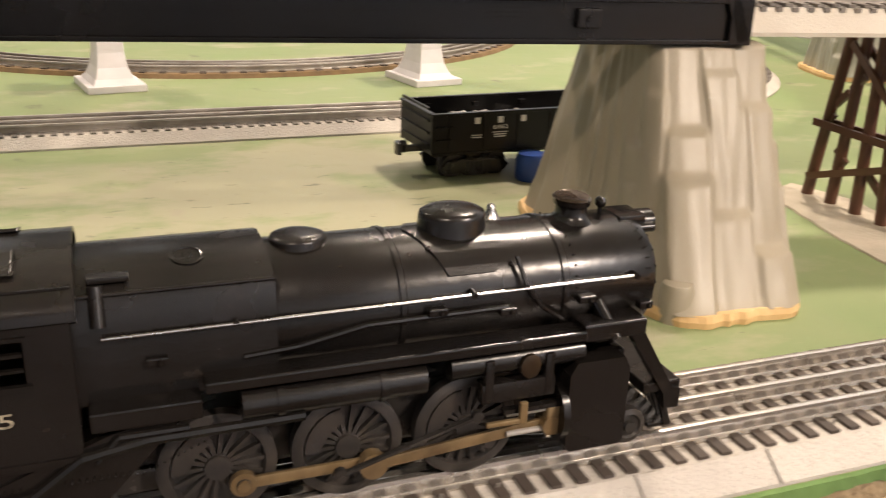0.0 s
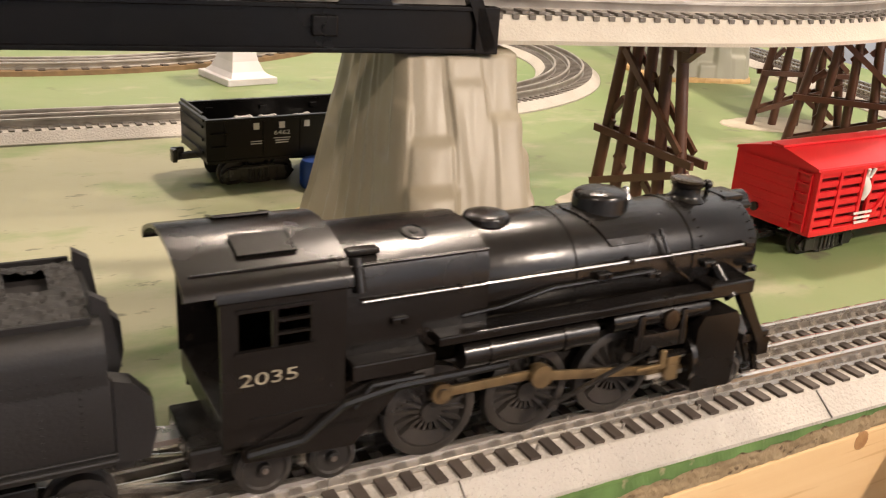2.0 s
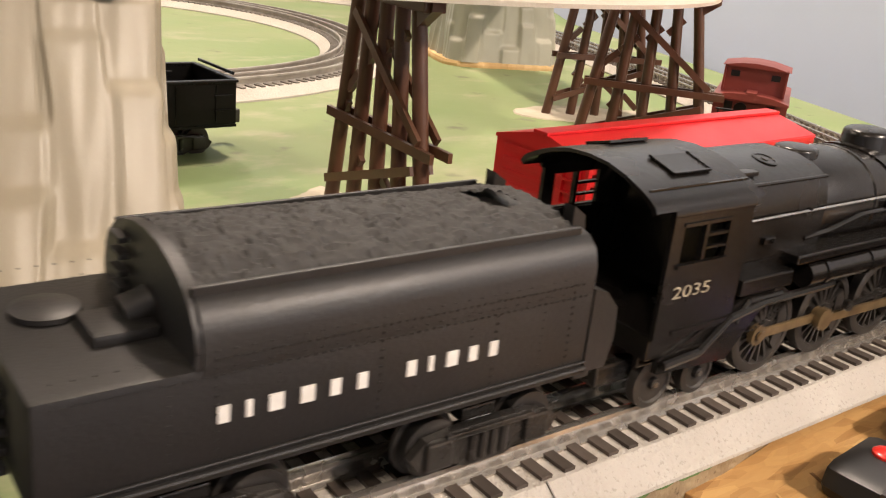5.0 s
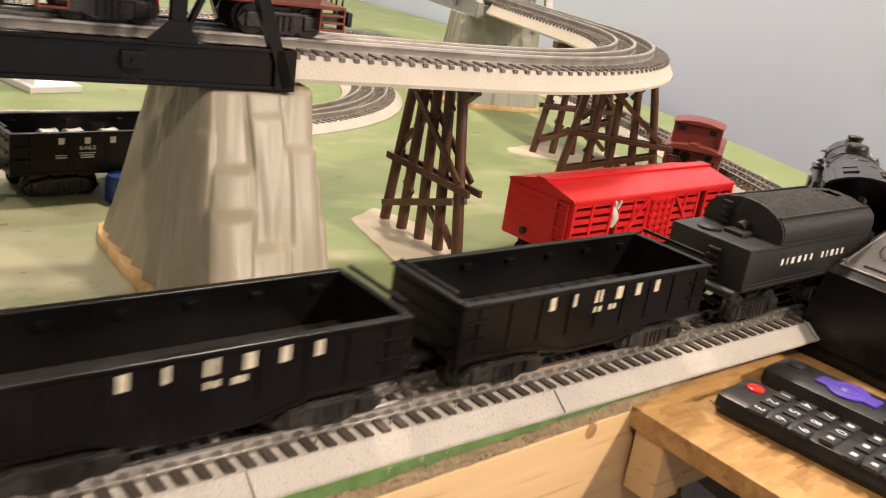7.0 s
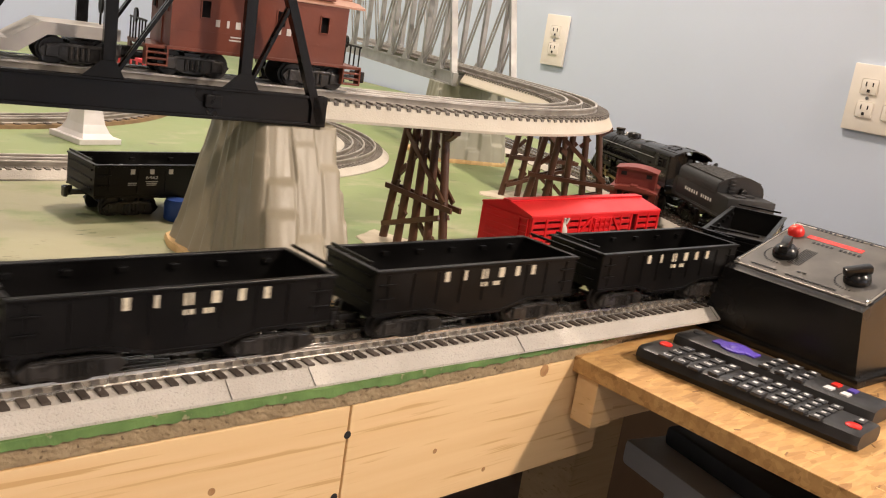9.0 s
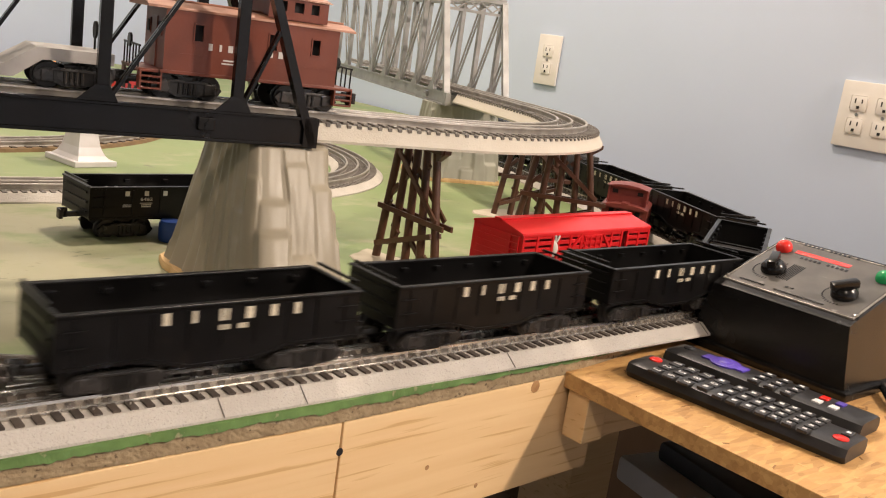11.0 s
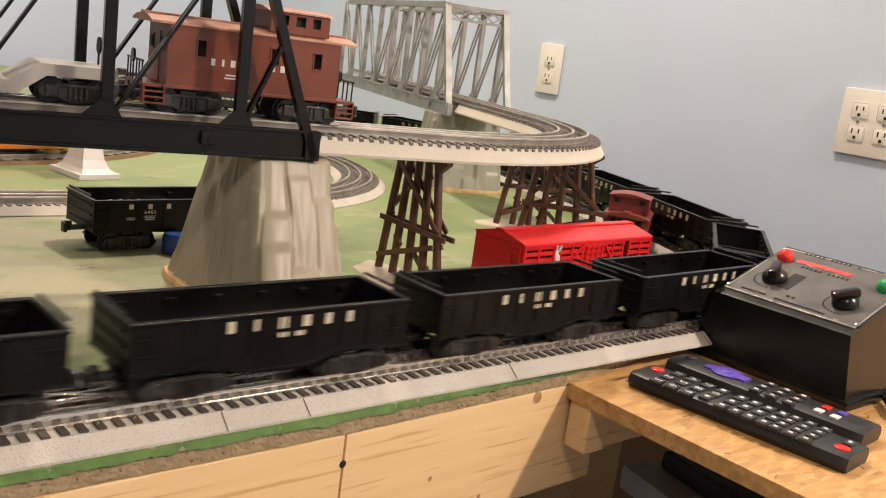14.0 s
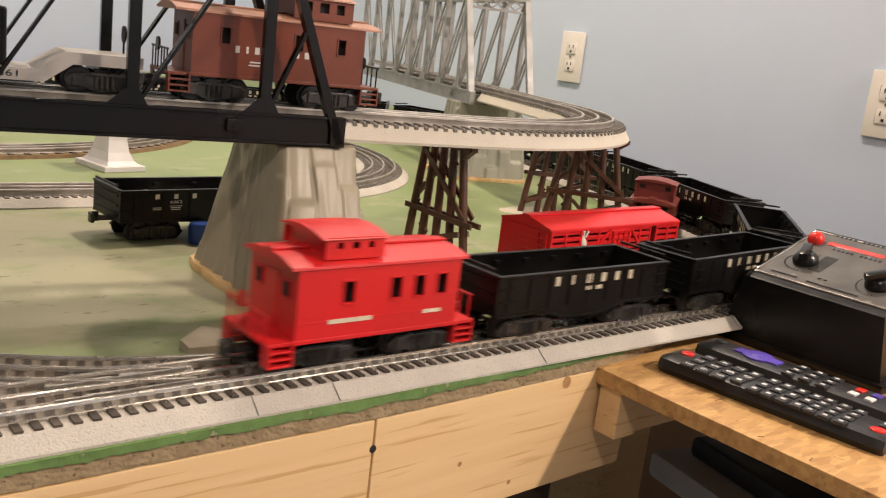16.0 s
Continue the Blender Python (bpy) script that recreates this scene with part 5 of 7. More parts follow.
        rod(bm, (0.032, sy * 0.0250, 0.0342), (0.078, sy * 0.0250, 0.0342), 0.0034, 12)
        part("cooling_pipe", bm, BLACK, t, smooth=True)
        bm = B()
        pts = [(-0.028, 0.0440), (-0.012, 0.0450), (0.008, 0.0488), (0.052, 0.0492)]
        for a, b in zip(pts, pts[1:]):
            rod(bm, (a[0], sy * 0.0222, a[1]), (b[0], sy * 0.0222, b[1]), 0.0009, 8)
        part("feed_pipe", bm, BLACK, t, smooth=True)
        bm = B()
        pts = [(-0.106, 0.0175), (-0.088, 0.0185), (-0.074, 0.0262), (-0.056, 0.0285), (-0.012, 0.0288)]
        for a, b in zip(pts, pts[1:]):
            rod(bm, (a[0], sy * 0.0285, a[1]), (b[0], sy * 0.0285, b[1]), 0.0013, 8)
        pts = [(-0.070, 0.0245), (-0.064, 0.0300), (-0.045, 0.0300)]
        for a, b in zip(pts, pts[1:]):
            rod(bm, (a[0], sy * 0.0282, a[1]), (b[0], sy * 0.0282, b[1]), 0.0010, 8)
        part("injector_pipe", bm, BLACK, t, smooth=True)
        bm = B()
        prism(bm, [(-0.107, 0.0150), (-0.070, 0.0135), (-0.048, 0.0310), (-0.048, 0.0345), (-0.068, 0.0300), (-0.107, 0.0185)], sy * 0.0262 - 0.0012, sy * 0.0262 + 0.0012, "y")
        part("ash_pan", bm, BLACK, t)
        bm = B()
        pts = [(0.056, 0.0185, 0.0650), (0.058, 0.0222, 0.0560), (0.064, 0.0226, 0.0480), (0.072, 0.0220, 0.0430)]
        for a, b in zip(pts, pts[1:]):
            rod(bm, (a[0], sy * a[1], a[2]), (b[0], sy * b[1], b[2]), 0.0008, 6)
        part("sand_pipe", bm, BLACK, t, smooth=True)
        for x, z in ((-0.052, 0.0462), (0.029, 0.0505), (0.052, 0.0480), (0.106, 0.0445), (0.080, 0.0488)):
            bm = B()
            box(bm, (x, sy * 0.0222, z), (0.0060, 0.0032, 0.0024), 0.0005)
            rod(bm, (x, sy * 0.0222, z), (x + 0.001, sy * 0.0245, z), 0.0009, 8)
            part("fitting", bm, BLACK, t)
        bm = B()
        rod(bm, (0.086, sy * 0.0195, 0.0460), (0.090, sy * 0.0275, 0.0365), 0.0026, 12)
        part("steam_pipe", bm, BLACK, t, smooth=True)
        bm = B()
        prism(bm, [(-0.0105, 0.0068), (-0.0120, 0.0085), (-0.0120, 0.0285), (-0.0095, 0.0320), (0.0095, 0.0320), (0.0120, 0.0285), (0.0120, 0.0085), (0.0105, 0.0068)], sy * 0.0180, sy * 0.0295, "y")
        bmesh.ops.transform(bm, matrix=Matrix.Translation((0.0845, 0, 0)), verts=bm.verts)
        rod(bm, (0.0700, sy * 0.0245, 0.0170), (0.0725, sy * 0.0245, 0.0170), 0.0075, 18)
        part("cylinder", bm, BLACK, t, smooth=30)
        bm = B()
        box(bm, (0.0545, sy * 0.0262, 0.0265), (0.026, 0.0050, 0.0055), 0.0008)
        box(bm, (0.0600, sy * 0.0270, 0.0205), (0.020, 0.0024, 0.0012))
        for gx in (0.0440, 0.0650):
            box(bm, (gx, sy * 0.0275, 0.0300), (0.0030, 0.0030, 0.0120), 0.0006)
        part("valve_gear", bm, BLACK, t, smooth=30)
        bm = B()
        lathe(bm, [(0.0034, 0.0), (0.0034, 0.0012), (0.0022, 0.0016), (0.0004, 0.0014)], pose(0.0575, sy * 0.0288, 0.0335, 90 * (1 if sy < 0 else -1)), 18)
        part("reverse_shaft", bm, BRONZE, t, "dark bronze disc", smooth=True)
        bm = B()
        box(bm, (0.0560, sy * 0.0295, 0.0205), (0.0028, 0.0016, 0.0060), 0.0005)
        box(bm, (0.0500, sy * 0.0295, 0.0185), (0.0140, 0.0014, 0.0014), 0.0005)
        part("link", bm, BRASS, t, "dull brass valve link")
        bm = B()
        for z in (0.0135, 0.0190):
            rod(bm, (0.052, sy * 0.0262, z), (0.0735, sy * 0.0262, z), 0.0008, 8)
        part("guide_bar", bm, OLDRAIL, t)
        for x, rw in ((-0.098, 0.0088), (-0.074, 0.0078), (0.1065, 0.0062)):
            bm = B()
            lathe(bm, [(0.0015, -0.0020), (rw, -0.0020), (rw, 0.0012), (rw - 0.0018, 0.0018), (rw - 0.0024, 0.0010), (0.0022, 0.0010), (0.0018, 0.0024), (0.0005, 0.0026)], pose(x, sy * 0.0195, rw, 90 * (1 if sy < 0 else -1)), 24)
            part("small_wheel", bm, WHEELM, t, smooth=35)
            if x < 0:
                bm = B()
                rod(bm, (x, sy * 0.0215, rw), (x, sy * 0.0224, rw), 0.0010, 10)
                part("axle_end", bm, STEEL, t)
    bm = B()
    box(bm, (-0.086, 0, 0.0115), (0.070, 0.030, 0.006), 0.001)
    box(bm, (0.0, 0, 0.018), (0.150, 0.026, 0.016), 0.001)
    box(bm, (0.085, 0, 0.020), (0.040, 0.032, 0.016), 0.001)
    part("chassis", bm, TRUCKM, t)
    bm = B()
    prism(bm, [(0.095, 0.0400), (0.103, 0.0400), (0.1215, 0.0180), (0.1250, 0.0175), (0.1250, 0.0120), (0.1190, 0.0120), (0.1180, 0.0165), (0.0990, 0.0365)], -0.0245, -0.0205, "y")
    prism(bm, [(0.095, 0.0400), (0.103, 0.0400), (0.1215, 0.0180), (0.1250, 0.0175), (0.1250, 0.0120), (0.1190, 0.0120), (0.1180, 0.0165), (0.0990, 0.0365)], 0.0205, 0.0245, "y")
    box(bm, (0.118, 0, 0.0180), (0.016, 0.046, 0.0030), 0.0006)
    part("pilot_deck", bm, BLACK, t)
    bm = B()
    for k in range(9):
        y = -0.020 + 0.005 * k
        beam(bm, (0.119, y, 0.0165), (0.130 - abs(y) * 0.28, y, 0.0045), 0.0016, 0.0026)
    box(bm, (0.1215, 0, 0.0042), (0.010, 0.040, 0.0016), 0.0004)
    part("pilot", bm, BLACK, t)
    bm = B()
    box(bm, (-0.098, 0, 0.0205), (0.012, 0.050, 0.004), 0.001)
    rod(bm, (-0.075, 0, 0.045), (-0.070, 0, 0.045), 0.0185, 24)
    part("backhead", bm, BLACK, t, smooth=True)
    # drivers and rods, keyed on the engine
    moving = []
    for sy in (-1, 1):
        for x in DRV_X:
            bm = B()
            lathe(bm, [(0.0125, -0.0024), (DRV_R, -0.0024), (DRV_R, 0.0012), (DRV_R - 0.0012, 0.0018), (DRV_R - 0.0032, 0.0018), (DRV_R - 0.0038, 0.0004), (0.0125, -0.0004)], pose(0, 0, 0, 90 * (1 if sy < 0 else -1)), 32)
            for k in range(18):
                a = 2 * math.pi * k / 18
                beam(bm, (0.003 * math.cos(a), sy * 0.0004, 0.003 * math.sin(a)), (0.0128 * math.cos(a), sy * 0.0002, 0.0128 * math.sin(a)), 0.0018, 0.0012)
            rod(bm, (0, -sy * 0.002, 0), (0, sy * 0.0024, 0), 0.0038, 14)
            outer = [(0.0126 * math.cos(radians(q)), 0.0126 * math.sin(radians(q))) for q in range(138, 223, 7)]
            prism(bm, outer + [(-0.0062, -0.0058), (-0.0072, 0.0), (-0.0062, 0.0058)], sy * -0.0010, sy * 0.0017, "y")
            rod(bm, (PIN_R, 0, 0), (PIN_R, sy * 0.0055, 0), 0.0020, 12)
            wh = part("driver", bm, WHEELM, t, smooth=35)
            moving.append(("wheel", wh, x, sy))
        ph = 0
        bm = B()
        box(bm, ((DRV_X[0] + DRV_X[1]) / 2, 0, 0), (DRV_X[1] - DRV_X[0], 0.0014, 0.0034), 0.0004)
        for x in DRV_X[:2]:
            rod(bm, (x, -0.0011, 0), (x, 0.0011, 0), 0.0037, 18)
            rod(bm, (x, -0.0022, 0), (x, 0.0022, 0), 0.0018, 10)
        sr = part("side_rod", bm, BRASS, t, "dull brass side rod", smooth=30)
        moving.append(("side", sr, 0, sy))
        bm = B()
        box(bm, (ROD / 2, 0, 0), (ROD, 0.0013, 0.0036), 0.0004)
        rod(bm, (0, -0.0012, 0), (0, 0.0012, 0), 0.0042, 18)
        rod(bm, (ROD, -0.0030, 0), (ROD, 0.0030, 0), 0.0030, 16)
        mr = part("main_rod", bm, BRASS, t, "dull brass main rod", smooth=30)
        moving.append(("main", mr, 0, sy))
        bm = B()
        box(bm, (0.001, 0, 0.0018), (0.0055, 0.0050, 0.0105), 0.0008)
        rod(bm, (0, 0, 0), (0.016, 0, 0), 0.0010, 8)
        ch = part("crosshead", bm, BRASS, t, "brass crosshead", smooth=30)
        moving.append(("cross", ch, 0, sy))
        bm = B()
        beam(bm, (0, 0, 0), (ECC, 0, 0), 0.0017, 0.0009)
        rod(bm, (0, -0.0010, 0), (0, 0.0010, 0), 0.0022, 14)
        rod(bm, (ECC, -0.0010, 0), (ECC, 0.0010, 0), 0.0018, 14)
        er = part("eccentric_rod", bm, TRUCKM, t, "thin steel eccentric rod", smooth=30)
        moving.append(("ecc", er, 0, sy))
    # final proportions: a little shorter, with the waist raised
    keyed = {m[1] for m in moving}
    done = set()
    for o in t.children:
        if o in keyed or o.data.name in done:
            continue
        done.add(o.data.name)
        if o.name.startswith("number"):
            q = o.matrix_basis.translation
            o.matrix_basis = Matrix.Translation((along(q.x) - q.x, 0, lift(q.z) - q.z)) @ o.matrix_basis
            continue
        if o.name.startswith(("small_wheel", "axle_end")):
            c = sum((v.co.x for v in o.data.vertices)) / len(o.data.vertices)
            for v in o.data.vertices:
                v.co.x += along(c) - c
            continue
        for v in o.data.vertices:
            v.co.x, v.co.z = along(v.co.x), lift(v.co.z)
    return t, moving


def along(x):
    """Final lengths along the engine."""
    return float(np.interp(x, (-0.130, -0.099, -0.007, 0.0415, 0.0855, 0.1135, 0.1320), (-0.1160, -0.0880, -0.0035, 0.0440, 0.0845, 0.1060, 0.1225)))


def lift(z):
    f = min(max((z - 0.008) / 0.076, 0.0), 1.0)
    return z + 0.0062 * math.sin(math.pi * f)


LOCO, LOCO_PARTS = locomotive()
TRAIN.append((LOCO, 0.2935, 0.040))


def caboose(name, label, mat, roof, z_roof, L, cup_x, print_mat, cupola=True):
    """Origin on the rail top; L is the body's length."""
    t = thing(name, pose(0, 0, 0), label, "caboose")
    half, z0, z1 = 0.0270, 0.0185, z_roof
    wins = [(-0.21, 1), (0.08, 1), (0.23, 1), (0.38, 1)] if mat is CABRED else [(-0.32, 1), (0.10, 1), (0.36, 1)]
    ww = 0.025 if mat is TUSCAN else 0.034
    for sy in (-1, 1):
        y = sy * half
        zs = (z0, z0 + (z1 - z0) * (0.54 if mat is TUSCAN else 0.50), z0 + (z1 - z0) * 0.79, z1)
        part("side_panel", box(B(), (0, y, (zs[0] + zs[1]) / 2), (L, 0.0016, zs[1] - zs[0])), mat, t)
        part("side_panel", box(B(), (0, y, (zs[2] + zs[3]) / 2), (L, 0.0016, zs[3] - zs[2])), mat, t)
        edges = sorted([-0.5] + [w[0] + d for w in wins for d in (-ww, ww)] + [0.5])
        for a, b in zip(edges[::2], edges[1::2]):
            part("side_pier", box(B(), ((a + b) / 2 * L, y, (zs[1] + zs[2]) / 2), ((b - a) * L, 0.0016, zs[2] - zs[1])), mat, t)
        part("sill", box(B(), (0, y + sy * 0.0006, z0 + 0.001), (L + 0.004, 0.0018, 0.0024), 0.0004), mat, t)
        part("belt_rail", box(B(), (0, y + sy * 0.0006, z1 - 0.002), (L, 0.0014, 0.0012)), mat, t)
        part("belt_rail", box(B(), (0, y + sy * 0.0006, zs[1] - 0.010), (L, 0.0010, 0.0006)), mat, t)
        for w, _ in wins:
            bm = B()
            for d in (-ww - 0.002, ww + 0.002):
                box(bm, ((w + d) * L, y + sy * 0.0006, (zs[1] + zs[2]) / 2), (0.0010, 0.0018, zs[2] - zs[1] + 0.002))
            for zz in (zs[1] - 0.0006, zs[2] + 0.0006):
                box(bm, (w * L, y + sy * 0.0008, zz), ((2 * ww + 0.007) * L, 0.0020, 0.0010))
            part("window_frame", bm, mat, t)
    # added black block, the painted shade behind the side windows
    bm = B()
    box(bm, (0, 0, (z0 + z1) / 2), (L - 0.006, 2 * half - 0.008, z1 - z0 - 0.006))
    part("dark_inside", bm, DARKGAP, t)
    for ex in (-1, 1):
        bm = B()
        box(bm, (ex * (L / 2 - 0.0008), 0, (z0 + z1) / 2), (0.0016, 2 * half - 0.0016, z1 - z0))
        box(bm, (ex * (L / 2 + 0.0002), 0, z0 + (z1 - z0) * 0.45), (0.0012, 0.013, (z1 - z0) * 0.8), 0.0003)
        for yy in (-0.016, 0.016):
            box(bm, (ex * (L / 2 + 0.0002), yy, z0 + (z1 - z0) * 0.68), (0.0012, 0.0085, 0.0115), 0.0003)
        part("end_wall", bm, mat, t)
        for yy in (-0.016, 0.016):
            part("end_window", box(B(), (ex * (L / 2 + 0.0010), yy, z0 + (z1 - z0) * 0.68), (0.0008, 0.0062, 0.0085)), DARKGAP, t)
        bm = B()
        box(bm, (ex * (L / 2 + 0.008), 0, z0 + 0.0006), (0.017, 2 * half, 0.0024), 0.0004)
        part("platform", bm, mat, t)
        for sy in (-1, 1):
            bm = B()
            for k in range(3):
                box(bm, (ex * (L / 2 + 0.008), sy * (half - 0.003), z0 - 0.0035 - 0.0042 * k), (0.014, 0.0085, 0.0014), 0.0003)
            for d in (0.0008, 0.0152):
                box(bm, (ex * (L / 2 + d), sy * (half - 0.003), z0 - 0.0060), (0.0012, 0.0090, 0.0130))
            part("steps", bm, mat, t)
        for yy in (-0.022, -0.013, -0.005, 0.005, 0.013, 0.022):
            bm = B()
            rod(bm, (ex * (L / 2 + 0.0158), yy, z0), (ex * (L / 2 + 0.0158), yy, z0 + 0.017), 0.0006, 6)
            part("rail_post", bm, mat if mat is CABRED else MATT, t)
        bm = B()
        rod(bm, (ex * (L / 2 + 0.0158), -0.024, z0 + 0.017), (ex * (L / 2 + 0.0158), 0.024, z0 + 0.017), 0.0008, 6)
        rod(bm, (ex * (L / 2 + 0.0152), 0.006, z0 + 0.019), (ex * (L / 2 + 0.0168), 0.006, z0 + 0.019), 0.0050, 16)
        part("end_rail", bm, mat if mat is CABRED else MATT, t)
        truck(t, ex * (L / 2 - 0.020))
        coupler(t, ex * (L / 2 + 0.024), ex)
    bm = B()
    arch = [(-half - 0.0022, z1 - 0.0006), (-half - 0.0018, z1 + 0.0010), (-half * 0.6, z1 + 0.0040), (0, z1 + 0.0052), (half * 0.6, z1 + 0.0040), (half + 0.0018, z1 + 0.0010), (half + 0.0022, z1 - 0.0006)]
    over = 0.005 if mat is CABRED else 0.013
    prism(bm, arch, -L / 2 - over, L / 2 + over)
    box(bm, (0, 0, z1 + 0.0058), (L + 2 * over, 0.0085, 0.0014), 0.0003)
    part("roof", bm, roof, t, smooth=20)
    if not cupola:
        return t
    cl, ch = (0.036 if mat is CABRED else 0.032 if mat is MAROON else 0.044), (0.0215 if mat is MAROON else 0.0165 if mat is TUSCAN else 0.0128)
    cz = z1 + 0.0030
    cup_half = half - 0.0035
    for sy in (-1, 1):
        y = sy * cup_half
        part("cupola_sill", box(B(), (cup_x, y, cz + 0.0030), (cl, 0.0014, 0.0060)), mat, t)
        part("cupola_header", box(B(), (cup_x, y, cz + ch - 0.0015), (cl, 0.0014, 0.0030)), mat, t)
        for a in (-0.5, -0.17, 0.17, 0.5):
            part("cupola_post", box(B(), (cup_x + a * cl * 0.92, y, cz + ch / 2), (0.0075 if abs(a) > 0.3 else 0.0060, 0.0015, ch - 0.0004)), mat, t)
    for ex in (-1, 1):
        part("cupola_end", box(B(), (cup_x + ex * (cl / 2 - 0.0007), 0, cz + ch / 2), (0.0014, 2 * cup_half - 0.0016, ch)), mat, t)
    # a second black block paints the shade in the cupola
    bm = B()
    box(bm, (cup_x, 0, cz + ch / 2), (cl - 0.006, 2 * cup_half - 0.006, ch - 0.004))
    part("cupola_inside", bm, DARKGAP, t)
    if mat is MAROON:
        for ex in (-1, 1):
            for yy in (-0.0155, 0.0155):
                part("cupola_window", box(B(), (cup_x + ex * (cl / 2 + 0.0002), yy, cz + ch * 0.68), (0.0008, 0.0068, 0.0046)), DARKGAP, t)
    bm = B()
    arch = [(-cup_half - 0.0025, cz + ch - 0.0008), (-cup_half * 0.5, cz + ch + 0.0022), (0, cz + ch + 0.0030), (cup_half * 0.5, cz + ch + 0.0022), (cup_half + 0.0025, cz + ch - 0.0008)]
    prism(bm, arch, cup_x - cl / 2 - 0.005, cup_x + cl / 2 + 0.005)
    part("cupola_roof", bm, roof, t, smooth=20)
    return t


RED_CABOOSE = caboose("red_caboose", "bright red plastic caboose at the end of the train", CABRED, CABRED, 0.0625, 0.116, -0.020, WHITELET)
blocks(RED_CABOOSE, [(-0.022, 0.0300, 0.030, 0.0026), (0.038, 0.0300, 0.014, 0.0024)], LETTER, 0.0282, "pale printed bars")
TRAIN.append((RED_CABOOSE, -12 * PITCH - 0.0790, 0.038))

# reference coupling along the track: seconds, metres
RUN = [(0.0, -0.445), (0.5, -0.399), (1.0, -0.357), (1.5, -0.3175), (2.0, -0.270), (2.5, -0.217), (3.0, -0.163), (3.5, -0.113), (4.0, -0.068), (4.5, -0.027), (5.0, 0.012), (5.5, 0.062), (6.0, 0.133), (6.5, 0.215), (7.0, 0.293), (7.5, 0.380), (8.0, 0.4695), (8.5, 0.556), (9.0, 0.6455), (9.5, 0.740), (10.0, 0.8395), (10.5, 0.956), (11.0, 1.082), (11.5, 1.215), (12.0, 1.354), (12.5, 1.4975), (13.0, 1.638), (13.5, 1.788), (14.0, 1.9405), (14.5, 2.103), (15.0, 2.262), (15.5, 2.4265), (16.0, 2.582)]


def run(t):
    """Smooth distance of the reference coupling at t seconds."""
    k = min(max(int(t / 0.5), 0), len(RUN) - 2)
    p = [RUN[min(max(k + j, 0), len(RUN) - 1)][1] for j in (-1, 0, 1, 2)]
    u = t / 0.5 - k
    return 0.5 * (2 * p[1] + (p[2] - p[0]) * u + (2 * p[0] - 5 * p[1] + 4 * p[2] - p[3]) * u * u + (3 * p[1] - p[0] - 3 * p[2] + p[3]) * u ** 3)


def car_pose(s, reach):
    xa, ya, _ = NEAR(s - reach)
    xb, yb, _ = NEAR(s + reach)
    return pose((xa + xb) / 2, (ya + yb) / 2, RAIL_TOP, 0, 0, math.degrees(math.atan2(yb - ya, xb - xa)))


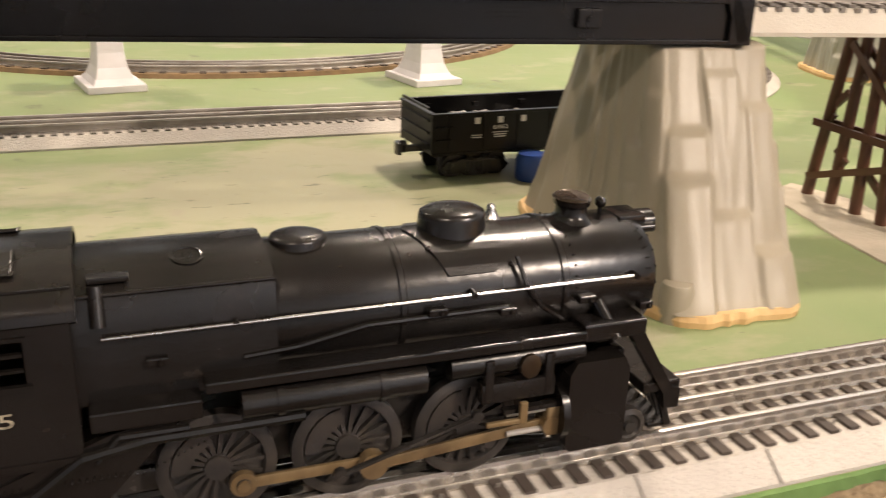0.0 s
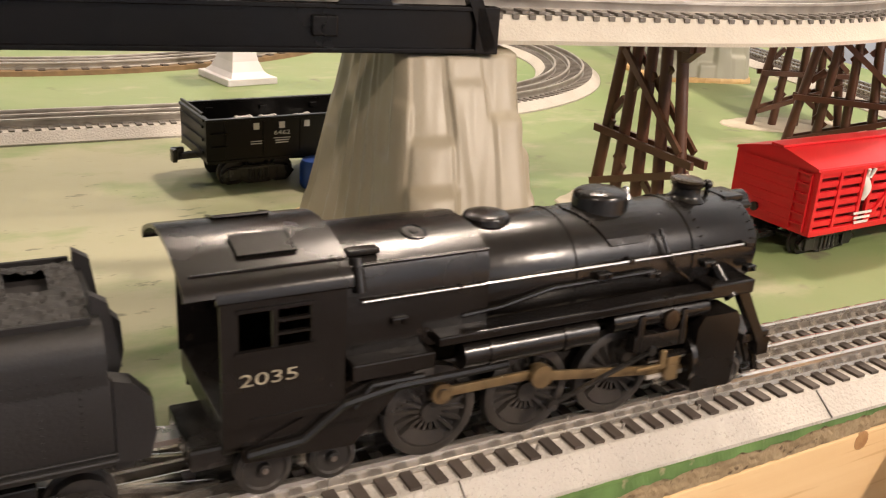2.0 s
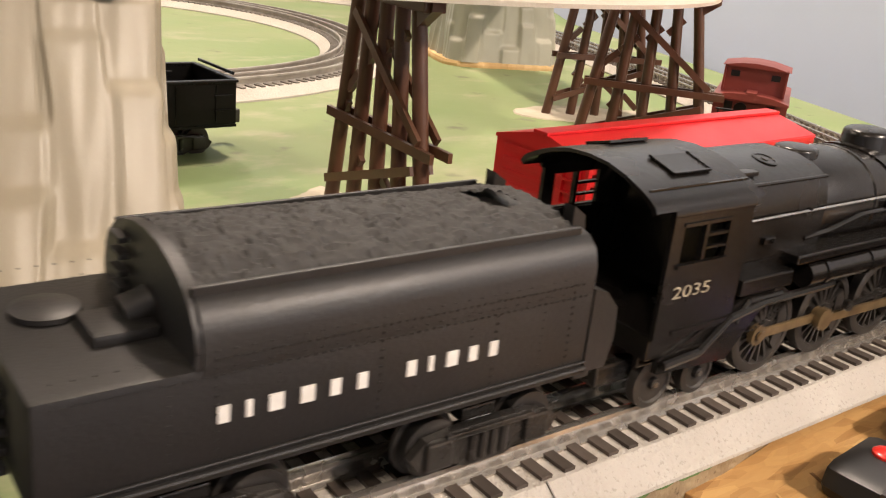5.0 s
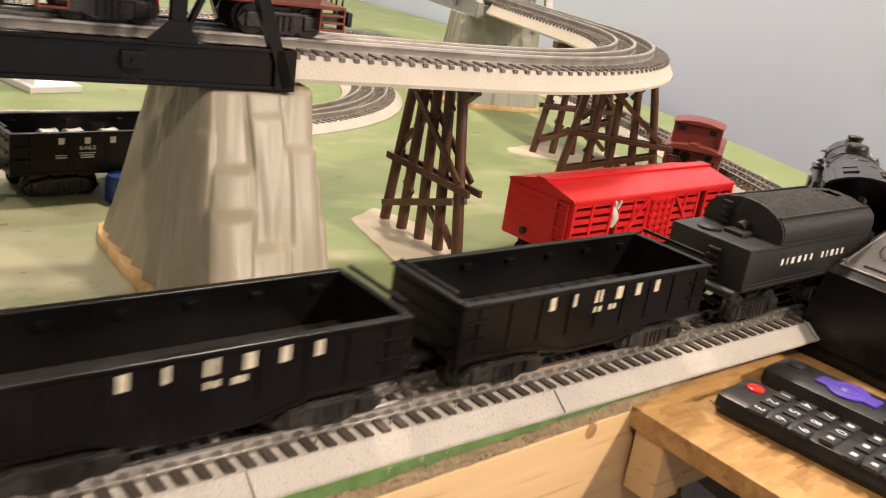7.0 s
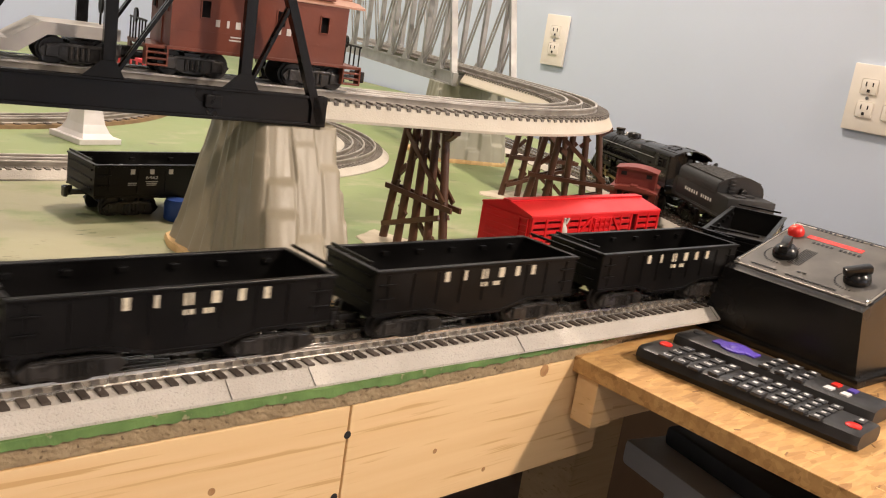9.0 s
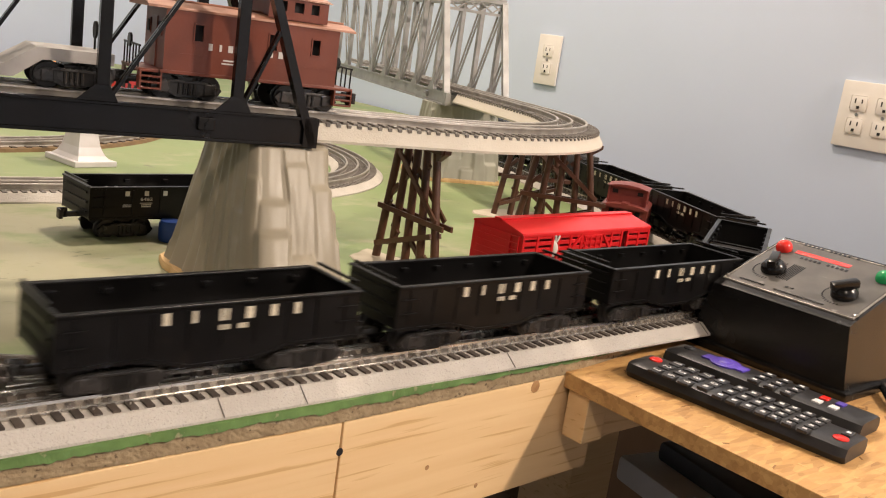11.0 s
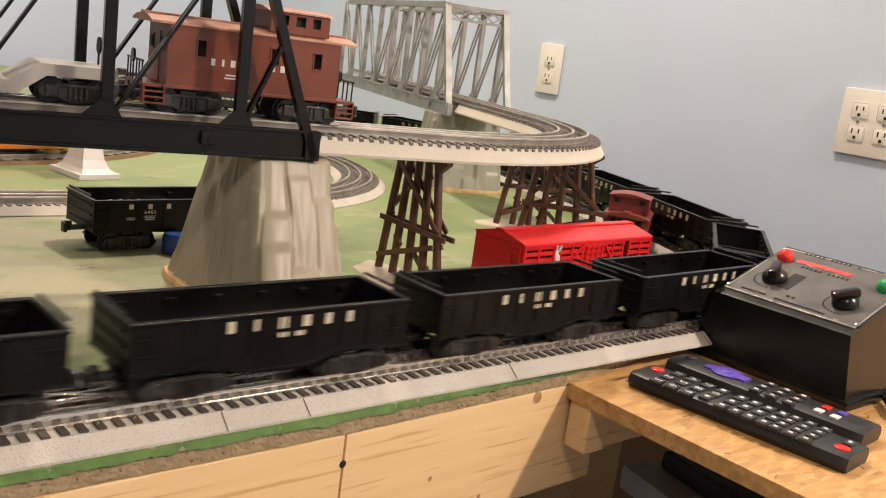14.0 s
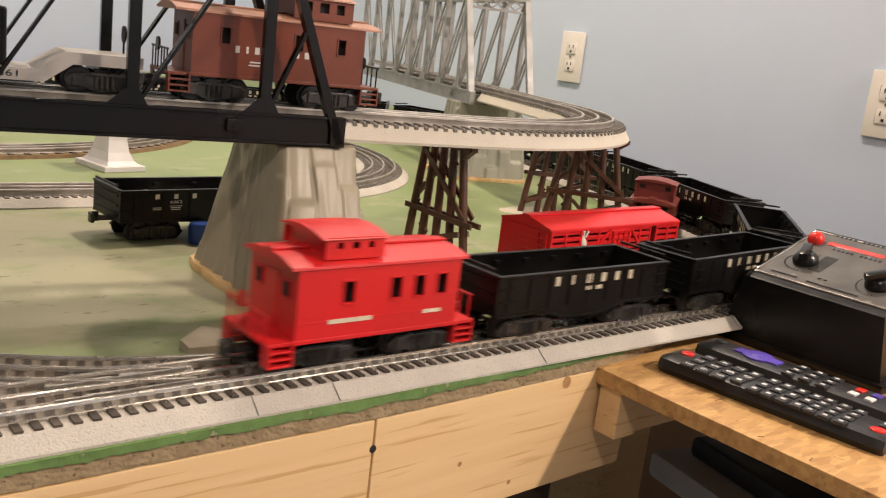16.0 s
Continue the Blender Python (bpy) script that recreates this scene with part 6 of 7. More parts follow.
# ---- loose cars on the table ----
# darker copy of the car's red, with the shade between slats in the colour
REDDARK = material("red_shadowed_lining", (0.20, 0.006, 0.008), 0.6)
def stock_car():
    t = thing("stock_car", pose(0.398, 0.152, -0.001, 0, 0, 3), "bright red slatted stock car parked on the green table", "stock car")
    L, half, z0, z1 = 0.194, 0.0295, 0.0175, 0.0575
    rows = 6
    for sy in (-1, 1):
        for k in range(rows):
            z = z0 + 0.004 + (z1 - z0 - 0.004) * (k + 0.5) / rows
            for a, b in ((-0.5, -0.29), (-0.245, -0.07), (0.09, 0.26), (0.315, 0.5)):
                part("slat", box(B(), ((a + b) / 2 * L, sy * half, z), ((b - a) * L, 0.0022, 0.0036), 0.0003), REDM, t)
        for x in (-0.5, -0.40, -0.29, -0.245, -0.155, -0.07, 0.09, 0.175, 0.26, 0.315, 0.41, 0.5):
            bm = B()
            box(bm, (x * L * 0.992, sy * (half + 0.0008), (z0 + z1) / 2), (0.0028, 0.0020, z1 - z0), 0.0004)
            part("stake", bm, REDM, t)
        bm = B()
        box(bm, (0.01 * L, sy * (half + 0.0010), (z0 + z1) / 2), (0.155 * L, 0.0018, z1 - z0 - 0.004), 0.0005)
        door = part("door", bm, REDM, t, "red sliding slatted door")
        for k in range(6):
            part("door_slat", box(B(), (0.01 * L, sy * (half + 0.0024), z0 + 0.007 + 0.0056 * k), (0.140 * L, 0.0016, 0.0030), 0.0003), REDM, door)
        for k in range(4):
            part("door_bar", box(B(), ((0.01 - 0.06 + 0.04 * k) * L, sy * (half + 0.0033), (z0 + z1) / 2), (0.0014, 0.0010, z1 - z0 - 0.008)), REDM, door)
        for a, b in ((-0.24, -0.08), (0.25, 0.10)):
            bm = B()
            beam(bm, (a * L, sy * (half + 0.0014), z0 + 0.004), (b * L, sy * (half + 0.0014), z1 - 0.004), 0.0022, 0.0024)
            part("diagonal_brace", bm, REDM, t)
        for z, h in ((z0 + 0.0016, 0.0040), (z1 - 0.0008, 0.0028)):
            bm = B()
            box(bm, (0, sy * (half + 0.0006), z), (L, 0.0026, h), 0.0005)
            part("rail_beam", bm, REDM, t)
    # inner block painted as the shaded red behind the slats
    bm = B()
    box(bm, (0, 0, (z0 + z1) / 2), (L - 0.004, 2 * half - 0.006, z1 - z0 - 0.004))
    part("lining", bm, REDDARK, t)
    for ex in (-1, 1):
        bm = B()
        box(bm, (ex * L / 2, 0, (z0 + z1) / 2), (0.0018, 2 * half, z1 - z0))
        prism(bm, [(-half, z1), (half, z1), (0, z1 + 0.0085)], ex * L / 2 - 0.0009, ex * L / 2 + 0.0009)
        part("end_wall", bm, REDM, t)
        for k in range(6):
            part("end_slat", box(B(), (ex * (L / 2 + 0.0008), 0.004, z0 + 0.005 + 0.0062 * k), (0.0012, 2 * half - 0.018, 0.0030), 0.0004), REDM, t)
        bm = B()
        for k in range(6):
            box(bm, (ex * (L / 2 + 0.0020), -half + 0.0075, z0 + 0.006 + 0.0062 * k), (0.0016, 0.0100, 0.0012), 0.0003)
        for yy in (-half + 0.0025, -half + 0.0125):
            box(bm, (ex * (L / 2 + 0.0020), yy, (z0 + z1) / 2), (0.0016, 0.0010, z1 - z0 - 0.004))
        part("ladder", bm, REDM, t)
        bm = B()
        rod(bm, (ex * (L / 2 + 0.001), 0.010, z0 + 0.007), (ex * (L / 2 + 0.003), 0.010, z0 + 0.007), 0.0028, 14)
        part("brake_wheel", bm, TRUCKM, t)
        truck(t, ex * 0.066)
        coupler(t, ex * (L / 2 + 0.009), ex)
    bm = B()
    arch = [(-half - 0.0016, z1 - 0.0005), (-half - 0.0012, z1 + 0.0012), (-0.0055, z1 + 0.0075), (0.0055, z1 + 0.0075), (half + 0.0012, z1 + 0.0012), (half + 0.0016, z1 - 0.0005)]
    prism(bm, arch, -L / 2 - 0.002, L / 2 + 0.002)
    part("roof", bm, REDM, t, smooth=15)
    bm = B()
    box(bm, (0, 0, z1 + 0.0085), (L + 0.006, 0.0095, 0.0016), 0.0004)
    part("roof_walk", bm, REDM, t)
    # white animal shape in the open door, and printed bars
    bm = B()
    rings = []
    for k in range(9):
        f = k / 8
        r = 0.0034 * math.sin(math.pi * (0.12 + 0.80 * f)) + 0.0004
        rings.append([(-0.267 * L + 0.0020 * math.sin(f * 5) + r * math.cos(a), -half - 0.0006 + 0.55 * r * math.sin(a), z0 + 0.018 + 0.018 * f) for a in [2 * math.pi * j / 10 for j in range(10)]])
    loft(bm, rings)
    rod(bm, (-0.267 * L + 0.002, -half - 0.001, z0 + 0.032), (-0.267 * L + 0.0035, -half - 0.0025, z0 + 0.038), 0.0011, 8)
    rod(bm, (-0.267 * L - 0.001, -half - 0.001, z0 + 0.032), (-0.267 * L - 0.002, -half - 0.0025, z0 + 0.038), 0.0011, 8)
    part("animal_figure", bm, WHITEPL, t, "white moulded figure looking out of a side opening", smooth=60)
    bm = B()
    for k in range(3):
        box(bm, (-0.26 * L - 0.001, -half - 0.0024, z0 + 0.0105 - 0.0030 * k), (0.017 - 0.002 * k, 0.0005, 0.0015))
    box(bm, (0.36 * L, -half - 0.0024, z0 + 0.008), (0.018, 0.0005, 0.0045))
    part("print", bm, WHITELET, t, "small white printed bars")


stock_car()

G2 = thing("gondola_car", pose(0.124, 0.388, -0.001, 0, 0, 3), "black open gondola with white pieces inside, off the rails", "gondola")
gondola_body(G2, 0.236, 0.0295, 0.0205, 0.0490, MATT, 0.001)
truck(G2, -0.080)
truck(G2, 0.080)
coupler(G2, 0.127, 1, up=0.009)
coupler(G2, -0.127, -1, up=0.009)
blocks(G2, [(x, 0.0430, 0.0040, 0.0044) for x in (-0.084, -0.066, -0.048, 0.03, 0.05, 0.07)], WHITELET, 0.0298, "white printed shapes")
blocks(G2, [(-0.066, 0.0342, 0.0120, 0.0005), (-0.066, 0.0326, 0.0095, 0.0007), (-0.066, 0.0310, 0.0090, 0.0007), (-0.084, 0.0328, 0.0080, 0.0006), (-0.084, 0.0312, 0.0080, 0.0006)], WHITELET, 0.0298, "small white printed lines")
lettering("number", "6462", 0.0042, WHITELET, G2, FACE_FRONT(-0.066, -0.0302, 0.0378), width=0.0115)
bm = B()
rod(bm, (0.118, 0.0, 0.034), (0.1188, 0.0, 0.034), 0.0068, 20)
part("end_emblem", bm, WHITELET, G2, "round white printed emblem")
for k, (x, y, r) in enumerate(((-0.076, 0.0195, 8), (-0.058, 0.0190, 12), (-0.032, 0.0185, 20), (-0.045, -0.006, 15), (0.09, 0.0, 40), (0.07, 0.010, 10))):
    bm = B()
    rod(bm, (-0.0065, 0, 0), (0.0065, 0, 0), 0.0062, 14)
    for d in (-0.005, 0.005):
        rod(bm, (d - 0.0006, 0, 0), (d + 0.0006, 0, 0), 0.0068, 14)
    tagged(part("white_canister", bm, WHITEPL, m=pose(0.124 + x, 0.388 + y, 0.0309, 0, 0, r), smooth=True), "small white plastic canister lying in the black gondola", "canister", group="white canisters")
bm = B()
lathe(bm, [(0.0105, 0.0), (0.0115, 0.002), (0.0115, 0.016), (0.010, 0.019), (0.003, 0.0195)], None, 20)
tagged(part("blue_cap", bm, BLUEM, m=pose(0.081, 0.345, 0), smooth=True), "blue plastic cap on the green table by the gondola", "cap")

MAROON_CAR = caboose("maroon_caboose", "maroon plastic caboose parked end-on beside the curve", MAROON, MAROON, 0.0440, 0.078, -0.018, LETTER)
MAROON_CAR.matrix_basis = pose(0.668, 0.290, 0.0, 0, 0, 33)

# ---- train on the elevated track ----
ux, uy, uh = UPPER(0.421)
UP_RAIL = DZ + 0.0178 + 0.0076
UPCAB = caboose("brown_caboose", "reddish-brown caboose standing on the black truss bridge", TUSCAN, TUSROOF, 0.0640, 0.134, 0.033, WHITELET)
UPCAB.matrix_basis = pose(ux, uy, UP_RAIL, 0, 0, math.degrees(uh))
blocks(UPCAB, [(-0.034, 0.0400, 0.0030, 0.0050), (-0.0265, 0.0400, 0.0018, 0.0050), (-0.019, 0.0400, 0.0036, 0.0050), (-0.011, 0.0400, 0.0036, 0.0050), (0.012, 0.0400, 0.0036, 0.0050), (0.020, 0.0400, 0.0036, 0.0050)], WHITELET, 0.0282, "cream printed blocks")
blocks(UPCAB, [(-0.020, 0.0315, 0.008, 0.0010), (-0.020, 0.0292, 0.010, 0.0010)], WHITELET, 0.0282, "small cream printed bars")


def depressed_flat():
    fx, fy, fh = UPPER(0.211)
    t = thing("depressed_flatcar", pose(fx, fy, UP_RAIL, 0, 0, math.degrees(fh)), "pale grey depressed-centre flat car on the bridge", "flat car")
    top = [(-0.110, 0.027), (-0.060, 0.027), (-0.040, 0.014), (0.040, 0.014), (0.060, 0.027), (0.110, 0.027)]
    low = [(0.110, 0.019), (0.064, 0.019), (0.046, 0.006), (-0.046, 0.006), (-0.064, 0.019), (-0.110, 0.019)]
    bm = B()
    prism(bm, top + low, -0.0270, 0.0270, "y")
    part("deck_casting", bm, GREYCAR, t)
    lettering("number", "6461", 0.0062, MATT, t, FACE_FRONT(0.022, -0.0274, 0.0102), width=0.017)
    for x in (-0.085, 0.085):
        truck(t, x)
    for x in (-0.104, 0.104):
        for y in (-0.012, 0.012):
            bm = B()
            rod(bm, (x, y, 0.027), (x, y, 0.040), 0.0008, 8)
            rod(bm, (x - 0.0008, y, 0.041), (x + 0.0008, y, 0.041), 0.0062, 18)
            part("brake_wheel", bm, MATT, t)
    coupler(t, 0.119, 1)
    coupler(t, -0.119, -1)
    load = thing("transformer_load", pose(fx, fy, UP_RAIL + 0.0142, 0, 0, math.degrees(fh)), "dark box load on the grey flat car", "load")
    bm = B()
    box(bm, (-0.006, 0, 0.019), (0.060, 0.036, 0.038), 0.002)
    for k in range(7):
        box(bm, (-0.030 + 0.008 * k, 0, 0.018), (0.003, 0.041, 0.030), 0.0005)
    part("tank", bm, MATT, load)
    for k in range(3):
        bm = B()
        lathe(bm, [(0.004, 0.0), (0.005, 0.004), (0.003, 0.006), (0.0045, 0.010), (0.003, 0.013), (0.001, 0.018)], pose(-0.022 + 0.016 * k, 0, 0.038), 14)
        part("insulator", bm, WHITEPL, load, "white insulator", smooth=True)


depressed_flat()

# ---- power transformer on the shelf ----
PT = thing("power_transformer", pose(0.4040, -0.0735, SHELF_Z + 0.0001), "black bakelite train transformer with a grey metal panel", "transformer")
PW, PD, PF, PB = 0.1405, 0.114, 0.0585, 0.0925
bm = B()
sec = [(0.0, 0.006), (0.004, PF - 0.002), (0.008, PF), (PD - 0.006, PB), (PD - 0.001, PB - 0.003), (PD + 0.004, 0.006)]
prism(bm, sec, -PW / 2, PW / 2, "y")
for v in bm.verts:
    if v.co.z > 0.03:
        v.co.y *= 0.87
part("case", bm, BAKELITE, PT, smooth=25)
bm = B()
box(bm, (PD / 2 + 0.001, 0, 0.004), (PD + 0.010, PW + 0.008, 0.008), 0.002)
part("base_flange", bm, BAKELITE, PT, smooth=30)
SLOPE = math.atan2(PB - PF, PD - 0.014)


def on_panel(u, v, lift=0.0):
    """u from the front edge to the back, v along the front edge away from the track."""
    return Matrix.Translation((0.008 + u * (PD - 0.014), PW / 2 - v * PW, PF + u * (PB - PF) + 0.0006)) @ Matrix.Rotation(-SLOPE, 4, "Y") @ Matrix.Translation((0, 0, lift))


bm = B()
box(bm, (0, 0, 0), (PD - 0.022, PW - 0.027, 0.0012), 0.0004)
panel = part("panel", bm, PANELM, PT, "worn grey metal control panel", m=on_panel(0.5, 0.5))
bm = B()
for sx in (-1, 1):
    box(bm, (sx * (PD - 0.0195) / 2, 0, 0), (0.0011, PW - 0.023, 0.0018), 0.0005)
for sy in (-1, 1):
    box(bm, (0, sy * (PW - 0.025) / 2, 0), (PD - 0.0185, 0.0011, 0.0018), 0.0005)
part("panel_trim", bm, OLDRAIL, PT, "thin metal trim", m=on_panel(0.5, 0.5))
for u, v in ((0.10, 0.09), (0.10, 0.91), (0.92, 0.09), (0.92, 0.91)):
    bm = B()
    lathe(bm, [(0.0022, 0.0), (0.0020, 0.0008), (0.0008, 0.0012)], None, 12)
    part("screw", bm, STEEL, PT, m=on_panel(u, v, 0.0008), smooth=True)
for u, v, mat, nm in ((0.76, 0.165, REDBTN, "red_lamp"), (0.72, 0.83, GREENBTN, "green_lamp")):
    bm = B()
    lathe(bm, [(0.0070, 0.0), (0.0072, 0.0025), (0.0066, 0.0050), (0.0050, 0.0072), (0.0022, 0.0084), (0.0004, 0.0086)], None, 22)
    part(nm, bm, mat, PT, "glossy round lamp cover", smooth=60, m=on_panel(u, v, 0.0008))
for u, v, rz in ((0.38, 0.27, 20), (0.32, 0.75, -35)):
    bm = B()
    lathe(bm, [(0.0105, 0.0), (0.0105, 0.004), (0.0090, 0.0065), (0.0075, 0.008), (0.0005, 0.0085)], None, 24)
    box(bm, (0, 0, 0.0098), (0.0225, 0.0078, 0.0070), 0.0020, Matrix.Rotation(radians(rz), 4, "Z"))
    part("control_knob", bm, BAKELITE, PT, "glossy black pointer knob", smooth=40, m=on_panel(u, v, 0.0010))
    bm = B()
    for k in range(22):
        a = radians(-10 + 9.5 * k)
        box(bm, (0.0165 * math.cos(a), 0.0165 * math.sin(a), 0.0008), (0.0026, 0.0006, 0.0003), 0, None)
    part("dial_marks", bm, BAKELITE, PT, m=on_panel(u, v))
bm = B()
for v0, v1, u in ((0.17, 0.34, 0.12), (0.43, 0.50, 0.20), (0.40, 0.72, 0.11)):
    n = int((v1 - v0) * 42)
    for k in range(n):
        p = on_panel(u, v0 + (v1 - v0) * (k + 0.5) / n, 0.0008).translation
        box(bm, (p.x, p.y, p.z), (0.0042, 0.0021, 0.0004), 0, None)
for k in range(7):
    p = on_panel(0.42, 0.33 + 0.012 * k, 0.0009)
    box(bm, (0, 0, 0), (0.030, 0.0006, 0.0003), 0, p)
for v0, v1, u in ((0.22, 0.60, 0.94), (0.30, 0.62, 0.70)):
    n = int((v1 - v0) * 36)
    for k in range(n):
        if k % 6 != 5:
            box(bm, (0, 0, 0), (0.0032, 0.0022, 0.0003), 0, on_panel(u, v0 + (v1 - v0) * (k + 0.5) / n, 0.0009))
tagged(part("panel_print", bm, BAKELITE, PT, "black printed bars on the panel"), kind="stuff")
bm = B()
box(bm, (0, 0, 0), (0.0062, 0.050, 0.0004), 0.0001)
part("red_band", bm, REDBTN, PT, "faded red printed band", m=on_panel(0.78, 0.42, 0.0009))
bm = B()
for k in range(14):
    bmesh.ops.create_icosphere(bm, subdivisions=1, radius=0.0010, matrix=Matrix.Translation((0.0032, PW / 2 - 0.010 - 0.0088 * k, PF - 0.010)))
part("vent_studs", bm, BAKELITE, PT)
bm = B()
rod(bm, (0.06, -PW / 2 - 0.002, 0.006), (0.02, -PW / 2 - 0.030, 0.004), 0.0028, 10)
rod(bm, (0.02, -PW / 2 - 0.030, 0.004), (-0.005, -PW / 2 - 0.080, 0.0035), 0.0028, 10)
part("power_cord", bm, BAKELITE, PT, "black power cord", smooth=True)


# ---- remote controls on the shelf ----
def remote(x, y, rz, L, W, label, second=False):
    t = thing("remote_control", pose(x, y, SHELF_Z + 0.0001, 0, 0, rz), label, "remote", group="remote controls")
    bm = B()
    sec = [(-W / 2 + 0.003, 0.0), (-W / 2, 0.006), (-W / 2 + 0.002, 0.0135), (-W / 2 + 0.006, 0.0155), (W / 2 - 0.006, 0.0155), (W / 2 - 0.002, 0.0135), (W / 2, 0.006), (W / 2 - 0.003, 0.0)]
    sec = [(u, v * 0.78) for u, v in sec]
    rings = []
    for f, k in ((-0.5, 0.90), (-0.49, 0.97), (-0.46, 1.0), (0.46, 1.0), (0.49, 0.97), (0.5, 0.90)):
        rings.append([(f * L, u * k, 0.0061 + (v - 0.0061) * k) for u, v in sec])
    loft(bm, rings)
    part("case", bm, REMOTEM, t, smooth=40)
    z = 0.0123

    def key(kx, ky, sx, sy_, mat=KEYM, mark=True, nm="key"):
        b2 = B()
        box(b2, (kx, ky, z), (sx, sy_, 0.0022), 0.0005)
        o = part(nm, b2, mat, t, smooth=True)
        if mark:
            b3 = B()
            box(b3, (kx, ky, z + 0.00125), (sx * 0.42, sy_ * 0.30, 0.0003))
            part("key_mark", b3, KEYWHITE, o)

    def digit(kx, ky, txt):
        b2 = B()
        box(b2, (kx, ky, z), (0.0085, 0.0105, 0.0018), 0.0005)
        o = part("key", b2, KEYM, t, smooth=True)
        lettering("digit", txt, 0.0085, KEYWHITE, o, pose(kx, ky, z + 0.0011, 0, 0, -90))

    bm = B()
    lathe(bm, [(0.0050, 0.0), (0.0050, 0.0012), (0.0042, 0.0018), (0.0005, 0.0019)], pose(-L * 0.44, W * 0.12, z - 0.0006), 18)
    if not second:
        part("power_key", bm, REDBTN, t, "round red power key", smooth=True)
        for k, row in enumerate(("123", "456", "789")):
            for j, c in enumerate(row):
                digit(-L * 0.355 + 0.0125 * k, W * 0.29 - 0.0145 * j, c)
        digit(-L * 0.355 + 0.0375, 0.0, "0")
        key(-L * 0.355 + 0.0375, W * 0.29, 0.008, 0.0105)
        key(-L * 0.355 + 0.0375, -W * 0.29, 0.008, 0.0105)
        for k in range(4):
            for j in range(3):
                key(-L * 0.355 + 0.052 + 0.0105 * k, W * 0.29 - 0.0145 * j, 0.0075, 0.0110)
        for k in range(3):
            for j in range(4):
                key(L * 0.20 + 0.0105 * k, W * 0.33 - 0.0105 * j, 0.0070, 0.0082)
        bm = B()
        lathe(bm, [(0.0052, 0.0), (0.0052, 0.0010), (0.0040, 0.0016), (0.0005, 0.0017)], pose(L * 0.445, -W * 0.16, z - 0.0006), 16)
        part("red_key", bm, REDBTN, t, "small red oval key", smooth=True)
        key(L * 0.445, W * 0.15, 0.006, 0.011)
    else:
        part("power_key", bm, KEYM, t, smooth=True)
        bm = B()
        lathe(bm, [(0.0120, 0.0), (0.0120, 0.0016), (0.0095, 0.0026), (0.0060, 0.0022), (0.0050, 0.0030), (0.0005, 0.0032)], pose(-L * 0.22, 0, z - 0.0006), 28)
        box(bm, (-L * 0.22, 0, z), (0.036, 0.012, 0.0022), 0.0006)
        part("direction_pad", bm, PURPLE, t, "purple direction pad", smooth=40)
        for k in range(3):
            for j in range(3):
                key(-L * 0.02 + 0.013 * k, W * 0.27 - 0.012 * j, 0.008, 0.008)
        for k, mat in enumerate((REDBTN, KEYWHITE, PURPLE, KEYWHITE)):
            key(L * 0.27 + 0.012 * (k // 2), W * 0.14 - 0.013 * (k % 2), 0.006, 0.008, mat, False)
    return t


remote(0.2955, -0.1210, -85, 0.166, 0.0410, "black television remote with white-printed keys on the shelf")
remote(0.3500, -0.1090, -86, 0.158, 0.0380, "black streaming remote with a purple pad on the shelf", True)

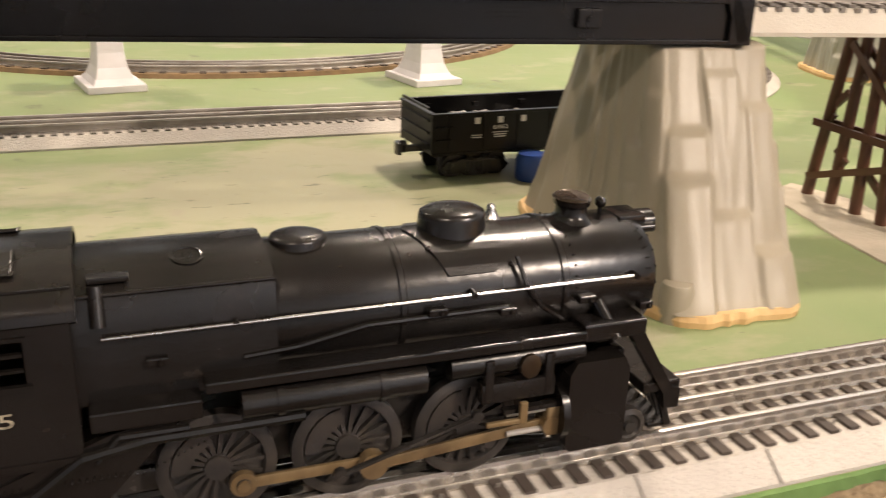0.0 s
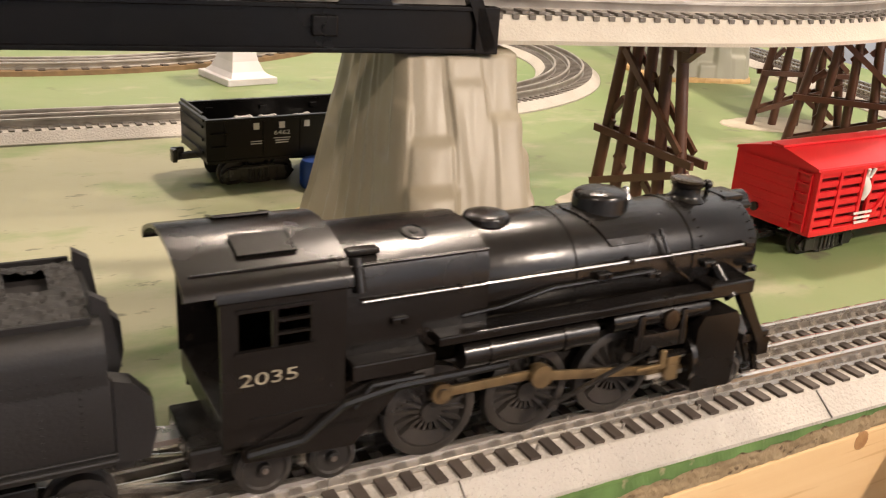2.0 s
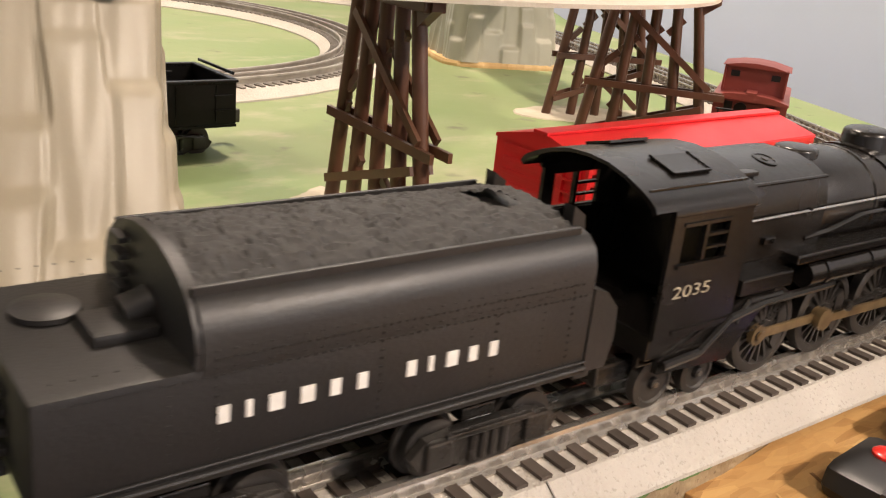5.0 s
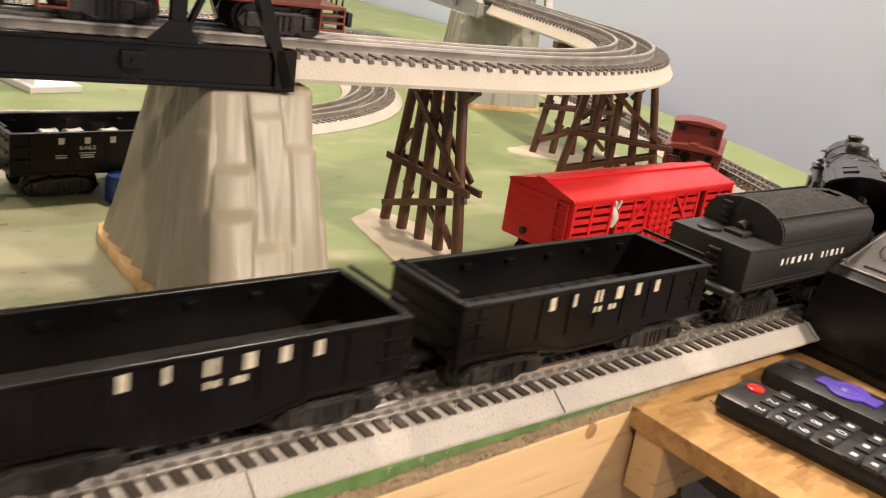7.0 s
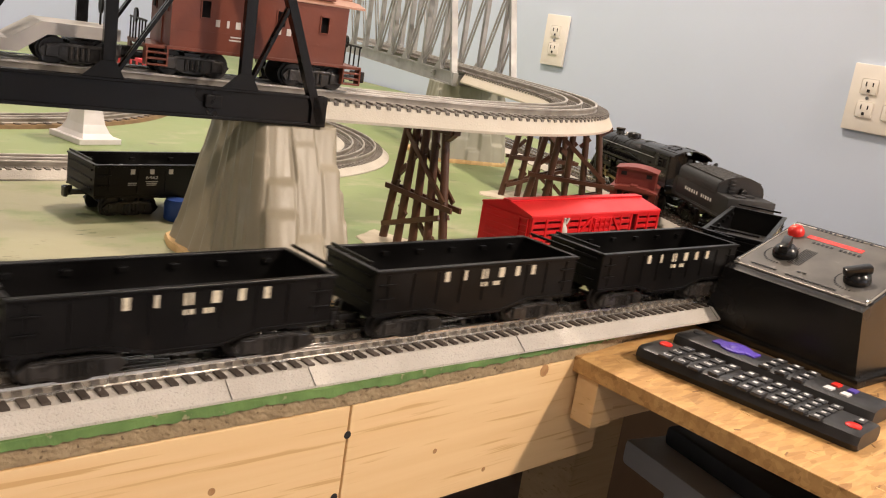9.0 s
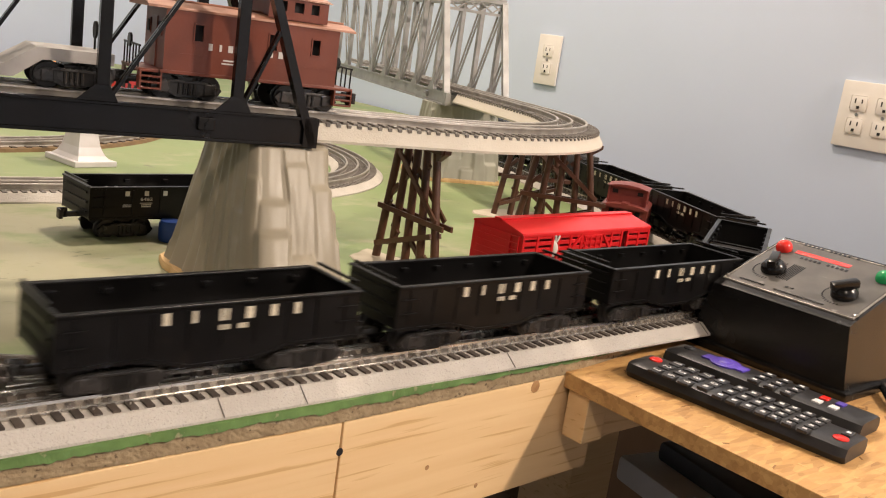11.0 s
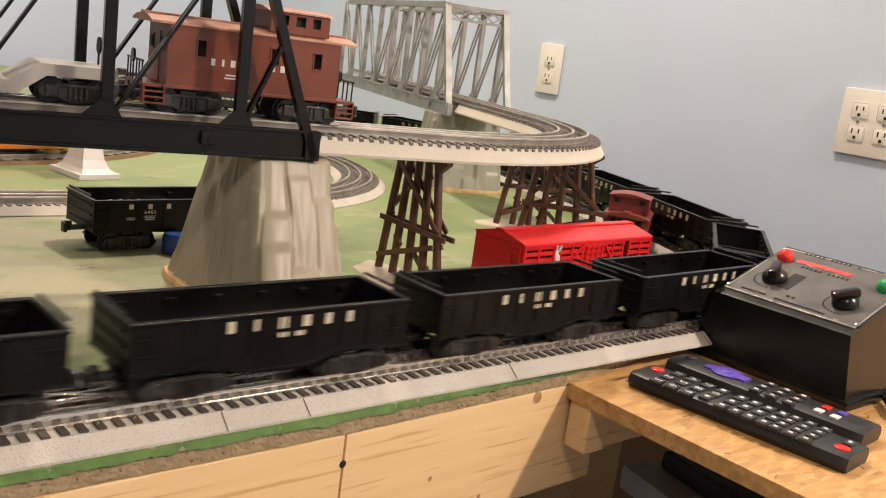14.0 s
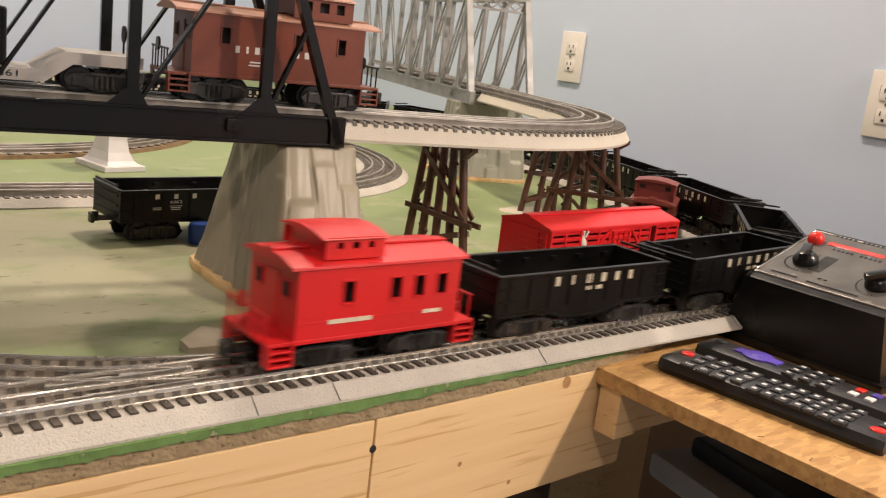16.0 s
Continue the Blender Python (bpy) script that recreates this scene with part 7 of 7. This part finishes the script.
# ---- far passing train on the back track ----
def far_car(name, label, mat, L, trim):
    t = thing(name, pose(0, 0, 0), label, "railcar")
    bm = B()
    box(bm, (0, 0, 0.0300), (L, 0.050, 0.046), 0.005)
    part("body", bm, mat, t, smooth=True)
    for sy in (-1, 1):
        part("stripe", box(B(), (0, sy * 0.0252, 0.0225), (L - 0.012, 0.0008, 0.003)), trim, t)
        for k in range(5):
            part("window", box(B(), (L * (-0.36 + 0.18 * k), sy * 0.0252, 0.041), (L * 0.10, 0.0008, 0.010)), DARKGAP, t)
    part("frame", box(B(), (0, 0, 0.0062), (L + 0.004, 0.044, 0.003), 0.001), MATT, t)
    truck(t, -L * 0.32, BRASS)
    truck(t, L * 0.32, BRASS)
    return t


FAR_TRAIN = [(far_car("red_railcar", "small red toy engine running on the back track", REDM, 0.165, BRASS), 0.085), (far_car("orange_coach", "orange toy coach behind the red engine", ORANGE, 0.165, REDM), 0.262)]


# ---- what moves ----
FAR_HOLD = 1.284


def motions():
    for car, off, reach in TRAIN:
        walk(car, [(0.25 * k, car_pose(run(0.25 * k) + off, reach)) for k in range(65)])
    for car, back in FAR_TRAIN:
        rows = []
        for k in range(65):
            t = 0.25 * k
            front = FAR_HOLD if t < 11.5 else FAR_HOLD - (0.19 * (t - 11.5) ** 2 if t < 12.5 else 0.19 + 0.38 * (t - 12.5))
            bx, by, bh = BACK(front + back)
            rows.append((t, pose(bx, by, RAIL_TOP + BACK_DROP, 0, 0, math.degrees(bh))))
        walk(car, rows)
    step = 1 / 15
    for kind, ob, x, sy in LOCO_PARTS:
        rows = []
        for k in range(241):
            t = k * step
            a = radians(-38) - (run(t) - run(0)) / DRV_R + (0 if sy < 0 else math.pi / 2)
            px, pz = PIN_R * math.cos(a), PIN_R * math.sin(a)
            y = sy * 0.0190
            if kind == "wheel":
                rows.append((t, pose(x, y, DRV_Z, 0, -math.degrees(a), 0)))
            elif kind == "side":
                rows.append((t, pose(px, y + sy * 0.0040, DRV_Z + pz)))
            else:
                bx, bz = DRV_X[1] + px, DRV_Z + pz
                if kind == "ecc":
                    ex, ez = DRV_X[1] + 0.0060 * math.cos(a - 1.7), DRV_Z + 0.0060 * math.sin(a - 1.7)
                    rows.append((t, pose(ex, y + sy * 0.0094, ez, 0, -math.degrees(math.atan2(0.0245 - ez, 0.0440 - ex)), 0)))
                    continue
                cz = 0.0162
                cx = bx + math.sqrt(ROD ** 2 - (cz - bz) ** 2)
                if kind == "main":
                    rows.append((t, pose(bx, y + sy * 0.0062, bz, 0, -math.degrees(math.atan2(cz - bz, cx - bx)), 0)))
                else:
                    rows.append((t, pose(cx, y + sy * 0.0066, cz)))
        walk(ob, rows)


motions()
